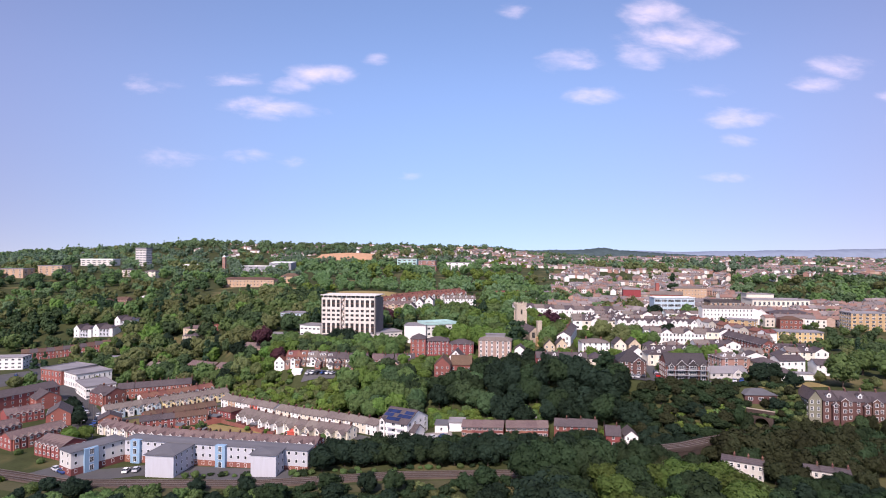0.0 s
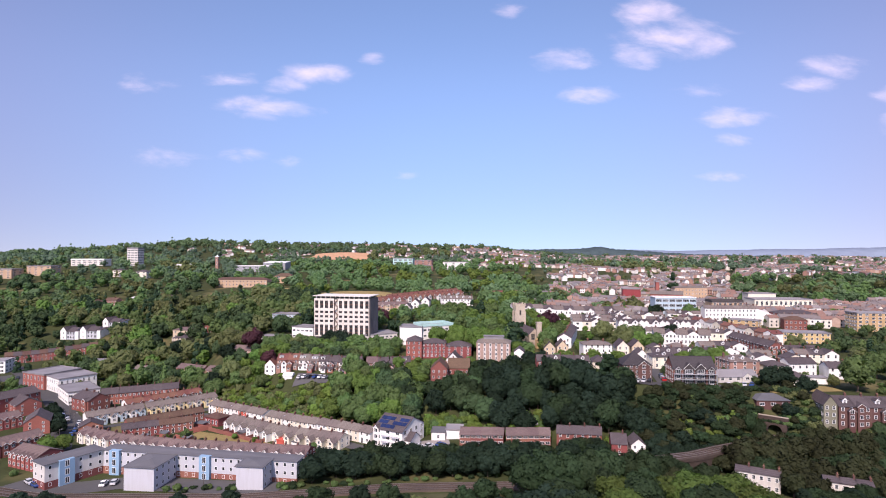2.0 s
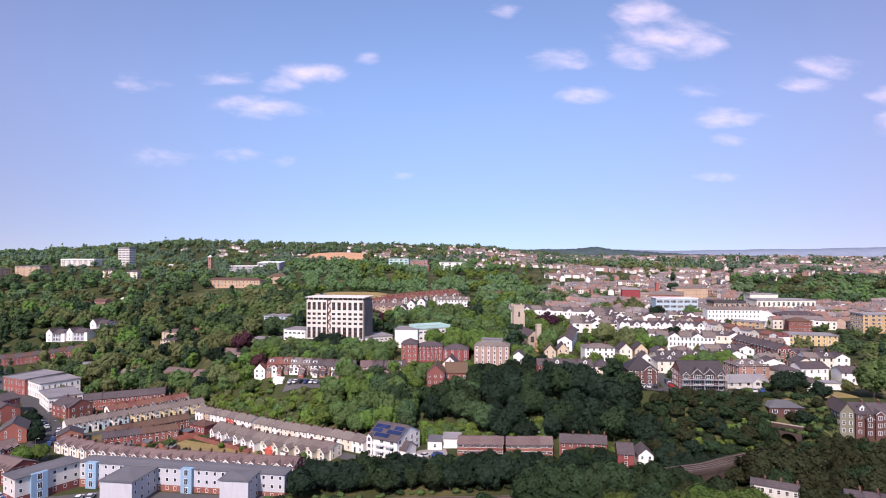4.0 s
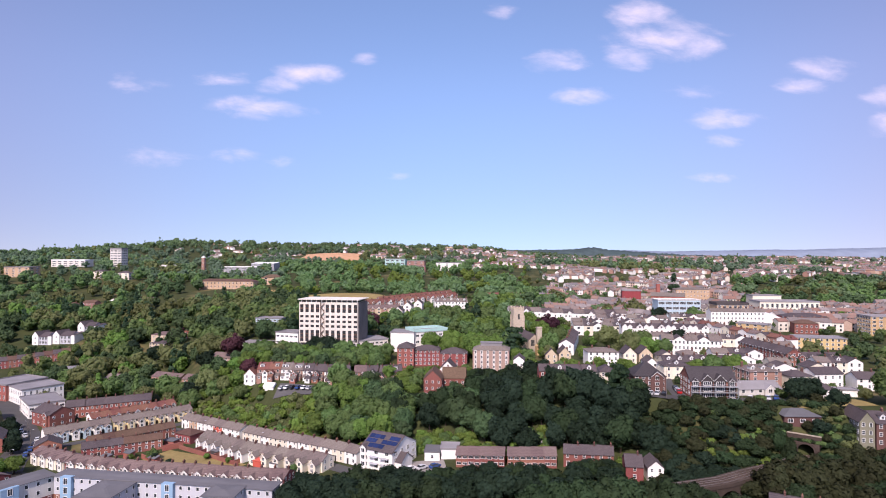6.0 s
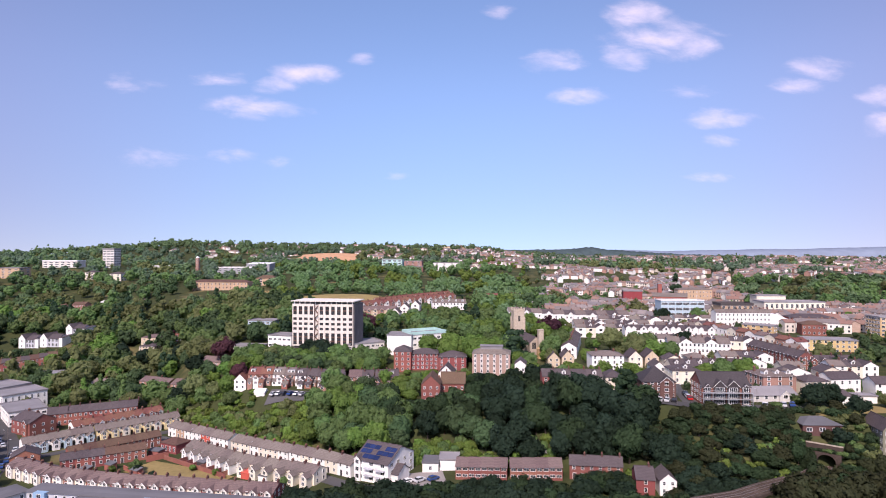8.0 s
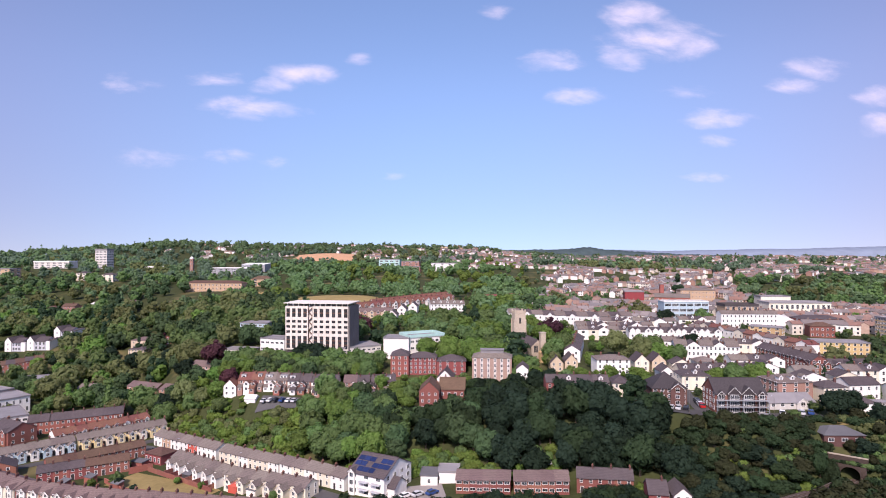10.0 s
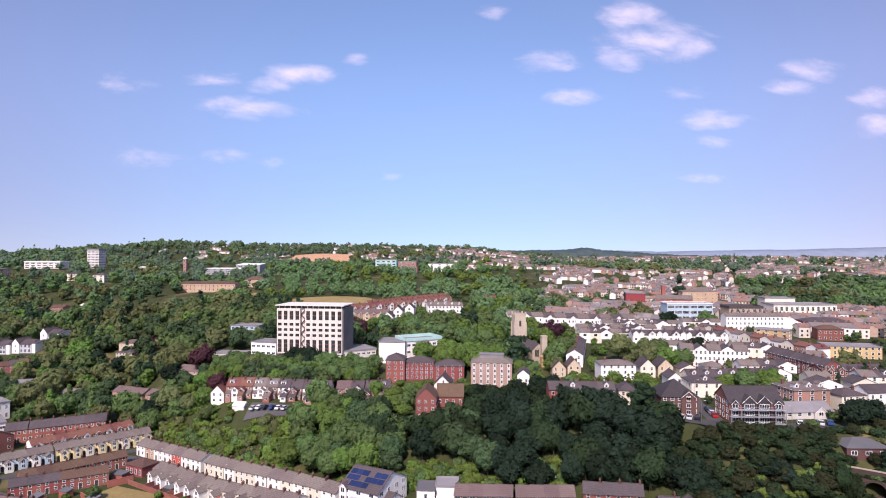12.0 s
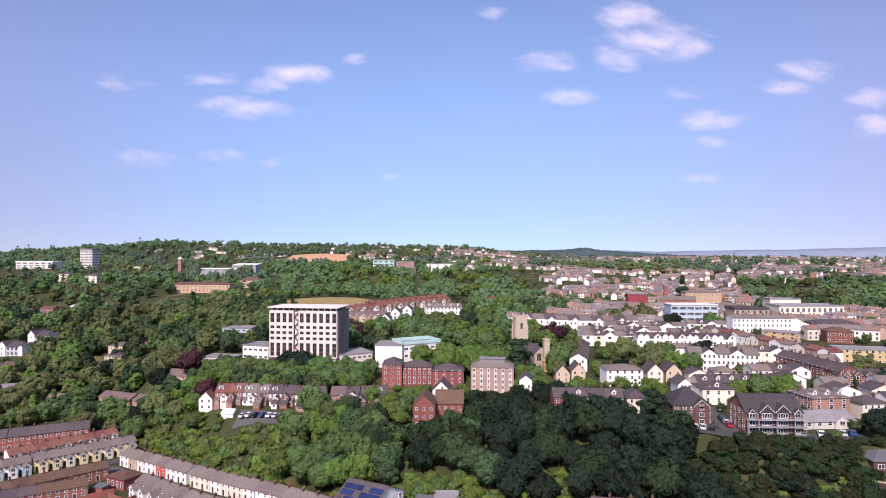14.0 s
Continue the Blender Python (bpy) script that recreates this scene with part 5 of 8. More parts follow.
# brick and white houses along the top of the bank, backs to the camera
def box_dormer(root, x, y, z, w, wins):
    """A flat-roofed white dormer on the slope that faces -y."""
    bm = bmesh.new()
    box(bm, -w / 2, w / 2, 0, 2.4, 0, 1.45)
    box(bm, -w / 2 - 0.12, w / 2 + 0.12, -0.15, 2.4, 1.454, 1.6, 1)
    ob = part("dormer", finish("dormer", bm, white_render, flat_grey), root, pose(x, y, z), "white flat-roofed dormer")
    for k in range(wins):
        part("window", window_mesh(w / wins * 0.7, 1.0, "split"), ob, pose(-w / 2 + w * (k + 0.5) / wins, 0, 0.3))


def lean_to(root, x, y, w, d, h, wall, top):
    """A low rear extension with a sloping roof, its tall side at y."""
    bm = bmesh.new()
    ring = [(-d, -2), (0, -2), (0, h + 0.9), (-d, h)]
    solid(bm, [(-w / 2, a, b) for a, b in ring], [(w / 2, a, b) for a, b in ring])
    bmesh.ops.recalc_face_normals(bm, faces=bm.faces)
    ob = part("rear_extension", finish("rear_extension", bm, wall), root, pose(x, y, 0))
    bm = bmesh.new()
    r = [(-d - 0.2, h - 0.02), (0, h + 0.92), (0, h + 1.06), (-d - 0.2, h + 0.12)]
    solid(bm, [(-w / 2 - 0.15, a, b) for a, b in r], [(w / 2 + 0.15, a, b) for a, b in r])
    bmesh.ops.recalc_face_normals(bm, faces=bm.faces)
    part("extension_roof", finish("extension_roof", bm, top), ob)
    part("window", window_mesh(min(1.4, w * 0.5), 1.1, "split"), ob, pose(0, -d, 0.8))


BANK_BRICK = "brick house on the bank with a slate roof and rear wing"
BANK_WHITE = "white rendered house with a slate roof and brick wing"
# front line from x0 to x1 at y, wall, roof, wing (along, width, eaves drop, how far it stands out), wing wall, dormer width
for x0, x1, y, wall_m, top_m, wings, wing_m, dorm, lab in (
        (-84.4, -78.6, 325.4, pink_brick, red_tile, (1.4, 2.6, -0.9, 2.6), white_render, 2.0, "brick house with a red tiled roof and white rear wing"),
        (-78.5, -73.0, 325.4, pink_brick, red_tile, (-1.2, 2.4, -1.2, 3.2), pink_brick, 1.6, "brick house with a red tiled roof, dormer and wing"),
        (-72.9, -67.6, 325.6, white_render, pale_slate, (1.2, 2.8, -1.4, 2.6), white_render, 3.0, BANK_WHITE),
        (-67.5, -62.4, 325.6, pink_brick, pale_slate, (-0.8, 3.0, -1.3, 4.4), red_brick, 3.2, BANK_BRICK),
        (-62.3, -57.2, 325.8, white_render, slate, (0.8, 2.6, -1.5, 3.4), white_render, 2.2, BANK_WHITE),
        (-57.1, -51.8, 326.0, pink_brick, slate, (-1.0, 3.4, -0.8, 3.0), brown_brick, 0, BANK_BRICK),
        (-51.7, -46.6, 326.2, white_render, slate, (1.0, 3.6, -1.7, 6.0), pink_brick, 0, BANK_WHITE),
        (-46.5, -39.6, 326.4, white_render, slate, (-1.6, 2.6, -1.6, 3.0), white_render, 1.8, "white house with a broad slate roof and skylight dormer"),
        (-37.2, -31.2, 327.4, pink_brick, brown_slate, (1.6, 2.6, -0.5, 1.2), pink_brick, 0, "brick semi-detached house with a brown slate roof"),
        (-31.1, -25.4, 327.4, white_render, slate, (0.3, 4.4, -0.2, 1.4), white_render, 0, "white-bayed semi-detached house with a slate roof"),
        (-24.6, -19.0, 328.4, pink_brick, slate, (-2.6, 4.2, -1.4, 5.0), pink_brick, 2.2, "brick house with a slate roof and gabled rear wing"),
        (-18.9, -13.6, 328.8, pink_brick, slate, (0.6, 2.4, -1.0, 2.6), pink_brick, 1.8, "brick house with a slate roof and tall chimney")):
    w = x1 - x0
    ob = fronted("town_house", lab, "house", (x0, y), (x1, y), 8.5, 4.9, z=gz((x0 + x1) / 2, y) - 0.4, roof="gable", rh=2.6, wall=wall_m, top=top_m, storeys=2, bays=2, faces="fr" if x1 in (-39.6, -25.4, -13.6) else "f", side_bays=2, win=(1.0, 1.25),
                 chimneys=((w / 2 - 0.4, 0.5), (-w / 2 + 1.2, -0.9)) if w < 6 else ((w / 2 - 0.4, 0.3),), gables=(wings,), bay_wall=wing_m, group="houses on the bank")
    if dorm:
        box_dormer(ob, -wings[0] * 0.6, -2.9, 5.5, dorm, 2 if dorm > 2.5 else 1)
    lean_to(ob, -wings[0] * 1.1, -4.25, 2.2, 2.4, 2.1, wall_m, pale_slate)
    if wings[3] > 2.9:
        lean_to(ob, wings[0], -4.25 - wings[3], wings[1] * 0.9, 2.6, 2.0, wing_m, top_m)
fronted("town_house", "white-gabled house with a red tiled roof", "house", (-90.4, 323.6), (-84.8, 323.2), 9, 4.6, z=gz(-87, 323.4) + 0.6, roof="cross", rh=2.9, wall=white_render, top=red_tile, storeys=2, bays=2, faces="fl", win=(1.0, 1.2), chimneys=((2, 2),), group="houses on the bank")
strip("pavement", asphalt, "asphalt yard with parked cars behind the houses", "car park", [(-72, 314), (-50, 311)], 9, lift=0.2)
fronted("shed", "small white garage with a pitched roof", "garage", (-79, 316.5), (-74, 315.5), 4, 2.4, rh=1.2, wall=white_render, top=white_paint, storeys=1, bays=0, faces="")

# villas and terraces east of the church
row("terraced_house", "house", "white terrace on the bank", (46.6, 279.8), (52.0, 279.4), 8, 5.6, 1, [("red-brick terraced house with a slate roof", dict(wall=red_brick, top=slate))], faces="f", bays=2, chimneys=((2, 0),), storeys=2, rh=2.2, level=25.6)
row("terraced_house", "house", "white terrace on the bank", (52.2, 279.4), (70.4, 277.8), 8, 5.6, 3, [("white rendered terraced house with bays and slate roof", dict(wall=white_render, top=slate, dormers=1)), ("white rendered terraced house with slate roof", dict(wall=white_render, top=slate))], faces="fr", bays=2, chimneys=((2.4, 0),), storeys=2, rh=2.2, win=(1.3, 1.5), level=25.6)
fronted("house", "small slate-roofed villa beside the lane", "house", (71, 276), (77, 275), 9, 5, roof="hip", rh=2.4, wall=cream_render, top=slate, faces="fr", bays=2)
fronted("house", "large dark-brick house with a steep hipped slate roof", "house", (79.6, 259.6), (91.6, 258.4), 12, 6.2, z=26.9, roof="hip", rh=5.0, wall=maroon_brick, top=dark_slate, storeys=3, bays=5, faces="fr", side_bays=4, win=(1.2, 1.3), chimneys=(), gables=((2.6, 4.6, 0.2),))
gab = fronted("apartment_block", "brick flats with slate-hung white-edged gables and tiers of balconies", "flats", (97.0, 249.2), (113.6, 247.8), 11, 6.4, z=27.2, roof="gable", rh=4.2, wall=brown_brick, top=dark_slate, storeys=3, bays=6, faces="l", side_bays=4, win=(1.3, 1.5), over=0.4)
for x, gw, gh in ((-2.3, 4.2, 0.6), (2.3, 4.2, 0.6), (-6.6, 2.5, 0.1), (6.6, 2.5, 0.1)):
    gm = gablet_mesh(gw, 0.5, 6.4 + gh - 0.4, gw * 0.5, dark_slate, dark_slate, -1.5, 5)
    ob = part("gable_bay", gm, gab, pose(x, -5.5, 0))
    for k in range(3):
        part("window", window_mesh(gw * 0.7, 1.5, "split"), ob, pose(0, -0.5, 0.4 + 2.15 * k))
for k in range(3):
    bm = bmesh.new()
    box(bm, -8.5, 8.5, -1.9, -0.51, 0.04, 0.18)
    for j in range(13):
        xx = -8.4 + 16.8 * j / 12
        box(bm, xx - 0.02, xx + 0.02, -1.88, -1.84, 0.18, 1.1)
    box(bm, -8.5, 8.5, -1.9, -1.84, 1.02, 1.09)
    for xx in (-8.4, -5.2, 0, 5.2, 8.4):
        box(bm, xx - 0.12, xx + 0.12, -1.81, -1.6, -1.95, 0)
    part("balcony", finish("balcony", bm, rail_grey), gab, pose(0, -5.5, 0.1 + 2.15 * k), "grey-white railed balcony")
strip("pavement", asphalt, "asphalt car park in front of the balcony flats", "car park", [(74, 255), (84, 254.5), (95, 246), (114, 244), (130, 245)], 7, lift=0.2)
strip("road", asphalt, "steep asphalt lane between the villas", "road", [(93.6, 250), (96.5, 262), (99, 276), (106, 296)], 5, lift=0.2)
fronted("town_house", "brown-brick house with white string courses and three dormers", "house", (127.6, 264), (141, 265), 12, 6.6, roof="hip", rh=2.2, wall=pink_brick, top=pale_slate, storeys=3, bays=3, faces="fl", side_bays=4, win=(1.3, 1.8), dormers=3, chimneys=((-5, 2),))
fronted("house", "low house with pale grey tiled roofs and a glazed gable", "house", (117, 252.4), (134, 253.4), 9, 2.2, rh=2.2, wall=pale_clad, top=flat_grey, storeys=1, bays=5, faces="fr", win=(1.4, 1.3), gables=((3.5, 4.2, 0.0),))
fronted("house", "white rendered house with a hipped slate roof", "house", (143.4, 262.6), (152.6, 263.4), 8, 5.0, roof="hip", rh=2.0, wall=cream_render, top=slate, bays=4, faces="fr", chimneys=((3, 0),))
fronted("house", "white rendered house with a slate roof", "house", (153.4, 263.4), (165.6, 264.4), 8, 5.8, rh=2.0, wall=white_render, top=slate, bays=4, faces="fr", chimneys=((5, 0),))
fronted("house", "small white rendered house with a slate roof", "house", (168, 260), (177, 259), 8, 4.6, rh=2.0, wall=white_render, top=slate, bays=3, faces="fr", chimneys=((3, 0),))
fronted("house", "white bungalow with dark slate roof among trees", "house", (143, 248.5), (151, 247.5), 7, 2.8, roof="hip", rh=2.2, wall=white_render, top=slate, storeys=1, bays=3, faces="fr")
fronted("garage", "long white flat-roofed garage", "garage", (153, 250), (160, 249), 4, 2.4, roof="flat", rh=0.2, wall=white_render, top=flat_grey, storeys=1, bays=0, faces="")
bungalow = fronted("bungalow", "brick bungalow with blue-grey slate roof and terrace", "house", (119.5, 228.2), (131.5, 227.4), 8, 2.8, roof="hip", rh=2.0, wall=maroon_brick, top=flat_dark, storeys=1, bays=3, faces="fr", win=(1.8, 1.2), style="split", z=23.1)
fronted("garden_wall", "long rough stone retaining wall below the bungalow", "wall", (118.6, 225.5), (126, 219.2), 0.5, 0.6, roof="flat", rh=0.1, wall=red_stone, top=stone, storeys=1, bays=0, faces="", z=20.9, over=0.05)
# tall brick terrace above the railway
row("town_house", "house", "tall brick terrace above the line", (139.8, 221.0), (144.2, 220.2), 11, 7.6, 1, [("grey-green stone gabled house with slate roof", dict(wall=grey_green_stone, top=slate, roof="cross"))], faces="fl", bays=2, storeys=3, rh=3.0, level=18.6)
row("town_house", "house", "tall brick terrace above the line", (144.6, 220.0), (193, 213.2), 11, 7.6, 9, [("tall maroon-brick house with white bay windows and slate roof", dict(wall=maroon_brick, top=slate, dormers=1, gables=((1.2, 2.2, -1.2, 1.2),))), ("tall maroon-brick house with a gabled bay and slate roof", dict(wall=maroon_brick, top=slate, gables=((-1.0, 2.6, 0.4, 0.9),)))], faces="f", bays=2, storeys=3, win=(1.05, 1.4), rh=2.6, chimneys=((2.0, 0),), level=18.2)
# small white terraces low down near the line
row("terraced_house", "house", "white cottages below the viaduct", (91.6, 189.5), (102, 183.4), 5.5, 5.4, 3, [("weathered off-white terraced cottage with a slate roof", dict(wall=concrete, top=slate))], level=9.0, faces="f", chimneys=((1.6, 0),), **{**common, "doors": (), "rh": 0.8})
row("terraced_house", "house", "white cottages below the viaduct", (113, 180.5), (124, 175.5), 5.5, 5.4, 3, [("weathered off-white terraced cottage with a slate roof", dict(wall=concrete, top=slate))], level=9.0, faces="f", chimneys=((1.6, 0),), **{**common, "doors": (), "rh": 0.8})

VILLA = dict(storeys=2, win=(1.0, 1.5), rh=2.4)
fronted("villa", "large white stucco villa with a low hipped roof", "house", (77.8, 319), (92.8, 318.3), 11, 6.8, roof="hip", rh=1.8, wall=white_render, top=pale_slate, storeys=3, bays=5, faces="fr", side_bays=3, win=(1.0, 1.4), chimneys=((4, 0), (-4, 1)))
for x in (60, 67):
    fronted("house", "buff stone villa with a steep gable and tall chimneys", "house", (x, 334), (x + 6, 333.4), 10, 4.4, roof="cross", rh=3.2, wall=buff_stone, top=slate, storeys=2, bays=2, faces="fr", chimneys=((2, 3),), group="buff gabled villas")
for x, m in ((97, cream_render), (105, buff_stone)):
    fronted("house", "gabled villa with a steep pitched roof", "house", (x, 324), (x + 6.5, 323.4), 10, 4.6, roof="cross", rh=3.2, wall=m, top=slate, storeys=2, bays=2, faces="fr", chimneys=((2, 3),), group="gabled villas")
fronted("house", "white stucco house with a slate gable and parapet", "house", (98.5, 298), (104, 297.4), 9, 5.0, roof="cross", rh=2.2, wall=white_render, top=slate, bays=2, faces="fr")
fronted("villa", "cream stucco villa with a hipped slate roof and dormer", "house", (102.2, 286), (113.5, 285.4), 10, 5.4, roof="hip", rh=2.0, wall=cream_render, top=slate, bays=3, faces="fl", win=(1.0, 1.5), dormers=1)
row("town_house", "house", "stucco terrace with arched dormers", (107.2, 299), (139, 299), 8, 5.2, 6, [("cream stucco terraced house with white dormers", dict(wall=cream_render, top=slate, dormers=1)), ("white stucco terraced house with a slate roof", dict(wall=white_render, top=slate, dormers=1))], faces="f", bays=2, chimneys=((2.6, 0),), **VILLA)
row("town_house", "house", "white stucco row", (125.5, 347), (155, 340), 9, 8.4, 5, [("white stucco house with a shallow slate roof", dict(wall=white_render, top=pale_slate)), ("white stucco gabled house", dict(wall=white_render, top=slate, roof="cross", rh=2.0))], faces="fr", bays=3, chimneys=((2.6, 0),), **{**VILLA, "storeys": 3})
row("town_house", "house", "white gothic row", (122, 402), (174, 394), 11, 7.6, 8, [("white gothic villa with twin gables", dict(wall=white_render, top=slate, gables=((-1.5, 2.9, 1.4), (1.6, 2.9, 1.2)))), ("white gothic villa with a broad gable", dict(wall=white_render, top=slate, gables=((1.0, 4.0, 1.0),)))], faces="f", bays=2, chimneys=((2.6, 0),), **VILLA)
row("town_house", "house", "white houses by the gardens", (78.5, 350), (93, 396), 8, 5.8, 7, [("white rendered house with slate roof", dict(wall=white_render, top=slate))], faces="fl", bays=2, chimneys=((2.6, 0),), **VILLA)
STUC = [("white stucco town house with a shallow slate roof", dict(wall=white_render, top=pale_slate)), ("cream stucco town house with a dormer", dict(wall=cream_render, top=slate, dormers=1)), ("white gabled town house with a slate roof", dict(wall=white_render, top=slate, roof="cross"))]
for a, b, n, h in (((158, 362), (178, 356), 3, 7.0), ((130, 372), (158, 366), 4, 6.6), ((96, 420), (128, 418), 5, 6.4), ((150, 425), (174, 420), 4, 7.0), ((182, 470), (214, 466), 5, 6.0), ((140, 320), (164, 318), 3, 5.6), ((176, 296), (196, 294), 3, 5.4), ((100, 440), (150, 436), 7, 6.4), ((122, 458), (172, 452), 7, 7.0)):
    row("town_house", "house", "stucco streets of the upper town", a, b, 8, h, n, STUC, faces="f", bays=2 if a[1] < 400 else 1, storeys=2, win=(1.1, 1.6) if a[1] < 400 else (2.0, 1.5), rh=1.9, chimneys=((2.4, 0),))
row("town_house", "house", "tall white crescent", (201, 447), (238, 444), 9, 12.5, 7, [("tall white stucco terraced house with a grey roof", dict(wall=white_render, top=pale_slate))], faces="fr", bays=2, storeys=4, win=(1.0, 1.5), rh=2.0, chimneys=((2.6, 0),))
row("terraced_house", "house", "diagonal red-roofed street", (178, 440), (196, 350), 7, 7.6, 12, [("white terraced house with a brown slate roof", dict(wall=white_render, top=brown_slate)), ("cream gabled house with a slate roof", dict(wall=cream_render, top=slate, roof="cross")), ("brick terraced house with a red tiled roof", dict(wall=pink_brick, top=red_tile)), ("white gabled house with a red tiled roof", dict(wall=white_render, top=red_tile, roof="cross"))], faces="fl", bays=2, chimneys=((2.6, 0),), **{**VILLA, "rh": 1.6})
row("terraced_house", "house", "dark brick street", (169, 350), (172, 312), 8, 6.4, 7, [("tall dark-brick terraced house with slate roof", dict(wall=brown_brick, top=slate))], faces="fr", bays=2, storeys=3, win=(1.1, 1.6), rh=2.6, chimneys=((2.6, 0),))
row("town_house", "house", "gabled brick row", (171, 312), (204, 311), 9, 4.6, 7, [("dark-brick house with white-edged gables", dict(wall=brown_brick, top=slate, gables=((1.0, 2.6, 0.7),)))], faces="fl", bays=2, storeys=2, win=(1.1, 1.6), rh=2.0, chimneys=((2.6, 0),))
fronted("church_hall", "brown-roofed church hall among the houses", "hall", (151, 331), (163, 328), 9, 3.4, rh=2.6, wall=brown_brick, top=brown_tile, bays=5, faces="fr")
fronted("office_building", "blue-glazed office block with white bands", "office", (181, 493), (214, 491), 14, 16, roof="flat", rh=0.6, wall=blue_render, top=flat_grey, storeys=4, bays=12, faces="fr", win=(3.0, 2.1), style="split", trim=white_paint)
fronted("office_building", "tan-brick office with white columns and a dark roof storey", "office", (234, 505), (259, 503), 16, 11, roof="flat", rh=2.0, wall=orange_brick, top=flat_grey, trim=dark_clad, storeys=3, bays=12, faces="fr", win=(1.4, 2.6))
fronted("office_building", "long cream stone civic building with tall windows", "office", (282, 527), (331, 523), 20, 11, roof="flat", rh=0.8, wall=cream_render, top=flat_grey, storeys=2, bays=24, faces="fr", win=(1.3, 3.4))
fronted("office_building", "white roof hall of the civic building", "office", (288, 549), (312, 546), 14, 14, roof="flat", rh=0.6, wall=cream_render, top=flat_grey, storeys=3, bays=0, faces="")
fronted("apartment_block", "three-storey tan-brick flats with flat roof", "flats", (211, 432), (225, 419), 10, 6.5, roof="flat", rh=0.4, wall=tan_brick, top=flat_grey, storeys=3, bays=8, faces="fr", win=(1.3, 1.3), group="tan-brick flats")
fronted("apartment_block", "yellow-brick three-storey flats with a flat roof", "flats", (213, 369), (238, 362), 12, 7.2, z=25.2, roof="flat", rh=0.4, wall=tan_brick, top=flat_grey, storeys=3, bays=9, faces="fl", side_bays=5, win=(1.3, 1.4), group="tan-brick flats")
fronted("apartment_block", "yellow-brick flats with white window bays", "flats", (293, 416), (319, 414), 14, 12.5, roof="flat", rh=0.6, wall=tan_brick, top=flat_grey, storeys=5, bays=12, faces="fl", side_bays=5, win=(1.4, 1.6), group="tan-brick flats")
fronted("apartment_block", "white five-storey flats with balconies", "flats", (319.6, 414), (345, 411), 14, 12, roof="flat", rh=0.6, wall=white_render, top=flat_grey, storeys=5, bays=9, faces="fl", win=(2.2, 1.8), style="split")
fronted("warehouse", "white gabled shed with a pale roof", "warehouse", (238, 449), (252, 446), 18, 7.6, roof="cross", rh=3, wall=white_render, top=white_paint, storeys=2, bays=0, faces="")
fronted("apartment_block", "red-brick block with white windows and slate roof", "flats", (256, 449), (284, 445), 14, 8.6, roof="hip", rh=2.4, wall=red_brick, top=slate, storeys=3, bays=9, faces="fr", win=(1.2, 1.5))
fronted("apartment_block", "brown-brick block with brown roof", "flats", (248, 426), (262, 422), 10, 7, roof="hip", rh=2.4, wall=brown_brick, top=brown_tile, storeys=2, bays=5, faces="fr", win=(1.2, 1.5))
fronted("theatre", "dark red windowless box of a college building", "college", (190, 606), (207, 602), 16, 13, roof="flat", rh=0.8, wall=dark_red, top=flat_grey, storeys=3, bays=0, faces="")
fronted("factory", "long red-brick prison-like block with pale roof", "institution", (212, 590), (240, 578), 18, 10, rh=3.0, wall=red_brick, top=pale_slate, storeys=3, bays=12, faces="fl", win=(0.9, 1.2))
fronted("factory", "large red-brick institution block with rows of windows", "institution", (241, 600), (272, 596), 14, 15, roof="hip", rh=2.0, wall=orange_brick, top=pale_slate, storeys=4, bays=10, faces="fl", win=(0.9, 1.4))
fronted("chimney_stack", "square brick boiler chimney", "chimney", (224, 606), (227.4, 605.6), 3.4, 20, roof="flat", rh=0.5, wall=red_brick, top=flat_grey, storeys=6, bays=0, faces="")


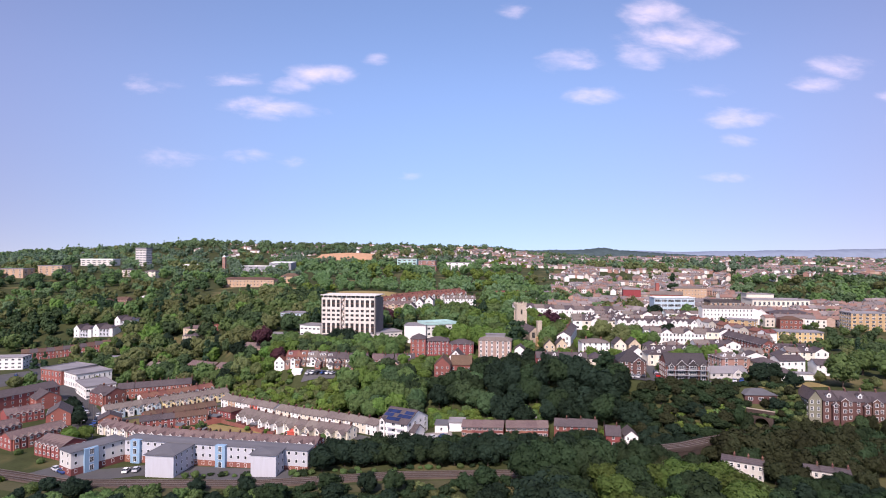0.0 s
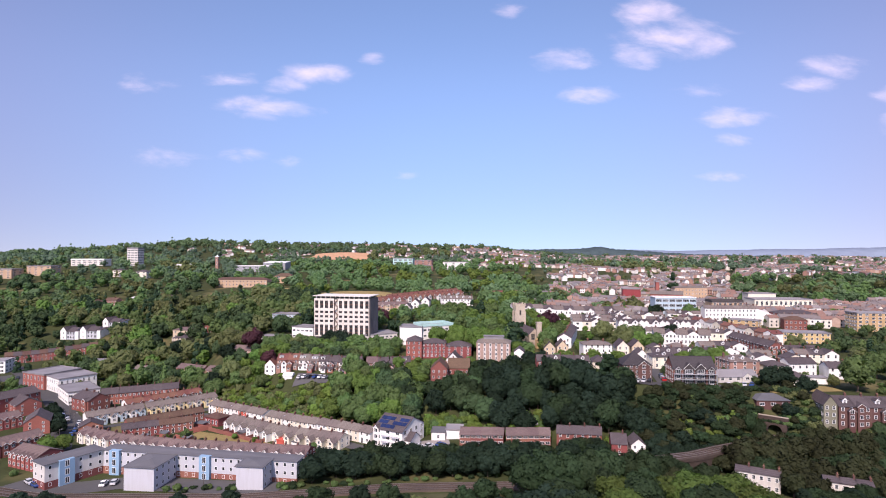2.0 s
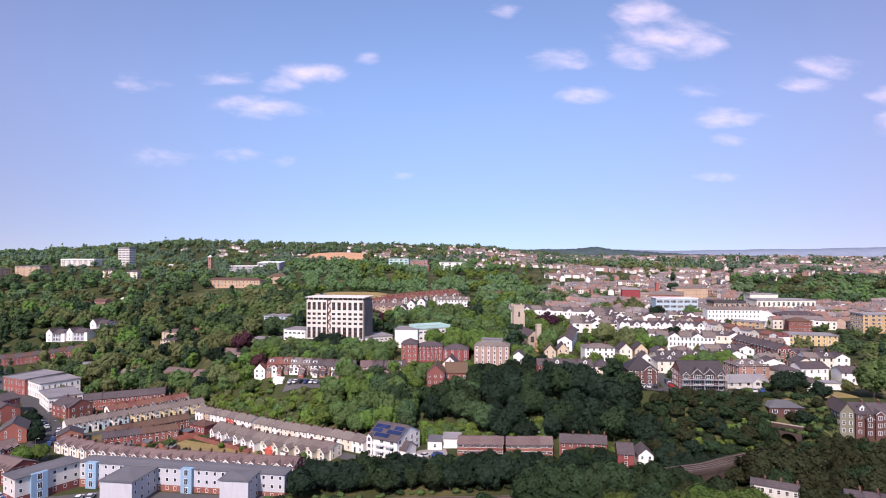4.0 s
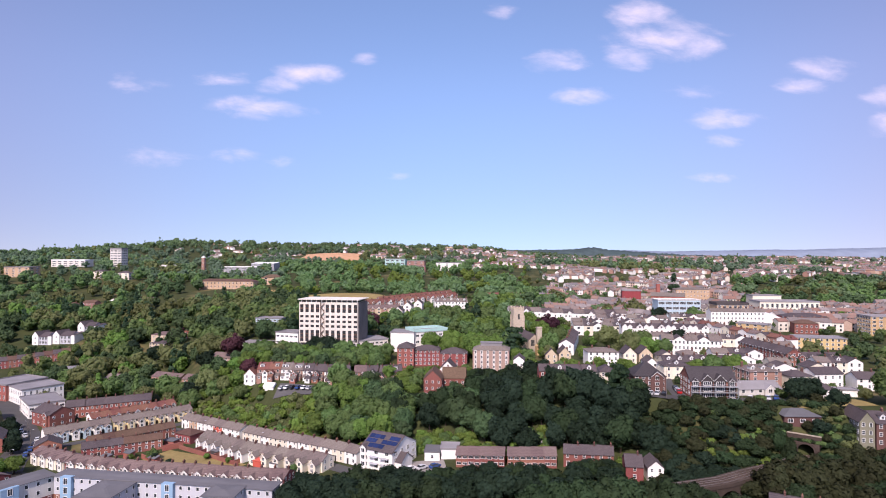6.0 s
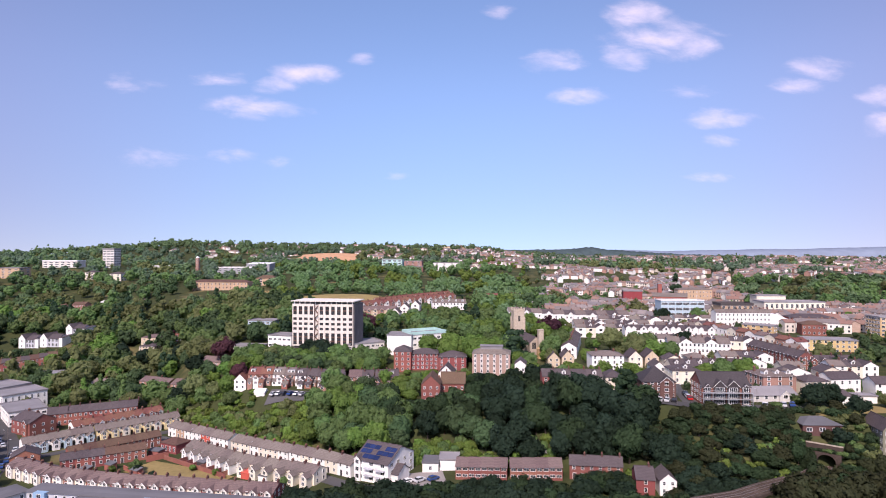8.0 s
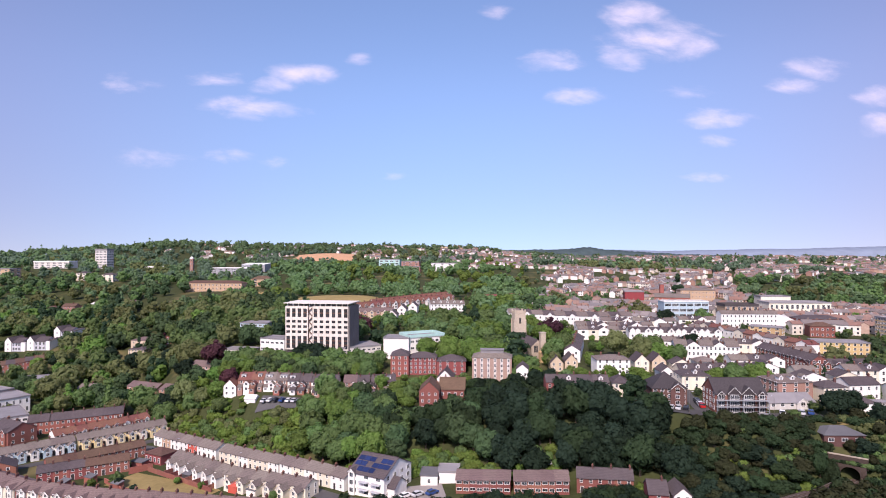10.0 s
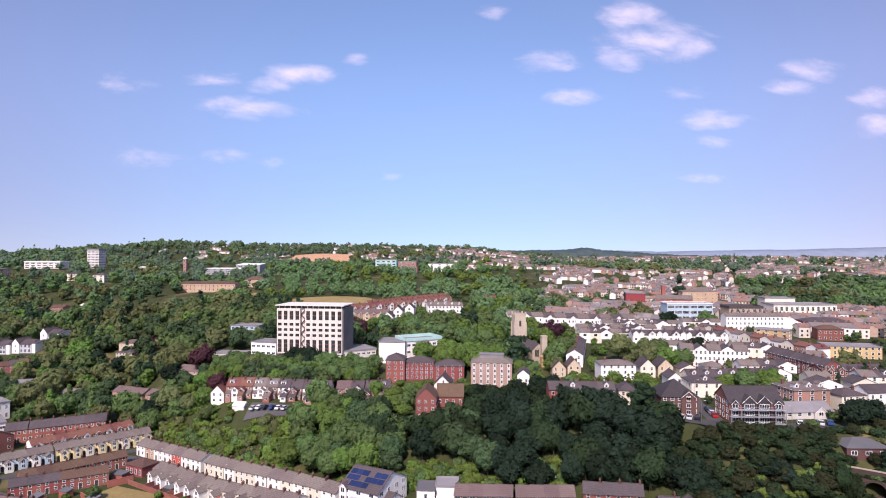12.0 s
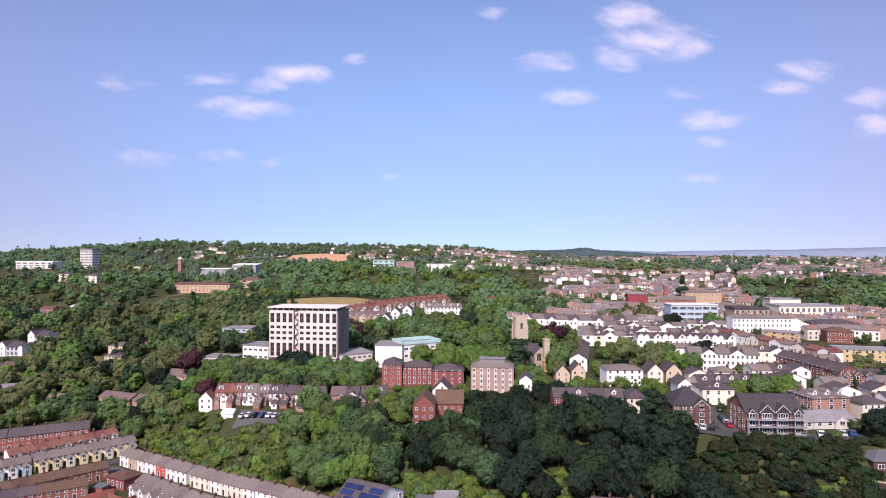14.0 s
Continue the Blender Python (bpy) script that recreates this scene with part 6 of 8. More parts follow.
def church():
    root = tagged(new("church"), "grey stone parish church with a square west tower", "church")
    cx, cy = 55.0, 397
    root.matrix_world = pose(cx, cy, gz(cx, cy) - 0.3, 0, 0, 7)
    PLOTS.append((cx, cy - 18, 0, 16, 56))
    tower = bmesh.new()
    box(tower, -3.2, 3.2, -3.2, 3.2, -3, 19.5)
    for s in (-1, 1):
        for q in (-1, 1):
            box(tower, s * 3.2 - 0.4, s * 3.2 + 0.4, q * 3.2 - 0.4, q * 3.2 + 0.4, -3, 16)
            box(tower, s * 3.0 - 0.4, s * 3.0 + 0.4, q * 3.0 - 0.4, q * 3.0 + 0.4, 19.5, 21.6)
    for i in range(5):
        x = -2.2 + 1.1 * i
        for y in (-3.1, 3.1):
            box(tower, x - 0.35, x + 0.35, y - 0.15, y + 0.15, 19.5, 20.6)
            box(tower, y - 0.15, y + 0.15, x - 0.35, x + 0.35, 19.5, 20.6)
    body = part("tower", finish("tower", tower, stone), root)
    for side in "flr":
        for z, h in ((5, 2.4), (13.5, 3.4)):
            part("window", window_mesh(1.3, h, "split", stone), body, side_pose(side, 6.4, 6.4, 0, z))
    nave = bmesh.new()
    y0, y1 = -36, -3.2
    ring = [(3.6, -3), (-3.6, -3), (-3.6, 5.2), (0, 8.6), (3.6, 5.2)]
    solid(nave, [(a, y0, b) for a, b in ring], [(a, y1 - 0.01, b) for a, b in ring])
    bmesh.ops.recalc_face_normals(nave, faces=nave.faces)
    nv = part("nave", finish("nave", nave, stone), root)
    rf = bmesh.new()
    for s in (-1, 1):
        r = [(s * 4.0, 4.86), (0, 8.63), (0, 8.85), (s * 4.0, 5.1)]
        solid(rf, [(a, y0 + 0.3, b) for a, b in r], [(a, y1 - 0.02, b) for a, b in r])
    bmesh.ops.recalc_face_normals(rf, faces=rf.faces)
    part("roof", finish("roof", rf, slate), root)
    for i in range(6):
        part("window", window_mesh(1.2, 3.6, "split", stone), nv, pose(-3.6, y0 + 4 + i * 5, 2.4, 0, 0, -90))
    part("window", window_mesh(2.2, 3.6, "split", stone), nv, pose(-1.2, y0, 2.2))
    ea = bmesh.new()
    box(ea, 0.6, 3.4, y0 - 2.5, y0 - 0.01, -3, 12.5)
    box(ea, 0.4, 3.6, y0 - 2.7, y0 + 0.2, 12.5, 13)
    part("bell_turret", finish("bell_turret", ea, stone), root, label="pale stone bell turret")
    pc = bmesh.new()
    ring = [(4.6, -3), (-0.6, -3), (-0.6, 3), (2, 5), (4.6, 3)]
    solid(pc, [(a, y0 - 6, b) for a, b in ring], [(a, y0 - 2.51, b) for a, b in ring])
    bmesh.ops.recalc_face_normals(pc, faces=pc.faces)
    part("porch", finish("porch", pc, tan_brick), root, label="warm buff stone porch")


church()

# smaller stucco houses that fill the gardens between the terraces
STUCCO = "small stucco house with a slate roof among gardens"
for k, (a, b) in enumerate((((112, 318), (120.5, 317)), ((124, 320), (133, 319)), ((143, 304), (152, 303)), ((156, 298), (165, 297)), ((148, 283), (158, 282)), ((180, 332), (190, 331)), ((165, 286), (174, 285)), ((186, 345), (196, 344)), ((112, 362), (121, 361)), ((150, 362), (160, 360)))):
    fronted("house", ("white " if k % 3 else "cream ") + STUCCO, "house", a, b, 8, 4.6 + 0.4 * (k % 3), roof="hip" if k % 4 == 1 else "gable" if k % 2 else "cross", rh=2.0, wall=white_render if k % 3 else cream_render, top=pale_slate if k % 2 else slate, storeys=2, bays=2, faces="f", win=(1.0, 1.4), chimneys=((2.2, 0),), group="stucco houses in gardens")

# houses half hidden on the wooded slope west of the tower
HILL = dict(storeys=2, win=(1.1, 1.3), faces="f", chimneys=((2, 0),))
for a, b, depth, h, roof, wall, top, lab in (
        ((-342, 622), (-329, 620), 9, 5.5, "gable", pink_brick, brown_tile, "pink-brick house with a brown roof among trees"),
        ((-322, 632), (-311, 630), 9, 5.5, "cross", white_render, brown_slate, "white house with a brown roof among trees"),
        ((-352, 612), (-341, 611), 9, 5.5, "hip", orange_brick, brown_tile, "tan-brick house with a hipped roof among trees"),
        ((-287, 628), (-275, 626), 9, 5.5, "gable", pink_brick, brown_slate, "pink-brick villa among trees on the slope"),
        ((-214, 492), (-195, 488), 12, 6, "hip", buff_stone, brown_slate, "buff stone villa with a low brown roof"),
        ((-182, 476), (-170, 474), 10, 6, "cross", brown_brick, slate, "dark-gabled brick villa among trees"),
        ((-144, 452), (-135, 450), 8, 7, "cross", cream_render, slate, "pale gabled villa with tall chimneys"),
        ((-168, 394), (-148, 385), 9, 5.5, "gable", pink_brick, brown_slate, "low pink-brick flats with a brown roof"),
        ((-144, 380), (-126, 372), 9, 4.5, "gable", pink_brick, brown_slate, "low pink-brick flats with a brown roof"),
        ((-124, 371), (-108, 365), 9, 4.5, "gable", tan_pink, brown_slate, "low pale brick flats with a brown roof"),
        ((-198, 398), (-188, 394), 8, 4, "gable", white_render, pale_slate, "pale gabled workshop behind the terraces")):
    fronted("house", lab, "house", a, b, depth, h, roof=roof, rh=2.2, wall=wall, top=top, bays=4 if depth > 8 else 3, **HILL)
fronted("college_wing", "pale blue-white flat-roofed college block", "college", (-116, 430), (-98, 426), 12, 8, roof="flat", rh=0.4, wall=blue_render, top=flat_grey, storeys=3, bays=6, faces="f", win=(1.8, 1.2), style="split")
fronted("pavilion", "low grey flat-roofed building among trees", "college", (-112, 388), (-95, 385), 9, 3.2, roof="flat", rh=0.3, wall=concrete, top=flat_grey, storeys=1, bays=4, faces="f", win=(1.8, 1.2))

# ---------------------------------------------------------------- hills: university and far landmarks
fronted("hall_of_residence", "long orange-brick hall with a tiled roof", "hall", (-260, 703), (-196, 694), 14, 11.4, z=gz(-228, 698) - 2.6, roof="hip", rh=2.8, wall=orange_brick, top=brown_tile, storeys=3, bays=15, faces="fl", side_bays=3, win=(1.4, 1.9), group="brick halls")
fronted("hall_of_residence", "orange-brick hall with a hipped tiled roof", "hall", (-206, 760), (-182, 757), 14, 8.5, roof="hip", rh=4, wall=orange_brick, top=brown_tile, storeys=3, bays=8, faces="fl", win=(1.4, 2.0), group="brick halls")
fronted("university_tower", "pale slab tower on a brick base", "tower block", (-489, 946), (-471, 944), 16, 30.5, roof="flat", rh=2.5, wall=pale_clad, top=flat_grey, storeys=8, bays=10, faces="fr", win=(1.8, 1.9), style="split", z=57)
fronted("university_building", "long white flat-roofed university building", "university", (-552, 905), (-500, 900), 18, 9, roof="flat", rh=1.5, trim=white_paint, wall=concrete, top=flat_grey, storeys=3, bays=18, faces="f", win=(2.0, 1.6), style="split")
fronted("university_building", "white university block half hidden by trees", "university", (-416, 940), (-384, 936), 16, 10, roof="flat", rh=1.0, trim=white_paint, wall=concrete, top=flat_grey, storeys=3, bays=14, faces="f", win=(1.8, 1.6), style="split")
fronted("university_building", "buff brick university blocks stepping up the hill", "university", (-600, 800), (-560, 792), 18, 12, roof="flat", rh=0.8, wall=orange_brick, top=flat_grey, storeys=4, bays=14, faces="fr", win=(1.4, 1.6))
fronted("university_building", "buff brick university block with flat roof", "university", (-556, 815), (-520, 810), 18, 13, roof="flat", rh=0.8, wall=orange_brick, top=flat_grey, storeys=4, bays=12, faces="fr", win=(1.4, 1.6))
fronted("university_building", "low dark-roofed university building with white bands", "university", (-322, 955), (-262, 950), 24, 9, roof="flat", rh=1.0, trim=white_paint, wall=rail_grey, top=flat_dark, storeys=3, bays=20, faces="f", win=(2.2, 1.4), style="split")
fronted("university_building", "white-roofed university forum building", "university", (-290, 1000), (-252, 995), 24, 12, roof="mono", rh=2.0, wall=rail_grey, top=white_paint, storeys=3, bays=10, faces="f", win=(2.2, 1.4), style="split")
fronted("clock_tower", "slim brick clock tower among the trees", "tower", (-342, 925), (-337.6, 924.5), 4.4, 25, roof="hip", rh=3, wall=pink_brick, top=white_paint, storeys=5, bays=1, faces="fr", win=(1.4, 2.4))
for a, b, h, m in (((-432, 800), (-418, 797), 9, cream_render), ((-396, 790), (-381, 788), 9, cream_render), ((-205, 470), (-193, 467), 6.5, buff_stone)):
    fronted("villa", "pale stone villa half hidden by trees", "house", a, b, 12, h, roof="hip", rh=2.5, wall=m, top=slate, storeys=3, bays=5, faces="fr", win=(1.2, 1.6), group="villas in the trees")
fronted("school", "pale green clad school block", "school", (-78, 1075), (-42, 1070), 20, 18, roof="flat", rh=1.0, wall=green_roof, top=flat_grey, storeys=4, bays=12, faces="f", win=(2.0, 2.4), style="split")
fronted("apartment_block", "brown-brick flats on the hillside", "flats", (-38, 1050), (-8, 1046), 16, 16, roof="flat", rh=0.8, wall=pink_brick, top=flat_grey, storeys=5, bays=10, faces="f", win=(1.5, 1.6))
fronted("apartment_block", "lower brown-brick flats on the hillside", "flats", (-40, 1018), (-6, 1015), 14, 9, roof="flat", rh=0.8, wall=pink_brick, top=flat_grey, storeys=3, bays=12, faces="f", win=(1.5, 1.6))
fronted("apartment_block", "white and brown flats on the hillside", "flats", (12, 1040), (62, 1036), 14, 13, roof="flat", rh=0.8, wall=white_render, top=flat_grey, storeys=4, bays=14, faces="f", win=(1.5, 1.6))
REDS = [("white gabled terraced house with a red tiled roof", dict(wall=white_render, top=red_tile)), ("brick terraced house with a red tiled roof", dict(wall=pink_brick, top=red_tile))]
row("terraced_house", "house", "red-roofed terrace beyond the tower", (-52, 503), (27, 575), 8, 4.4, 18, REDS, faces="f", bays=1, storeys=2, win=(1.6, 1.4), rh=3.0, gables=((0.4, 3.0, 0.9, 0.7),), chimneys=((2.2, 0),))
row("terraced_house", "house", "red-roofed terrace beyond the tower", (-40, 528), (24, 596), 8, 4.4, 12, REDS, faces="f", bays=1, storeys=2, win=(1.6, 1.4), rh=3.0, gables=((0.4, 3.0, 0.9, 0.7),), chimneys=((2.2, 0),))
row("terraced_house", "house", "lower brick terrace beyond the tower", (-55, 481), (-22, 483), 8, 4.6, 7, [("pink-brick terraced house with a brown slate roof", dict(wall=pink_brick, top=brown_slate)), ("buff terraced house with a brown slate roof", dict(wall=buff_stone, top=brown_slate))], faces="f", bays=1, storeys=2, win=(1.6, 1.4), rh=2.4, gables=((0.6, 2.4, 0.2),), chimneys=((2.0, 0),))
row("terraced_house", "house", "grey terrace above the gardens", (5, 512), (32, 516), 8, 5.6, 5, [("white terraced house with a grey slate roof", dict(wall=white_render, top=pale_slate, dormers=1))], faces="f", bays=2, storeys=2, win=(1.1, 1.5), rh=2.6, chimneys=((2.4, 0),))
row("terraced_house", "house", "red-roofed houses on the slope", (52, 575), (92, 610), 8, 5.0, 7, REDS, faces="f", bays=1, storeys=2, win=(1.6, 1.4), rh=2.8, gables=((0.4, 3.0, 0.6, 0.6),))
for x, y in ((-20, 492), (-12, 505), (-26, 470)):
    fronted("house", "white gabled house among garden trees", "house", (x, y), (x + 6.5, y - 1), 9, 4.8, roof="cross", rh=3.0, wall=white_render, top=slate, storeys=2, bays=1, faces="f", win=(1.6, 1.4), group="white houses in gardens")
row("town_house", "house", "white terrace beyond the church", (60, 470), (150, 474), 10, 8, 11, [("white stucco house with a grey roof", dict(wall=white_render, top=pale_slate)), ("white gabled house with a grey roof", dict(wall=white_render, top=slate, gables=((0.5, 3, 0.5),)))], faces="f", bays=2, storeys=2, win=(1.1, 1.6), rh=2.6, chimneys=((2.6, 0),))

# ---------------------------------------------------------------- railway, viaduct and tunnel mouth
def railway(pts, level, name_label, half=3.4):
    """Two tracks on a ballast bed along pts."""
    line = [Vector(p) for p in pts]
    samples = []
    for a, b in zip(line, line[1:]):
        n = max(1, int((b - a).length / 2.5))
        samples += [a.lerp(b, i / n) for i in range(n)]
    samples.append(line[-1])
    root = tagged(new("railway_track"), name_label, "railway", kind="structure")
    bed, rails, ties = bmesh.new(), bmesh.new(), bmesh.new()

    def sweep(bm, off, half, z0, z1):
        last = None
        for i, p in enumerate(samples):
            d = (samples[min(i + 1, len(samples) - 1)] - samples[max(i - 1, 0)]).normalized()
            s = Vector((-d.y, d.x))
            g = gz(p.x, p.y) if level is None else level
            ring = [bm.verts.new((p.x + s.x * (off + k), p.y + s.y * (off + k), g + z)) for k, z in ((-half, z0), (half, z0), (half * 0.9, z1), (-half * 0.9, z1))]
            if last:
                for a in range(4):
                    bm.faces.new((last[a], ring[a], ring[(a + 1) % 4], last[(a + 1) % 4]))
            last = ring
    sweep(bed, 0, half, -1.2, 0.45)
    for off in (0.72 - half * 0.5, -0.72 - half * 0.5, half * 0.5 - 0.72, half * 0.5 + 0.72):
        sweep(rails, off, 0.06, 0.60, 0.75)
    for i, p in enumerate(samples):
        d = (samples[min(i + 1, len(samples) - 1)] - samples[max(i - 1, 0)]).normalized()
        g = (gz(p.x, p.y) if level is None else level) + 0.5
        for q in range(3):
            c = p + d * (q * 0.83)
            for off in (-half * 0.5, half * 0.5):
                m = Matrix.Translation((c.x - d.y * off, c.y + d.x * off, g)) @ Matrix.Rotation(math.atan2(d.y, d.x), 4, "Z") @ Matrix.Diagonal((0.25, 2.3, 0.2, 1))
                bmesh.ops.create_cube(ties, size=1, matrix=m)
    for bm in (bed, rails):
        bmesh.ops.recalc_face_normals(bm, faces=bm.faces)
    tagged(part("ballast", finish("ballast", bed, ballast), root), kind="stuff")
    tagged(part("rail", finish("rail", rails, steel), root), kind="stuff")
    tagged(part("sleepers", finish("sleepers", ties, ballast), root), kind="stuff")
    return root


railway([(-260, 244), (-155, 208), (-127, 199), (-61, 196), (-14, 198.5), (24, 196), (60, 187)], None, "double railway track on a brown ballast bed")
railway([(40, 190), (70, 197.5), (85, 202), (95.5, 207.5), (110, 214), (123, 222.5)], 14.4, "railway track on a viaduct leading to the tunnel", 2.5)


def viaduct():
    root = tagged(new("viaduct"), "old stone railway viaduct with round arches", "viaduct", kind="structure")
    pts = [Vector((46, 191.5)), Vector((58, 194.5)), Vector((70, 197.5)), Vector((85, 202)), Vector((95.5, 207.5)), Vector((106, 212.2))]
    total = [0]
    for a, b in zip(pts, pts[1:]):
        total.append(total[-1] + (b - a).length)

    def at(s):
        for i in range(len(pts) - 1):
            if s <= total[i + 1] or i == len(pts) - 2:
                f = (s - total[i]) / (total[i + 1] - total[i])
                d = (pts[i + 1] - pts[i]).normalized()
                return pts[i].lerp(pts[i + 1], f), d
    deck, span = 13.9, 9.0
    bm = bmesh.new()
    n = int(total[-1] / span)
    for k in range(n):
        prev = None
        for j in range(15):
            s = k * span + span * j / 14
            p, d = at(s)
            u = (j / 14 - 0.5) * span
            r = span / 2 - 0.9
            low = 4.0 if abs(u) >= r else deck - 1.2 - r + math.sqrt(max(0, r * r - u * u))
            side = Vector((-d.y, d.x))
            ring = [bm.verts.new((p.x + side.x * o, p.y + side.y * o, z)) for o, z in ((-2.8, low), (2.8, low), (2.8, deck), (-2.8, deck))]
            if prev:
                for a in range(4):
                    bm.faces.new((prev[a], ring[a], ring[(a + 1) % 4], prev[(a + 1) % 4]))
            prev = ring
    bmesh.ops.recalc_face_normals(bm, faces=bm.faces)
    part("arches", finish("arches", bm, red_stone), root)
    for o in (-2.8, 2.8):
        bm = bmesh.new()
        prev = None
        for j in range(40):
            p, d = at(total[-1] * j / 39)
            side = Vector((-d.y, d.x))
            ring = [bm.verts.new((p.x + side.x * (o + q), p.y + side.y * (o + q), z)) for q, z in ((-0.25, deck), (0.25, deck), (0.25, deck + 1.0), (-0.25, deck + 1.0))]
            if prev:
                for a in range(4):
                    bm.faces.new((prev[a], ring[a], ring[(a + 1) % 4], prev[(a + 1) % 4]))
            prev = ring
        bmesh.ops.recalc_face_normals(bm, faces=bm.faces)
        part("parapet", finish("parapet", bm, red_stone), root)


viaduct()


PORTAL = pose(122, 221, 14.2, 0, 0, -41)


def tunnel_portal():
    root = tagged(new("tunnel_portal"), "dark brick tunnel mouth with a round arch", "tunnel", kind="structure")
    root.matrix_world = PORTAL
    bm = bmesh.new()
    r, n = 2.4, 14
    inner = [(-r, 0)] + [(-r * math.cos(math.pi * i / n), 2.6 + r * 0.9 * math.sin(math.pi * i / n)) for i in range(n + 1)] + [(r, 0)]
    outer = [(-3.8, 0)] + [(-3.8 + 7.6 * i / n, 5.2) for i in range(n + 1)] + [(3.8, 0)]
    vi = [[bm.verts.new((x, y, z)) for x, z in inner] for y in (0, 9)]
    vo = [[bm.verts.new((x, y, z)) for x, z in outer] for y in (0, 1.6)]
    for i in range(len(inner) - 1):
        bm.faces.new((vi[0][i], vi[0][i + 1], vo[0][i + 1], vo[0][i]))
        bm.faces.new((vi[0][i], vi[1][i], vi[1][i + 1], vi[0][i + 1]))
        bm.faces.new((vo[0][i], vo[0][i + 1], vo[1][i + 1], vo[1][i]))
    bm.faces.new([v for v in vi[1]])
    bmesh.ops.recalc_face_normals(bm, faces=bm.faces)
    part("portal_wall", finish("portal_wall", bm, red_stone), root)
    bm = bmesh.new()
    for i in range(n):
        a0, a1 = math.pi * i / n, math.pi * (i + 1) / n
        ring = [(-math.cos(a0) * q, 2.6 + 0.9 * math.sin(a0) * q) for q in (r, r + 0.7)] + [(-math.cos(a1) * q, 2.6 + 0.9 * math.sin(a1) * q) for q in (r + 0.7, r)]
        solid(bm, [(x, -0.2, z) for x, z in ring], [(x, -0.004, z) for x, z in ring])
    bmesh.ops.recalc_face_normals(bm, faces=bm.faces)
    part("arch_ring", finish("arch_ring", bm, red_stone), root)


tunnel_portal()

# ---------------------------------------------------------------- parked cars
TYRE = material("tyre", (0.02, 0.02, 0.02), 0.9)
CAR_PAINTS = [material("car_" + n, c, 0.25, spread=0.03, blotch=0.02, spec=0.6) for n, c in (("silver", (0.55, 0.56, 0.58)), ("black", (0.02, 0.02, 0.025)), ("white", (0.80, 0.80, 0.80)), ("red", (0.40, 0.02, 0.02)), ("blue", (0.03, 0.07, 0.22)))]
CAR_NAMES = ["silver", "black", "white", "red", "blue"]
CARS = []
for paint, cname in zip(CAR_PAINTS, CAR_NAMES):
    root = tagged(new("car"), cname + " hatchback parked on asphalt", "car", "parked cars")
    root.matrix_world = pose(0, -850, gz(0, -850))
    bm = bmesh.new()
    prof = [(-2.1, 0.3), (2.1, 0.3), (2.15, 0.7), (1.9, 0.88), (1.1, 0.95), (-1.7, 0.98), (-2.1, 0.85)]
    solid(bm, [(x, -0.85, z) for x, z in prof], [(x, 0.85, z) for x, z in prof])
    bmesh.ops.recalc_face_normals(bm, faces=bm.faces)
    part("body", finish("body", bm, paint), root)
    bm = bmesh.new()
    prof = [(-1.75, 0.98), (1.05, 0.953), (0.4, 1.42), (-1.3, 1.45)]
    solid(bm, [(x, -0.74, z) for x, z in prof], [(x, 0.74, z) for x, z in prof])
    bmesh.ops.recalc_face_normals(bm, faces=bm.faces)
    part("cabin", finish("cabin", bm, glass), root, label="dark glazed cabin")
    bm = bmesh.new()
    box(bm, -1.28, 0.38, -0.70, 0.70, 1.451, 1.49)
    part("roof", finish("roof", bm, paint), root)
    for sx in (-1.3, 1.3):
        for sy in (-0.82, 0.82):
            bm = bmesh.new()
            bmesh.ops.create_cone(bm, cap_ends=True, segments=10, radius1=0.32, radius2=0.32, depth=0.2, matrix=pose(sx, sy, 0.32, 90))
            part("wheel", cached(("wheel", sx, sy), lambda: finish("wheel", bm, TYRE)), root)
    CARS.append(root)
CAR_SPOTS = []


def cars_along(a, b, n, turn, seed):
    rng = random.Random(seed)
    for i in range(n):
        f = (i + 0.5) / n
        x, y = a[0] + (b[0] - a[0]) * f + rng.uniform(-0.2, 0.2), a[1] + (b[1] - a[1]) * f
        ang = math.degrees(math.atan2(b[1] - a[1], b[0] - a[0])) + turn
        CAR_SPOTS.append((rng.choice((0, 0, 1, 1, 2, 2, 3, 4)), x, y, ang))


cars_along((-152, 256), (-166, 289), 5, 0, 1)
cars_along((-171, 288), (-196, 316), 4, 0, 2)
cars_along((-112, 297.6), (-54, 258.4), 6, 0, 3)
cars_along((-138, 212), (-131, 207), 2, 0, 4)
cars_along((-112, 208.5), (-106, 210.5), 2, 80, 5)
cars_along((-71, 314), (-52, 311), 7, 80, 6)
cars_along((79, 255.4), (90, 253.4), 5, 70, 7)
cars_along((95.6, 255), (98, 266), 4, 0, 8)
cars_along((116, 245.6), (129, 246), 4, 60, 9)
cars_along((-298, 372), (-262, 392), 4, 90, 10)
cars_along((-290, 358), (-256, 378), 4, 90, 11)
cars_along((-8, 236), (4, 238), 3, 30, 12)
for k, (c, x, y, ang) in enumerate(CAR_SPOTS):
    copy_thing(CARS[c], pose(x, y, gz(x, y) + 0.22, 0, 0, ang))
for root in CARS:   # the masters stand in a yard behind the camera's hill
    root.matrix_world = pose(-20 + 6 * CARS.index(root), 120, gz(-20 + 6 * CARS.index(root), 120), 0, 0, 90)
strip("pavement", asphalt, "asphalt public car park", "car park", [(-292, 350), (-262, 388)], 44, lift=0.2)

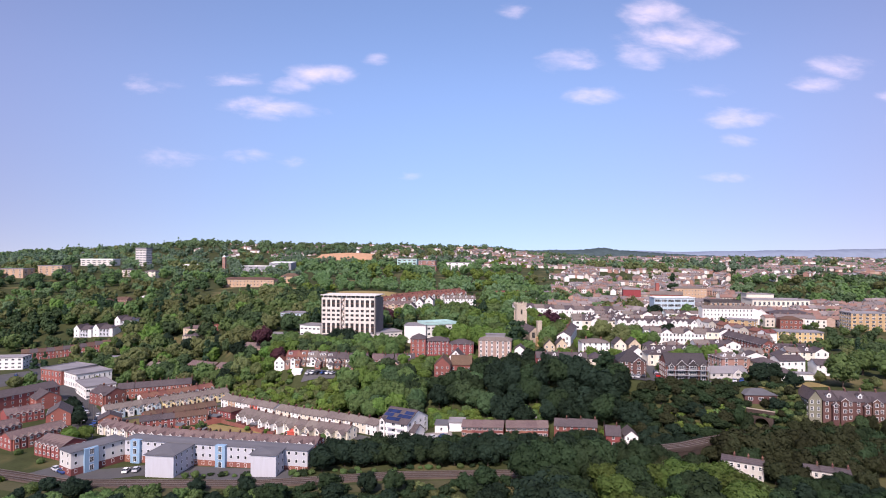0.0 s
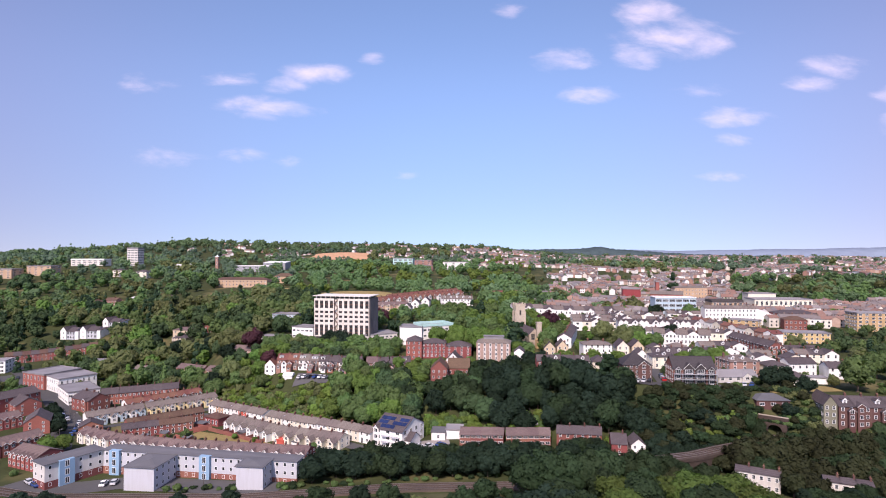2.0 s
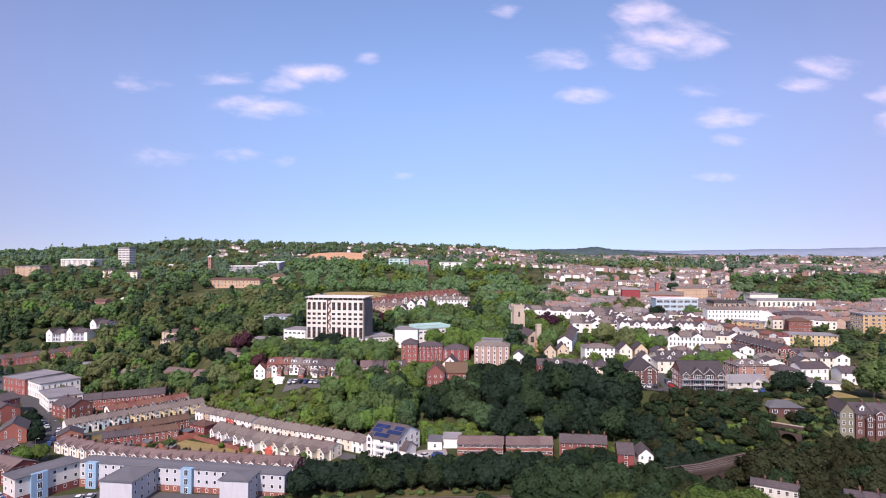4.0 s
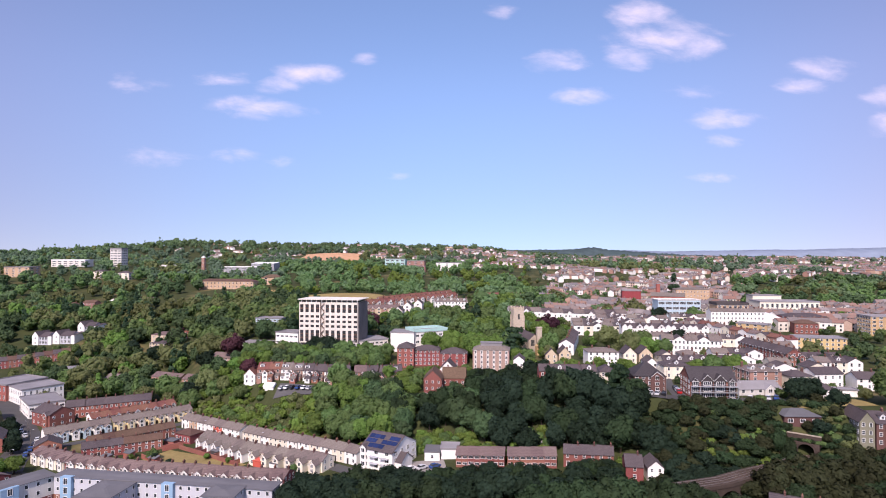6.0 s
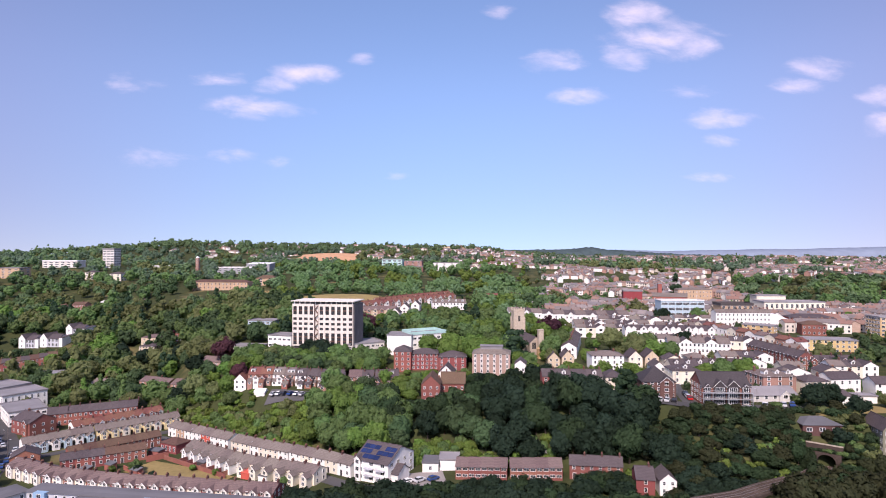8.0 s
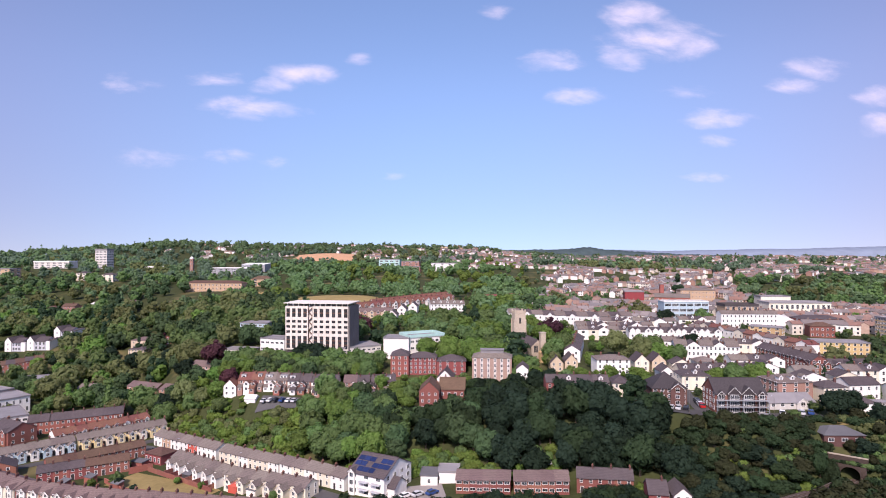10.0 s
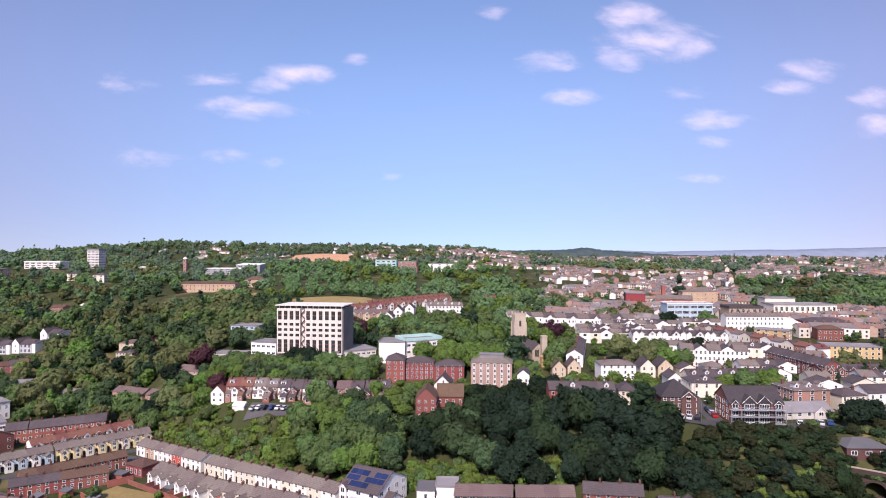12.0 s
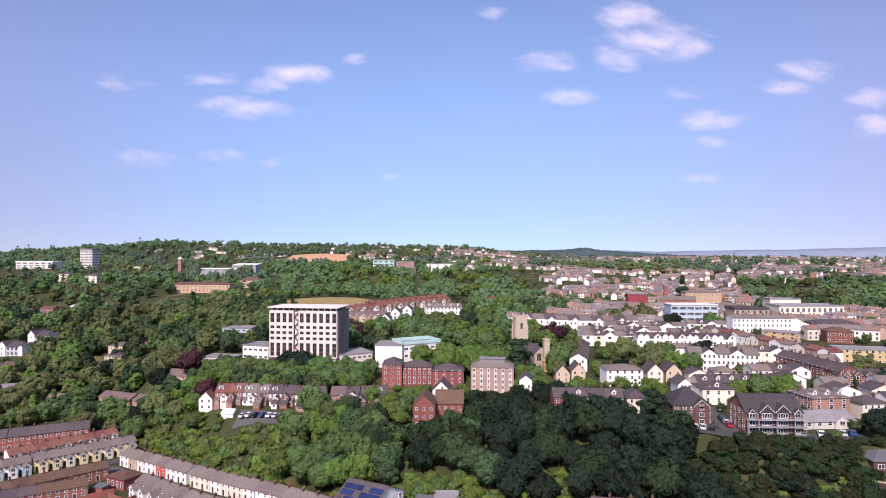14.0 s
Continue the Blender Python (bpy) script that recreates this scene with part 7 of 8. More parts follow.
# ---------------------------------------------------------------- planted trees, bank and belt
VALLEY_ROADS = [((-292, 350), (-262, 388), 23), ((-146, 238), (-168, 285), 7), ((-168, 285), (-190, 312), 7), ((-190, 312), (-250, 385), 8), ((-114, 300.5), (-28, 239), 3), ((-142, 212), (-118, 207), 6), ((-118, 207), (-86, 210), 6), ((-106, 265), (-70, 246), 7), ((-72, 314), (-50, 311), 5), ((-260, 244), (-127, 199), 4.5), ((-127, 199), (-61, 196), 4.5), ((-61, 196), (24, 197), 5.5), ((24, 196), (60, 187), 3), ((-8, 238), (6, 240), 6)]
TOWN_ROADS = [((74, 255), (84, 254.5), 4), ((84, 254.5), (95, 246), 4), ((95, 245), (130, 245), 4), ((93.6, 250), (99, 276), 3), ((99, 276), (106, 296), 3), ((40, 190), (85, 202), 2.5), ((85, 202), (122, 222), 3)]
ROADS = VALLEY_ROADS + TOWN_ROADS


def off_road(x, y, margin):
    for a, b, half in ROADS:
        ax, ay, bx, by = *a, *b
        t = max(0, min(1, ((x - ax) * (bx - ax) + (y - ay) * (by - ay)) / ((bx - ax) ** 2 + (by - ay) ** 2)))
        if math.hypot(x - ax - t * (bx - ax), y - ay - t * (by - ay)) < half + margin:
            return False
    return True


def scatter(rng, x0, x1, y0, y1, gap, keep, kinds, rmin, rmax, group, where=None, tall=(0.95, 1.25), margin=0.4):
    """Trees on a jittered grid, kept off buildings, roads and each other's plots."""
    nx, ny = int((x1 - x0) / gap), int((y1 - y0) / gap)
    for i in range(nx):
        for j in range(ny):
            x = x0 + (i + 0.5 + rng.uniform(-0.45, 0.45)) * gap
            y = y0 + (j + 0.5 + rng.uniform(-0.45, 0.45)) * gap
            if rng.random() > keep or (where and not where(x, y)):
                continue
            r = rng.uniform(rmin, rmax)
            kind, high = rng.choice(kinds), rng.uniform(*tall)
            under = kind in BUSHES and any(br > 1.25 * r and math.hypot(x - bx, y - by) < 0.7 * br for bx, by, br in TREE_AT)
            if not under and clear_of(x, y, r * margin) and off_road(x, y, r * margin):
                tree(kind, x, y, r, high, group)


def bank_part(x, y):
    f, w = np.interp(x, FOOT_X, FOOT_Y), np.interp(x, FOOT_X, FOOT_W)
    return (y - f) / w


rng = random.Random(11)
scatter(rng, -122, -46, 262, 346, 4.0, 0.97, ["scrub", "scrub", "scrub", "bramble", "bush"], 2.2, 3.4, "trees on the bank", lambda x, y: -0.05 < bank_part(x, y) < 1.15 and not (y > 310 and -86 < x < -40))
scatter(rng, -118, -50, 270, 340, 11, 0.75, ["broad", "light", "olive"], 3.6, 5.0, "trees on the bank", lambda x, y: 0.45 < bank_part(x, y) < 1.05 and not -86 < x < -40)
scatter(rng, -16, 0, 240, 300, 5.6, 0.97, ["deep", "bottle", "deep", "broad"], 3.8, 5.2, "trees on the bank", lambda x, y: (0.36 if x > -8 else 0.12) < bank_part(x, y) < 1.0 and not (x > -9 and y > 284))
scatter(rng, -48, -16, 240, 318, 6.2, 0.97, ["broad", "deep", "deep", "broad", "light"], 4.0, 5.6, "trees on the bank", lambda x, y: 0.05 < bank_part(x, y) < 1.0 and not (x > -9 and y > 284))
# eastwards the shade-coloured kinds take over, where the cloud's shadow lies
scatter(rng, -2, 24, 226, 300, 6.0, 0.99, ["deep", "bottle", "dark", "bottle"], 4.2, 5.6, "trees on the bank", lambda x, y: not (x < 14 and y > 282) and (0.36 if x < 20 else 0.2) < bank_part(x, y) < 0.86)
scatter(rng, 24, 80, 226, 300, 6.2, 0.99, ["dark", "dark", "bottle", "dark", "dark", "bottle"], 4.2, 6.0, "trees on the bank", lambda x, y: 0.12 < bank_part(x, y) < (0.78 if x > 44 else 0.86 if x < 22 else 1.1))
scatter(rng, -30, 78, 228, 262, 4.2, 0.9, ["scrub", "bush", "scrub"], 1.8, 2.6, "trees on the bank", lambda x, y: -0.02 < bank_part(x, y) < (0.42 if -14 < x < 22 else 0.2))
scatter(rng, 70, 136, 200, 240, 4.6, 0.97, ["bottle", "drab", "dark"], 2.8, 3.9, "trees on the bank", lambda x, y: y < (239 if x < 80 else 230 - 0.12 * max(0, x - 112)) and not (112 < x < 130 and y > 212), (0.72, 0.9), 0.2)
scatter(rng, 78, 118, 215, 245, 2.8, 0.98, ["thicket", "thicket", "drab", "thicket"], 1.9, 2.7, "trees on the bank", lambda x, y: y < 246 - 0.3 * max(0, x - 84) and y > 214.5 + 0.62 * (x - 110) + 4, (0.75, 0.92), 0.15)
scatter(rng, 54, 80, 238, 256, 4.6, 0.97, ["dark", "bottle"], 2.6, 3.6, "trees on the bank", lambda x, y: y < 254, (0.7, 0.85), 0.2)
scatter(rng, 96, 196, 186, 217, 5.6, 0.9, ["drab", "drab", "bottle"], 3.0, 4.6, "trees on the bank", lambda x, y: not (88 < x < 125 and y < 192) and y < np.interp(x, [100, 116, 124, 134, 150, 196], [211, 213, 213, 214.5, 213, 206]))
scatter(rng, -40, -4, 298, 344, 6.0, 0.8, ["light", "light", "broad"], 3.0, 4.2, "trees on the bank", lambda x, y: y < (314 if x < -13 else 336), (0.8, 1.0))
scatter(rng, -94, -20, 337, 362, 6.0, 0.97, ["broad", "deep", "broad", "light"], 3.8, 5.4, "trees behind the houses", lambda x, y: y > 340 or x < -42, (0.95, 1.15), 0.2)
scatter(rng, -5, 52, 354, 370, 7.6, 0.95, ["light", "broad", "light"], 5.4, 7.0, "trees behind the flats", lambda x, y: x < 40 or y < 366, (1.0, 1.2), 0.15)
scatter(rng, 22, 46, 284, 312, 5.4, 0.95, ["dark", "bottle"], 3.6, 4.8, "trees on the bank", None, (0.9, 1.05))
scatter(rng, -94, -76, 304, 322, 3.2, 0.95, ["scrub", "bush", "scrub"], 1.6, 2.4, "scrub on the bank", None, (0.8, 1.0), 0.3)
scatter(rng, -78, -40, 299, 309, 3.4, 0.95, ["scrub", "scrub", "bush"], 1.7, 2.5, "scrub on the bank", None, (0.8, 1.0), 0.2)
scatter(rng, -80, -46, 294, 306, 4.2, 0.9, ["scrub", "olive"], 2.0, 3.0, "trees on the bank", None, (0.8, 1.0))
scatter(rng, -18, 24, 326, 346, 4.2, 0.9, ["light", "bush", "scrub"], 1.8, 2.8, "garden trees by the flats", None, (0.8, 1.0), 0.3)
scatter(rng, 40, 58, 318, 352, 5.0, 0.9, ["broad", "light", "bush"], 2.4, 3.6, "garden trees by the flats", lambda x, y: y < 346 or x < 48, (0.8, 1.0), 0.3)
scatter(rng, 14, 28, 296, 326, 5.0, 0.9, ["bottle", "deep"], 2.8, 3.8, "garden trees by the flats", lambda x, y: y > 312 or x > 20, (0.8, 1.0), 0.3)
scatter(rng, -110, 44, 200, 206, 3.0, 0.85, ["thicket", "bush"], 1.0, 1.6, "bushes by the railway", None, (0.7, 0.9), 0.1)
scatter(rng, -12, 50, 243, 270, 3.1, 0.97, ["scrub", "scrub", "bush", "scrub"], 1.8, 2.6, "scrub on the bank", lambda x, y: 0.0 < bank_part(x, y) < 0.42, (1.0, 1.3), 0.2)
scatter(rng, -8, 18, 280, 295, 4.2, 0.97, ["bottle", "deep", "bottle"], 2.6, 3.3, "trees below the villa", None, (0.8, 0.95), 0.3)
scatter(rng, 76, 116, 224, 245, 3.3, 0.97, ["thicket", "drab", "thicket"], 1.6, 2.3, "scrub on the bank", lambda x, y: y < 246 - 0.3 * max(0, x - 84), (0.8, 1.0), 0.1)
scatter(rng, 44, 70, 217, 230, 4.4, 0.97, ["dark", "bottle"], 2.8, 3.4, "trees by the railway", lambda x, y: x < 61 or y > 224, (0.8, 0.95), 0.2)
# belt along the railway, its near-black leaf colour standing for cloud shade
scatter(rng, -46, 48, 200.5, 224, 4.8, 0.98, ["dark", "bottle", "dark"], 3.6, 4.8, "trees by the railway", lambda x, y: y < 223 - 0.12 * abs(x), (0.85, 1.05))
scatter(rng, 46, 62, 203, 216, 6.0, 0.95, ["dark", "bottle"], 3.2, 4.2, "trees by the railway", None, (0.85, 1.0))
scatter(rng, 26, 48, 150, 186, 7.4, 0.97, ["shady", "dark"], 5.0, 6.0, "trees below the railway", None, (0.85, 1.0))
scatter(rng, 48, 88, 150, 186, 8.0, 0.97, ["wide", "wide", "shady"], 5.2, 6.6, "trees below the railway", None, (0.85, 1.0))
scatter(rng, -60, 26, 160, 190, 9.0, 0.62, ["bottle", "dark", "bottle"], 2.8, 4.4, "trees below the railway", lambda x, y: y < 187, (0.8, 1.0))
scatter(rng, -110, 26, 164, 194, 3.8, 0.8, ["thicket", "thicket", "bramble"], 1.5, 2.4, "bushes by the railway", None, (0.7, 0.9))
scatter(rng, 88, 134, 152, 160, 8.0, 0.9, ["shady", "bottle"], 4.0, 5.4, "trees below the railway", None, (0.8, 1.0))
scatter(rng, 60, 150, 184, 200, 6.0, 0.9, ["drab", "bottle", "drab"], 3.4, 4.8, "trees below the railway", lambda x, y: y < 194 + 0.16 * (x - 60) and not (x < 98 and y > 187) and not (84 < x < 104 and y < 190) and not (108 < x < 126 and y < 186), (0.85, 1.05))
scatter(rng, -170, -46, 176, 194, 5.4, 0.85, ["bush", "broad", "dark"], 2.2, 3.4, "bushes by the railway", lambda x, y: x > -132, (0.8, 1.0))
scatter(rng, -128, -46, 200, 204, 3.6, 0.85, ["bush"], 1.1, 1.7, "bushes by the railway")
scatter(rng, -210, -128, 200, 222, 4.2, 0.55, ["bush", "scrub"], 1.2, 2.0, "bushes by the railway")
scatter(rng, 86, 120, 204, 228, 3.0, 0.95, ["scrub", "scrub", "bush"], 1.6, 2.6, "scrub on the bank", lambda x, y: y > 196 + 0.62 * (x - 76) and not (116 < x and y > 219), (0.8, 1.1), 0.2)
for x, y, r in ((115, 213, 2.6), (118.5, 214.5, 1.6), (126.5, 214, 2.8), (130, 218, 2.6), (128, 219.5, 2.0), (114, 218, 2.2), (132, 214, 3.0), (123, 211, 2.4), (134, 219, 2.4)):
    tree("bush" if r < 2.3 else "dark", x, y, r, 0.9, "scrub on the bank")
rg = random.Random(8)
for i in range(7):
    for j in range(4):
        x, y = 102 + 2.9 * i + rg.uniform(-0.8, 0.8), 218 + 2.9 * j + rg.uniform(-0.8, 0.8)
        if y > 214.5 + 0.62 * (x - 110) + 3.6 and clear_of(x, y, 0.5):
            tree("scrub" if x < 112 else "thicket", x, y, rg.uniform(1.8, 2.5), 1.0, "scrub on the bank")
for x, y, r in ((28, 187, 5.6), (34, 187.5, 5.8), (40, 186, 6), (46, 186, 6), (52, 187, 6), (58, 188, 5.4), (64, 188, 5.4), (70, 188.5, 4.8), (75.5, 189, 3.6), (99, 200.5, 5.4), (105, 203.5, 5.6), (111.5, 206.5, 5.2), (117, 208, 5), (123, 209, 4.8), (108, 197, 5.6), (116, 200, 5.6), (125, 203, 5.4), (132, 206, 5), (140, 206, 4.8)):
    tree("shady" if x < 80 else "drab", x, y, r, 1.15 if x < 80 else 1.0, "trees by the viaduct")
for i in range(22):
    x = 136 + 2.7 * i + rg.uniform(-0.6, 0.6)
    y = 216.8 - 0.139 * (x - 141) - rg.uniform(0.0, 3.0)
    tree(rg.choice(("drab", "bramble", "deep", "drab")), x, y, rg.uniform(2.6, 3.6), 1.3, "scrub on the bank")
scatter(rg, 92, 136, 226, 240, 3.4, 0.92, ["drab", "thicket", "thicket", "bush"], 1.4, 2.1, "trees on the bank", None, (0.8, 1.0), 0.2)
scatter(rg, 128, 204, 223, 249, 5.8, 0.5, ["drab", "bush", "dark", "olive", "bush"], 1.8, 3.2, "garden trees", None, (0.8, 1.05), 0.5)
scatter(rg, 84, 134, 156, 178, 5.2, 0.95, ["shady", "dark", "bush"], 2.8, 3.7, "trees below the viaduct", None, (0.8, 1.0), 0.6)
for x, y, r in ((104.5, 181, 3.8), (109, 177.5, 4.0), (127, 173, 3.6), (89, 184, 3.2), (106, 188, 3.4), (111, 186, 3.2), (128, 180, 3.6)):
    tree("drab", x, y, r, 1.0, "trees below the viaduct")
scatter(rg, 126, 142, 209, 238, 2.9, 0.95, ["thicket", "bramble", "thicket", "drab"], 1.7, 2.6, "scrub on the bank", None, (0.8, 1.0), 0.1)
for x, y, r in ((116.6, 221.0, 2.4), (114.6, 223.0, 2.4), (118.6, 219.0, 1.7), (126.2, 215.2, 2.4), (128.0, 213.6, 2.4), (124.4, 214.4, 1.7)):
    tree("bottle", x, y, r, 1.75, "trees by the tunnel")
for i in range(8):           # ivy and brambles over the top and the sides of the tunnel mouth
    p = PORTAL @ Vector((-4.2 + 1.2 * i, 1.0 + rg.uniform(-0.1, 0.5), 5.0))
    tree(rg.choice(("bush", "thicket", "bush")), p.x, p.y, rg.uniform(1.0, 1.4), 0.85, "scrub round the tunnel mouth", p.z)
for u, v in ((-4.9, -0.4), (-4.4, 0.6), (4.8, -0.2), (4.4, 0.8), (6.6, 0.2), (8.2, 0.8)):
    p = PORTAL @ Vector((u, v, 0))
    tree("thicket", p.x, p.y, rg.uniform(1.7, 2.2), 1.25, "scrub round the tunnel mouth", max(gz(p.x, p.y), 14.2))
for i in range(6):           # rough growth between the bungalow and the tall terrace
    for j in range(5):
        x, y = 127.5 + 2.3 * i + rg.uniform(-0.6, 0.6), 218.5 + 2.4 * j + rg.uniform(-0.6, 0.6)
        if clear_of(x, y, 0.3):
            tree(rg.choice(("thicket", "bramble", "thicket", "bush")), x, y, rg.uniform(1.5, 2.1), 0.95, "scrub on the bank")
# gardens and edges of the valley
STREET_TREES = [("light", -147, 246, 3.6), ("light", -151, 242, 3.4), ("light", -154.5, 247, 3.2), ("dark", -163, 268, 3.2), ("dark", -167, 274, 3.2), ("dark", -173, 283, 3.0), ("dark", -181, 294, 3.2), ("broad", -104.5, 259, 2.2), ("dark", -102.5, 256.6, 1.8), ("dark", -95, 251, 1.5), ("broad", -47, 240, 1.5), ("light", -84, 258.6, 1.3), ("light", -74, 253.5, 1.3), ("light", -112, 257.5, 1.6), ("olive", -128, 264.5, 1.5), ("light", -207, 262, 4), ("bush", -163, 229, 1.8), ("broad", -172, 246, 2.6)]
SLOPE_TREES = [("dark", -188, 302, 3), ("broad", -120, 331, 6), ("olive", -112, 335, 6.5), ("dark", -124, 344, 6), ("broad", -133, 352, 5.5), ("broad", -97, 356, 5), ("light", -203, 443, 4.5), ("olive", -214, 428, 5.5), ("dark", -192, 449, 5.5), ("dark", -161, 431, 5.5), ("cone", -177, 438, 3.2), ("dark", -126, 370, 5.5), ("copper", -111, 369, 6.5), ("light", -99, 339, 4.5), ("cedar", -129, 395, 5), ("olive", -240, 465, 6), ("dark", -249, 462, 5), ("cone", -199, 473, 4), ("dark", -218, 472, 5)]
CREST_TREES = [("dark", -62, 362, 6), ("dark", -54, 358, 6.5), ("broad", -46, 354, 6), ("broad", -36, 348, 6), ("broad", -29, 352, 5.5), ("broad", -72, 352, 5), ("olive", -80, 350, 5), ("light", -20, 330, 4), ("light", -12, 318, 4.5), ("light", -10, 308, 4), ("copper", -90, 330, 4.8), ("broad", -89, 355, 5.5), ("broad", -78, 355, 5.5), ("light", -68, 356, 4.5)]
CHURCH_TREES = [("gold", 13, 416, 4), ("light", 38, 350, 5), ("broad", 30, 346, 4.5), ("light", 46, 342, 4.5), ("cedar", 47, 365, 6), ("broad", 52, 338, 4), ("dark", 36, 374, 6), ("broad", 64, 352, 5), ("broad", 68, 360, 5.5), ("olive", 63, 340, 4), ("cedar", 47.5, 356, 8.5), ("cedar", 44, 352, 6), ("light", 20, 362, 6.5), ("light", 29, 358, 7), ("broad", 36, 366, 7), ("light", 12, 366, 5.5), ("copper", 80, 418, 6.5), ("copper", 76, 424, 5), ("dark", 46, 296, 5.5), ("dark", 39, 300, 5), ("dark", 52, 300, 5), ("cedar", 75, 263, 5.5), ("cone", 72, 262, 2.6), ("broad", 74, 366, 7)]
TOWN_TREES = [("olive", 100, 362, 7), ("broad", 112, 356, 6), ("broad", 120, 362, 6), ("dark", 142, 352, 5), ("dark", 145, 372, 5.5), ("broad", 126, 290, 5), ("light", 134, 288, 5.5), ("light", 118, 294, 3.5), ("dark", 133, 243, 4.4), ("dark", 139, 243.6, 4.4), ("broad", 163, 236, 6.5), ("light", 114.5, 338, 6), ("olive", 107, 342, 6.5), ("broad", 122, 337, 5.5), ("dark", 160, 330, 3.5), ("light", 122, 296, 4), ("broad", 130, 300, 4), ("broad", 190, 262, 6), ("dark", 141, 233, 3.4), ("bush", 134, 224, 2), ("bush", 130, 221, 1.8), ("bush", 120, 243, 2), ("bush", 132, 250, 2.2), ("cone", 246, 618, 9), ("broad", 204, 480, 6), ("dark", 178, 484, 6), ("cone", 168, 470, 4)]
for k, x, y, r in STREET_TREES + SLOPE_TREES + CREST_TREES + CHURCH_TREES + TOWN_TREES:
    tree(k, x, y, r)
# ---------------------------------------------------------------- far woods, far houses, fields
def blend_noise(x, y, s):
    return noise.noise(Vector((x * s, y * s, 3.7)))


def woods(name, label, mat, spots, seed, lumps=5, leaves=54, leaf=0.2, shape="round"):
    """Many far trees as one body of foliage."""
    rng = np.random.default_rng(seed)
    kinds = [crown_arrays(seed + k, 1.0 if shape == "round" else 0.75, 0.95 if shape == "round" else 1.5, lumps, leaves, leaf, shape) for k in range(4)] + [crown_arrays(seed + 9, 0.8, 1.5, lumps + 2, leaves, leaf, "cone")]
    Vs, Ts, n = [], [], 0
    spots = np.asarray(spots)
    g = ground(spots[:, 0], spots[:, 1])
    for (x, y, r), z in zip(spots, g):
        V, T = kinds[int(rng.integers(0, len(kinds)))] if rng.random() < 0.3 else kinds[int(rng.integers(0, 4))]
        a = rng.uniform(0, 6.28)
        c, s = math.cos(a), math.sin(a)
        W = np.stack([(V[:, 0] * c - V[:, 1] * s) * r, (V[:, 0] * s + V[:, 1] * c) * r, (V[:, 2] * 1.05 + 0.9) * r], 1) + (x, y, z)
        Vs.append(W)
        Ts.append(T + n)
        n += len(V)
    return tagged(new(name, mesh_arrays(name, np.concatenate(Vs), np.concatenate(Ts), mat)), label, "woodland", kind="stuff")


PARK = []
LOW_FRONTS = [(-116, 368, 10), (-38, 482, 18), (18, 513, 15), (-20, 530, 14), (6, 552, 14), (-40, 508, 14), (-158, 390, 12), (-135, 376, 11), (-231, 414, 12), (-300, 406, 14), (-193, 396, 7), (-205, 490, 11), (-176, 475, 8), (-139, 451, 7), (-107, 428, 11), (-103, 386, 11), (-335, 620, 20), (-290, 508, 34), (-287, 455, 28)]


def in_front(x, y):
    return any(abs(x - cx) < cw and 0 < cy - y < 15 for cx, cy, cw in LOW_FRONTS)


BIG = list(TREE_AT)


def plant(rng, x0, x1, y0, y1, gap, keep, rmin, rmax, where=None, margin=0.6):
    for i in range(int((x1 - x0) / gap)):
        for j in range(int((y1 - y0) / gap)):
            x, y = x0 + (i + rng.uniform(0.05, 0.95)) * gap, y0 + (j + rng.uniform(0.05, 0.95)) * gap
            r = rng.uniform(rmin, rmax)
            if in_front(x, y) or any(abs(x - bx) < br * 0.8 and abs(y - by) < br * 0.8 for bx, by, br in BIG):
                continue
            if rng.random() < keep and (where is None or where(x, y)) and clear_of(x, y, r * margin) and off_road(x, y, r * margin):
                PARK.append((x, y, r))


rng = random.Random(5)
plant(rng, -260, -100, 345, 560, 10.0, 0.88, 4.0, 8.4, lambda x, y: y > 345 + max(0, (-150 - x)) * 0.6)
plant(rng, -440, -260, 470, 640, 10.5, 0.85, 4.0, 8.0, lambda x, y: x > -0.75 * y and not (-335 < x < -250 and y < 508))
plant(rng, 188, 300, 235, 335, 11, 0.8, 4.0, 6.5, lambda x, y: x > 196 or y < 270)
plant(rng, -100, 60, 392, 480, 11, 0.85, 4.5, 7.0, lambda x, y: not (-62 < x < 34 and y > 436))
plant(rng, -140, -88, 318, 400, 8.5, 0.85, 3.5, 6.5, lambda x, y: y > 330 - 0.4 * (x + 110))
plant(rng, 60, 380, 300, 600, 9, 0.42, 2.0, 3.8, lambda x, y: not (185 < x < 250 and 325 < y < 440), 0.3)
plant(rng, 58, 180, 250, 330, 6.6, 0.6, 1.4, 2.6, None, 0.35)
plant(rng, -125, -78, 396, 500, 9, 0.92, 4.0, 6.5)
plant(rng, -335, -250, 468, 508, 7, 0.7, 2.2, 3.4)
plant(rng, -330, -180, 330, 420, 10, 0.6, 3.0, 5.0, lambda x, y: x > -0.78 * y)
plant(rng, -12, 78, 402, 462, 10, 0.9, 4.5, 6.5)
plant(rng, -70, 30, 438, 484, 8, 0.7, 2.4, 3.8)
plant(rng, -20, 52, 490, 610, 7, 0.5, 1.6, 2.6, None, 0.4)
plant(rng, -12, 84, 482, 620, 13, 0.75, 4.5, 6.5, lambda x, y: x > 0.02 * y and (x > 44 or y > 520 + (x + 52) * 1.302))


def by_patch(spots, size, jitter, seed):
    """Spots in the order of a broad noise, so that trees of one kind stand together."""
    rg = random.Random(seed)
    return sorted(spots, key=lambda p: blend_noise(p[0], p[1], size) + rg.uniform(-jitter, jitter))


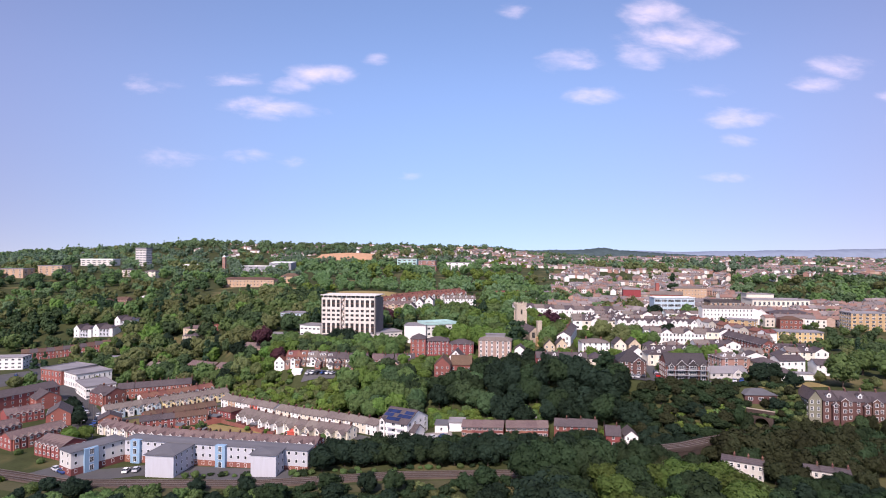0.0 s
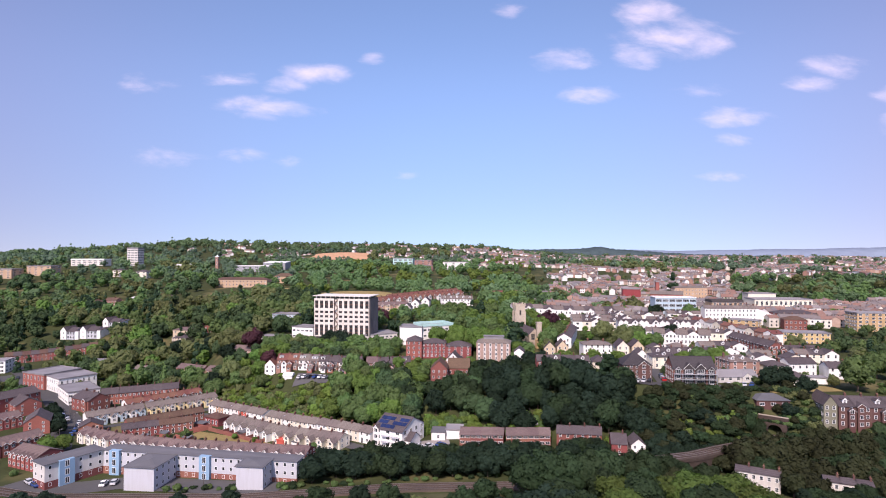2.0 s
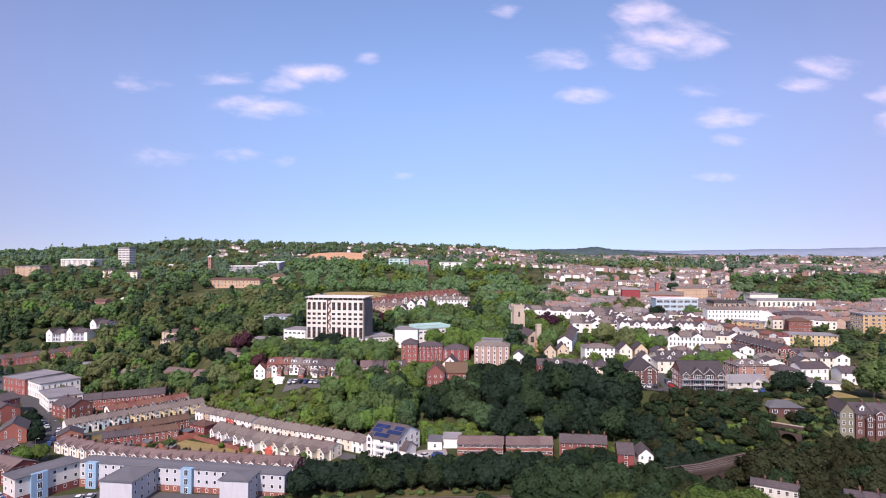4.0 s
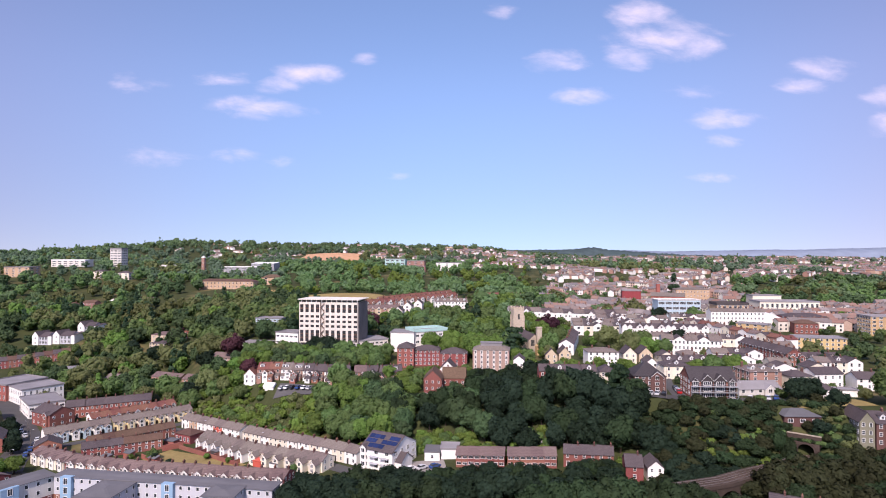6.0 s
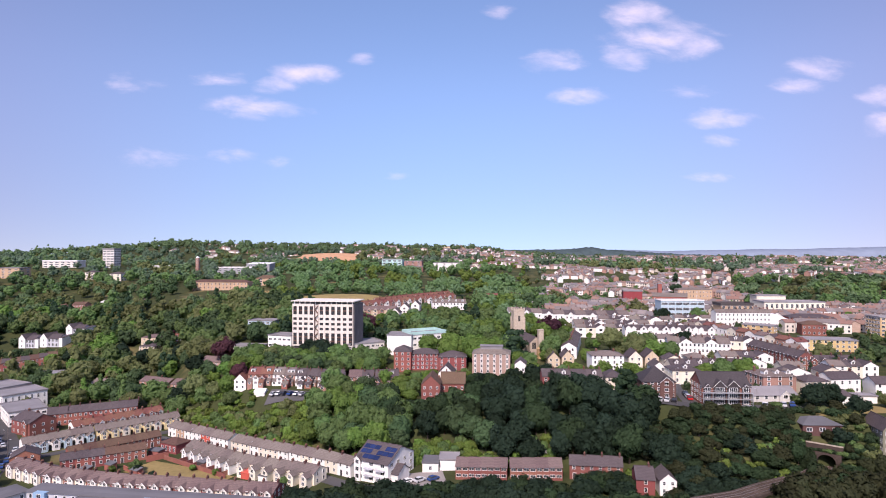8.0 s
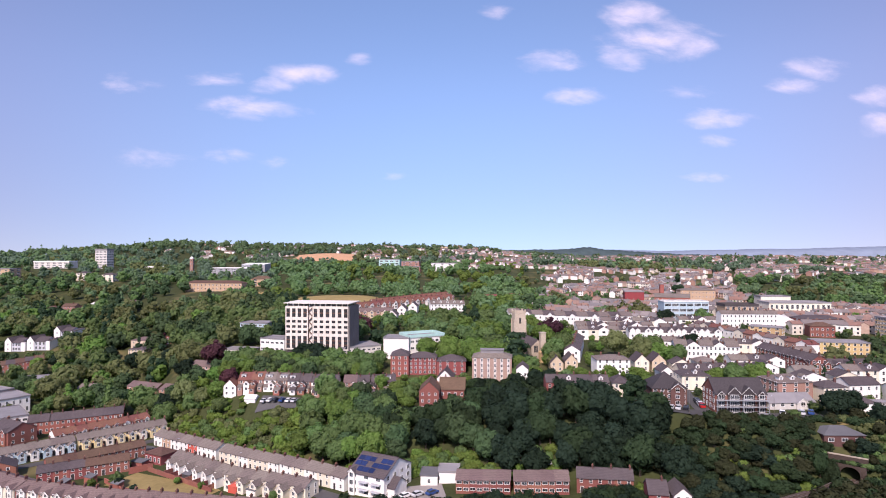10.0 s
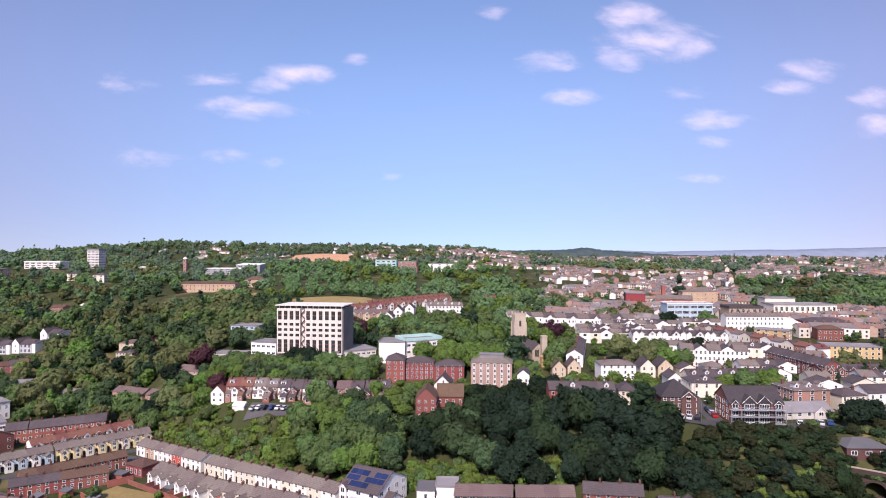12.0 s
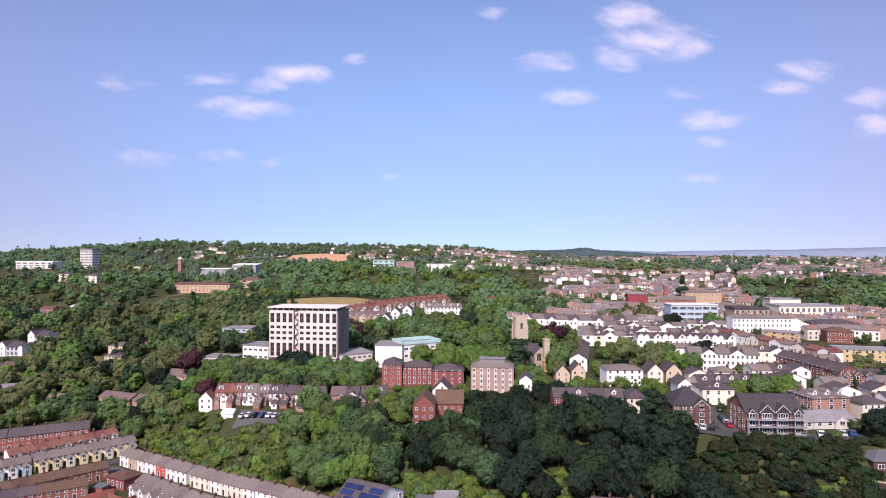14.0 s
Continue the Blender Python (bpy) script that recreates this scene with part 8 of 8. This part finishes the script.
def shares(spots, *parts):
    """Cuts spots into runs that hold those shares of them."""
    cuts = [round(len(spots) * sum(parts[:k]) / sum(parts)) for k in range(len(parts) + 1)]
    return [spots[a:b] for a, b in zip(cuts, cuts[1:])]


rng.shuffle(PARK)
few = len(PARK) // 70
copper, conifers = PARK[:few], by_patch(PARK[few:], 0.02, 0.25, 3)[:9 * few]
taken = set(copper + conifers)
PARK = [p for p in PARK if p not in taken]
woods("parkland_trees", "copper beeches with dark purple crowns in the parkland", leaf_purple, copper, 60, 20, 380, 0.115)
woods("parkland_trees", "tall dark conifers in the parkland", leaf_conifer, conifers, 61, 12, 300, 0.13, "cone")
PARK_LABELS = ("dark evergreen trees in the parkland", "mid-green parkland trees on the slope", "olive parkland trees on the slope", "light-green parkland trees among houses")
PARK_LEAVES = (leaf_shade, leaf_mid, leaf_olive, leaf_light)
near_park = [p for p in PARK if p[1] < 405 and p[0] < 60]
far_park = [p for p in PARK if not (p[1] < 405 and p[0] < 60)]
lit_park = [p for p in far_park if -105 < p[0] < 95]
far_park = [p for p in far_park if not -105 < p[0] < 95]
# the bright green share has leaves with haze in their colour
for k, some in enumerate(shares(by_patch(lit_park, 0.02, 0.3, 7), 2, 3, 3)):
    woods("parkland_trees", ("deep green", "bright green", "light green")[k] + " trees between the tower and the church", (leaf_mid, leaf_hazy, leaf_light)[k], some, 80 + k, 18, 330, 0.12)
for k, (near_part, far_part) in enumerate(zip(shares(by_patch(near_park, 0.02, 0.3, 1), 5, 4, 4, 1), shares(by_patch(far_park, 0.016, 0.3, 2), 5, 4, 4, 1))):
    woods("parkland_trees", PARK_LABELS[k], PARK_LEAVES[k], near_part, 40 + k, 22, 620, 0.099)
    woods("parkland_trees", PARK_LABELS[k], PARK_LEAVES[k], far_part, 50 + k, 15, 190, 0.142)
FIELDS = [("field", red_earth, "bare red-earth field on the hillside", -212, 1320, 66, 62), ("field", straw, "pale stubble field on the ridge", 95, 2040, 62, 50), ("field", straw, "pale stubble field on the ridge", 28, 2060, 24, 36),
          ("field", dry_lawn, "dry grass field behind the college tower", -78, 580, 40, 42), ("field", dry_lawn, "dry meadow on the hillside", -170, 655, 26, 30)]
for fname, fmat, flabel, fx, fy, fw, fd in FIELDS:
    ys = np.linspace(fy - fd, fy + fd, 16)
    half = fw * np.sqrt(np.clip(1.02 - ((ys - fy) / fd) ** 2, 0, 1)) * (1 + 0.12 * np.sin(ys * 0.07))
    sheet(fname, fmat, flabel, "field", fx + np.linspace(-1, 1, 14)[None, :] * half[:, None], ys, 0.5)


def in_field(x, y):
    return any(abs(x - fx) < fw * 1.05 and -fd * 1.5 < y - fy < fd * 1.1 for _, _, _, fx, fy, fw, fd in FIELDS)


CLEARINGS = [(-226, 640, 44, 54), (-194, 742, 12, 14), (-478, 926, 10, 14), (-296, 935, 30, 14), (-560, 780, 30, 16), (-60, 1052, 20, 14), (-22, 1004, 18, 14), (36, 1022, 22, 14)]


def in_clearing(x, y):
    return any(abs(x - cx) < cw and abs(y - cy) < cd for cx, cy, cw, cd in CLEARINGS)


rng = random.Random(21)
near_wood, far_wood, ridge_wood, house_spots = [], [], [], []
for j in range(2000000):
    if len(near_wood) + len(far_wood) + len(ridge_wood) > 3900:
        break
    y = 480 * (2600 / 480) ** rng.random()
    u = rng.uniform(-0.92, 0.92)
    x = u * y
    if not clear_of(x, y, 5) or in_field(x, y) or in_clearing(x, y):
        continue
    n = blend_noise(x, y, 0.006) + 0.5 * blend_noise(x, y, 0.02)
    town = 1 / (1 + math.exp(-(u - 0.09 - 0.00003 * (y - 500) * (1 if y < 1300 else -2)) * 22))
    want = (0.95 + 0.5 * n) * (1 - town) + town * (0.42 + 1.5 * max(0, n - 0.05))
    if -0.02 < u < 0.12 and 700 < y < 1000:
        want = 0.9
    if u > 0.50 and 560 < y < 800:
        want = 0.95
    if rng.random() > want:
        continue
    if -70 < x < 44 and 440 < y < 510 + (x + 52) * 1.302:
        continue
    if y < 640 and u < -0.05 and x > -430 and y < 560:
        continue
    r = rng.uniform(4.5, 7.5) * (1 if y < 900 else 1.3) * (1.0 if town < 0.5 or want > 0.8 else 0.55)
    (near_wood if y < 800 else far_wood if y < 1500 else ridge_wood).append((x, y, r))
valley_wood = [p for p in near_wood + far_wood if -0.24 < p[0] / p[1] < 0.16 and p[1] < 1150]
# the first two greens here have distance haze mixed into them
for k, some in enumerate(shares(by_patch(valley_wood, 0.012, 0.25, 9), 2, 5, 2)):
    woods("woodland", ("mid-green", "bright green", "light olive")[k] + " woodland in the side valley", (leaf_far_haze, leaf_hazy, leaf_bramble)[k], some, 70 + k, 11, 90, 0.17)
apart = set(valley_wood)
near_wood, far_wood = [p for p in near_wood if p not in apart], [p for p in far_wood if p not in apart]
# the far and grey-green leaves below carry painted haze
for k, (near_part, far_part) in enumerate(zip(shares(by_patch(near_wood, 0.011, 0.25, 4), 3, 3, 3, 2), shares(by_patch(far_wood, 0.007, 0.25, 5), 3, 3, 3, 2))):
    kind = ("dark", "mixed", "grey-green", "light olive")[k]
    woods("woodland", kind + " woodland covering the hillside", (leaf_shade, leaf_mid, leaf_far_haze, leaf_olive)[k], near_part, 3 + 10 * k, 12, 105, 0.165)
    woods("woodland", "distant " + kind + " woodland on the hill", (leaf_far_haze_dark, leaf_far_haze_dark, leaf_far_haze, leaf_olive)[k], far_part, 5 + 10 * k, 7, 54, 0.2)
woods("woodland", "distant woodland on the ridge, haze in its leaf colour", leaf_far_haze, ridge_wood, 7, 5, 40, 0.22)
# skyline trees on the near ridge, in a green that carries haze
crest = []
for i in range(420):
    u = rng.uniform(-0.85, 0.3)
    y = rng.uniform(1500, 1720) if u < -0.1 else rng.uniform(2150, 2350)
    if in_field(u * y, y):
        continue
    crest.append((u * y, y, rng.uniform(6, 11) * (1.1 if blend_noise(u * 900, 5, 0.02) > 0 else 0.75)))
woods("woodland", "line of trees along the skyline, haze in their green", leaf_far_haze, crest, 8, 5, 40, 0.2)


def palette(name, colours, rough=0.85):
    """A surface whose pieces each take one of the colours at random."""
    m = bpy.data.materials.new(name)
    m.use_nodes = True
    N, L = m.node_tree.nodes, m.node_tree.links
    geo, ramp = N.new("ShaderNodeNewGeometry"), N.new("ShaderNodeValToRGB")
    ramp.color_ramp.interpolation = "CONSTANT"
    els = ramp.color_ramp.elements
    while len(els) < len(colours):
        els.new(0.5)
    for i, c in enumerate(colours):
        els[i].position, els[i].color = i / len(colours), (*c, 1)
    L.new(geo.outputs["Random Per Island"], ramp.inputs[0])
    grime = N.new("ShaderNodeTexNoise")
    grime.inputs["Scale"].default_value = 0.6
    L.new(geo.outputs["Position"], grime.inputs["Vector"])
    hsv, mr = N.new("ShaderNodeHueSaturation"), N.new("ShaderNodeMapRange")
    mr.inputs["To Min"].default_value, mr.inputs["To Max"].default_value = 0.7, 1.25
    L.new(grime.outputs["Fac"], mr.inputs["Value"])
    L.new(mr.outputs[0], hsv.inputs["Value"])
    L.new(ramp.outputs[0], hsv.inputs["Color"])
    L.new(hsv.outputs[0], N["Principled BSDF"].inputs["Base Color"])
    N["Principled BSDF"].inputs["Roughness"].default_value = rough
    return m


far_walls = palette("far_house_walls", [(0.78, 0.76, 0.72), (0.70, 0.66, 0.58), (0.40, 0.26, 0.20), (0.80, 0.79, 0.77), (0.33, 0.19, 0.145), (0.62, 0.57, 0.50), (0.45, 0.33, 0.27)])
far_roofs = palette("far_house_roofs", [(0.22, 0.125, 0.10), (0.17, 0.145, 0.14), (0.24, 0.15, 0.12), (0.16, 0.145, 0.15), (0.20, 0.155, 0.14), (0.23, 0.20, 0.195)])


def far_houses(name, label, spots):
    """Streets of far houses as one body: gabled walls, roof slabs and window openings."""
    V, F, M = [], [], []

    def add(pts, faces, mat):
        n = len(V)
        V.extend(pts)
        F.extend([[i + n for i in f] for f in faces])
        M.extend([mat] * len(faces))
    rg = random.Random(77)
    for x, y, a, w, d, h, rh in spots:
        c, s, g = math.cos(a), math.sin(a), gz(x, y)

        def at(p):
            return (x + p[0] * c - p[1] * s, y + p[0] * s + p[1] * c, g + p[2])
        X, Y = w / 2, d / 2
        ring = [(-Y, -3), (Y, -3), (Y, h), (0, h + rh), (-Y, h)]
        add([at((-X, q, z)) for q, z in ring] + [at((X, q, z)) for q, z in ring], [(4, 3, 2, 1, 0), (5, 6, 7, 8, 9)] + [(i, (i + 1) % 5, 5 + (i + 1) % 5, 5 + i) for i in range(5)], 0)
        e = 0.4
        for sgn in (-1, 1):
            rr = [(sgn * (Y + e), h - e * rh / Y + 0.05), (0, h + rh + 0.05), (0, h + rh + 0.3), (sgn * (Y + e), h - e * rh / Y + 0.3)]
            add([at((-X - 0.2, q, z)) for q, z in rr] + [at((X + 0.2, q, z)) for q, z in rr], [(0, 1, 2, 3), (7, 6, 5, 4)] + [(i, 4 + i, 4 + (i + 1) % 4, (i + 1) % 4) for i in range(4)], 1)
        n = max(2, int(w / 3.2)) if y < 760 else 0
        for i in range(n):
            xx = -X + w * (i + 0.5) / n
            for zz in (0.9, 3.6):
                if zz + 1.4 < h:
                    add([at(p) for p in ((xx - 0.55, -Y - 0.05, zz), (xx + 0.55, -Y - 0.05, zz), (xx + 0.55, -Y - 0.05, zz + 1.4), (xx - 0.55, -Y - 0.05, zz + 1.4), (xx - 0.55, -Y + 0.05, zz), (xx + 0.55, -Y + 0.05, zz), (xx + 0.55, -Y + 0.05, zz + 1.4), (xx - 0.55, -Y + 0.05, zz + 1.4))],
                        [(0, 1, 2, 3), (0, 4, 5, 1), (1, 5, 6, 2), (2, 6, 7, 3), (3, 7, 4, 0)], 2)
        if rg.random() < 0.7:
            xx = X * rg.uniform(-0.8, 0.8)
            add([at((xx + p, q, z)) for z in (h + rh - 0.6, h + rh + 1.5) for p, q in ((-0.45, -0.3), (0.45, -0.3), (0.45, 0.3), (-0.45, 0.3))], [(0, 1, 5, 4), (1, 2, 6, 5), (2, 3, 7, 6), (3, 0, 4, 7), (4, 5, 6, 7)], 1)
    me = bpy.data.meshes.new(name)
    me.from_pydata(V, [], F)
    for m in (far_walls, far_roofs, glass):
        me.materials.append(m)
    me.polygons.foreach_set("material_index", M)
    return tagged(new(name, me), label, "houses", kind="stuff")


rng = random.Random(31)
near_rows, far_rows = [], []
for k in range(1500):
    y = 440 * (2900 / 440) ** rng.random()
    u = rng.uniform(0.04, 0.95) if rng.random() < 0.86 else rng.uniform(-0.42, 0.1)
    x = u * y
    if (u > 0.50 and 560 < y < 800) or (y < 515 and u < 0.52):
        continue
    if u < 0.17 and y < 1050:
        continue
    if u < 0.04 and y < 1250:
        y = rng.uniform(1300, 1750)
        x = u * y
    ang = rng.choice((0.15, -0.3, 0.7, -0.8, 1.2, -1.3)) + rng.uniform(-0.25, 0.25) + blend_noise(x, y, 0.004) * 1.2
    n = rng.randint(2, 7) if y < 900 else rng.randint(4, 11)
    small = 1.0 if y < 620 else 0.8
    w = rng.uniform(5.2, 7.6) * small
    h, rh = rng.uniform(4.8, 7.2) * small, rng.uniform(1.7, 2.8) * small
    for i in range(n):
        px, py = x + math.cos(ang) * w * 1.02 * i, y + math.sin(ang) * w * 1.02 * i
        if clear_of(px, py, 5) and not in_field(px, py):
            (near_rows if py < 900 else far_rows).append((px, py, ang, w, rng.uniform(6.5, 8.4) * small, h + rng.uniform(-0.3, 0.3), rh))
far_houses("far_houses", "close-packed streets of brick and rendered houses", near_rows)
far_houses("far_houses", "distant suburb of red-roofed houses", far_rows)

# ---------------------------------------------------------------- far ridges
def ridge(name, mat, label, dist, u0, u1, base, shape):
    """A far range of hills as a rounded body that stands on the plain."""
    us = np.linspace(u0, u1, 420)
    V, F = [], []
    for i, u in enumerate(us):
        top = shape(u)
        for dy, z in ((-260, base - 40), (-130, base + (top - base) * 0.55), (0, top), (200, base - 40)):
            V.append((u * dist, dist + dy, z))
        if i:
            n = 4 * i
            F += [(n - 4 + k, n + k, n + k + 1, n - 3 + k) for k in range(3)]
    me = bpy.data.meshes.new(name)
    me.from_pydata(V, [], F)
    me.polygons.foreach_set("use_smooth", [True] * len(F))
    me.materials.append(mat)
    return tagged(new(name, me), label, "hills", kind="structure")


wave = lambda u, s, a: a * (math.sin(u * s) + 0.5 * math.sin(u * s * 2.7 + 1) + 0.3 * math.sin(u * s * 6.1 + 2))
# both ridges wear their haze as surface colour
ridge("backdrop", far_haze_blue, "far hills on the horizon, pale blue with painted haze", 4520, 0.12, 1.0, 60, lambda u: 118 + 22 * float(ramp01((u - 0.35) / 0.45)) + wave(u, 9, 5) + wave(u, 55, 1.2))
ridge("backdrop", mid_haze_blue, "distant wooded hill, blue-green with painted haze", 3500, 0.10, 0.62, 55, lambda u: 72 + 15 * math.exp(-((u - 0.275) / 0.03) ** 2) + 42 * float(ramp01((0.60 - u) / 0.3)) * math.exp(-((u - 0.25) / 0.25) ** 2) + wave(u, 15, 2) + wave(u, 140, 1.4) + wave(u, 610, 1.3))
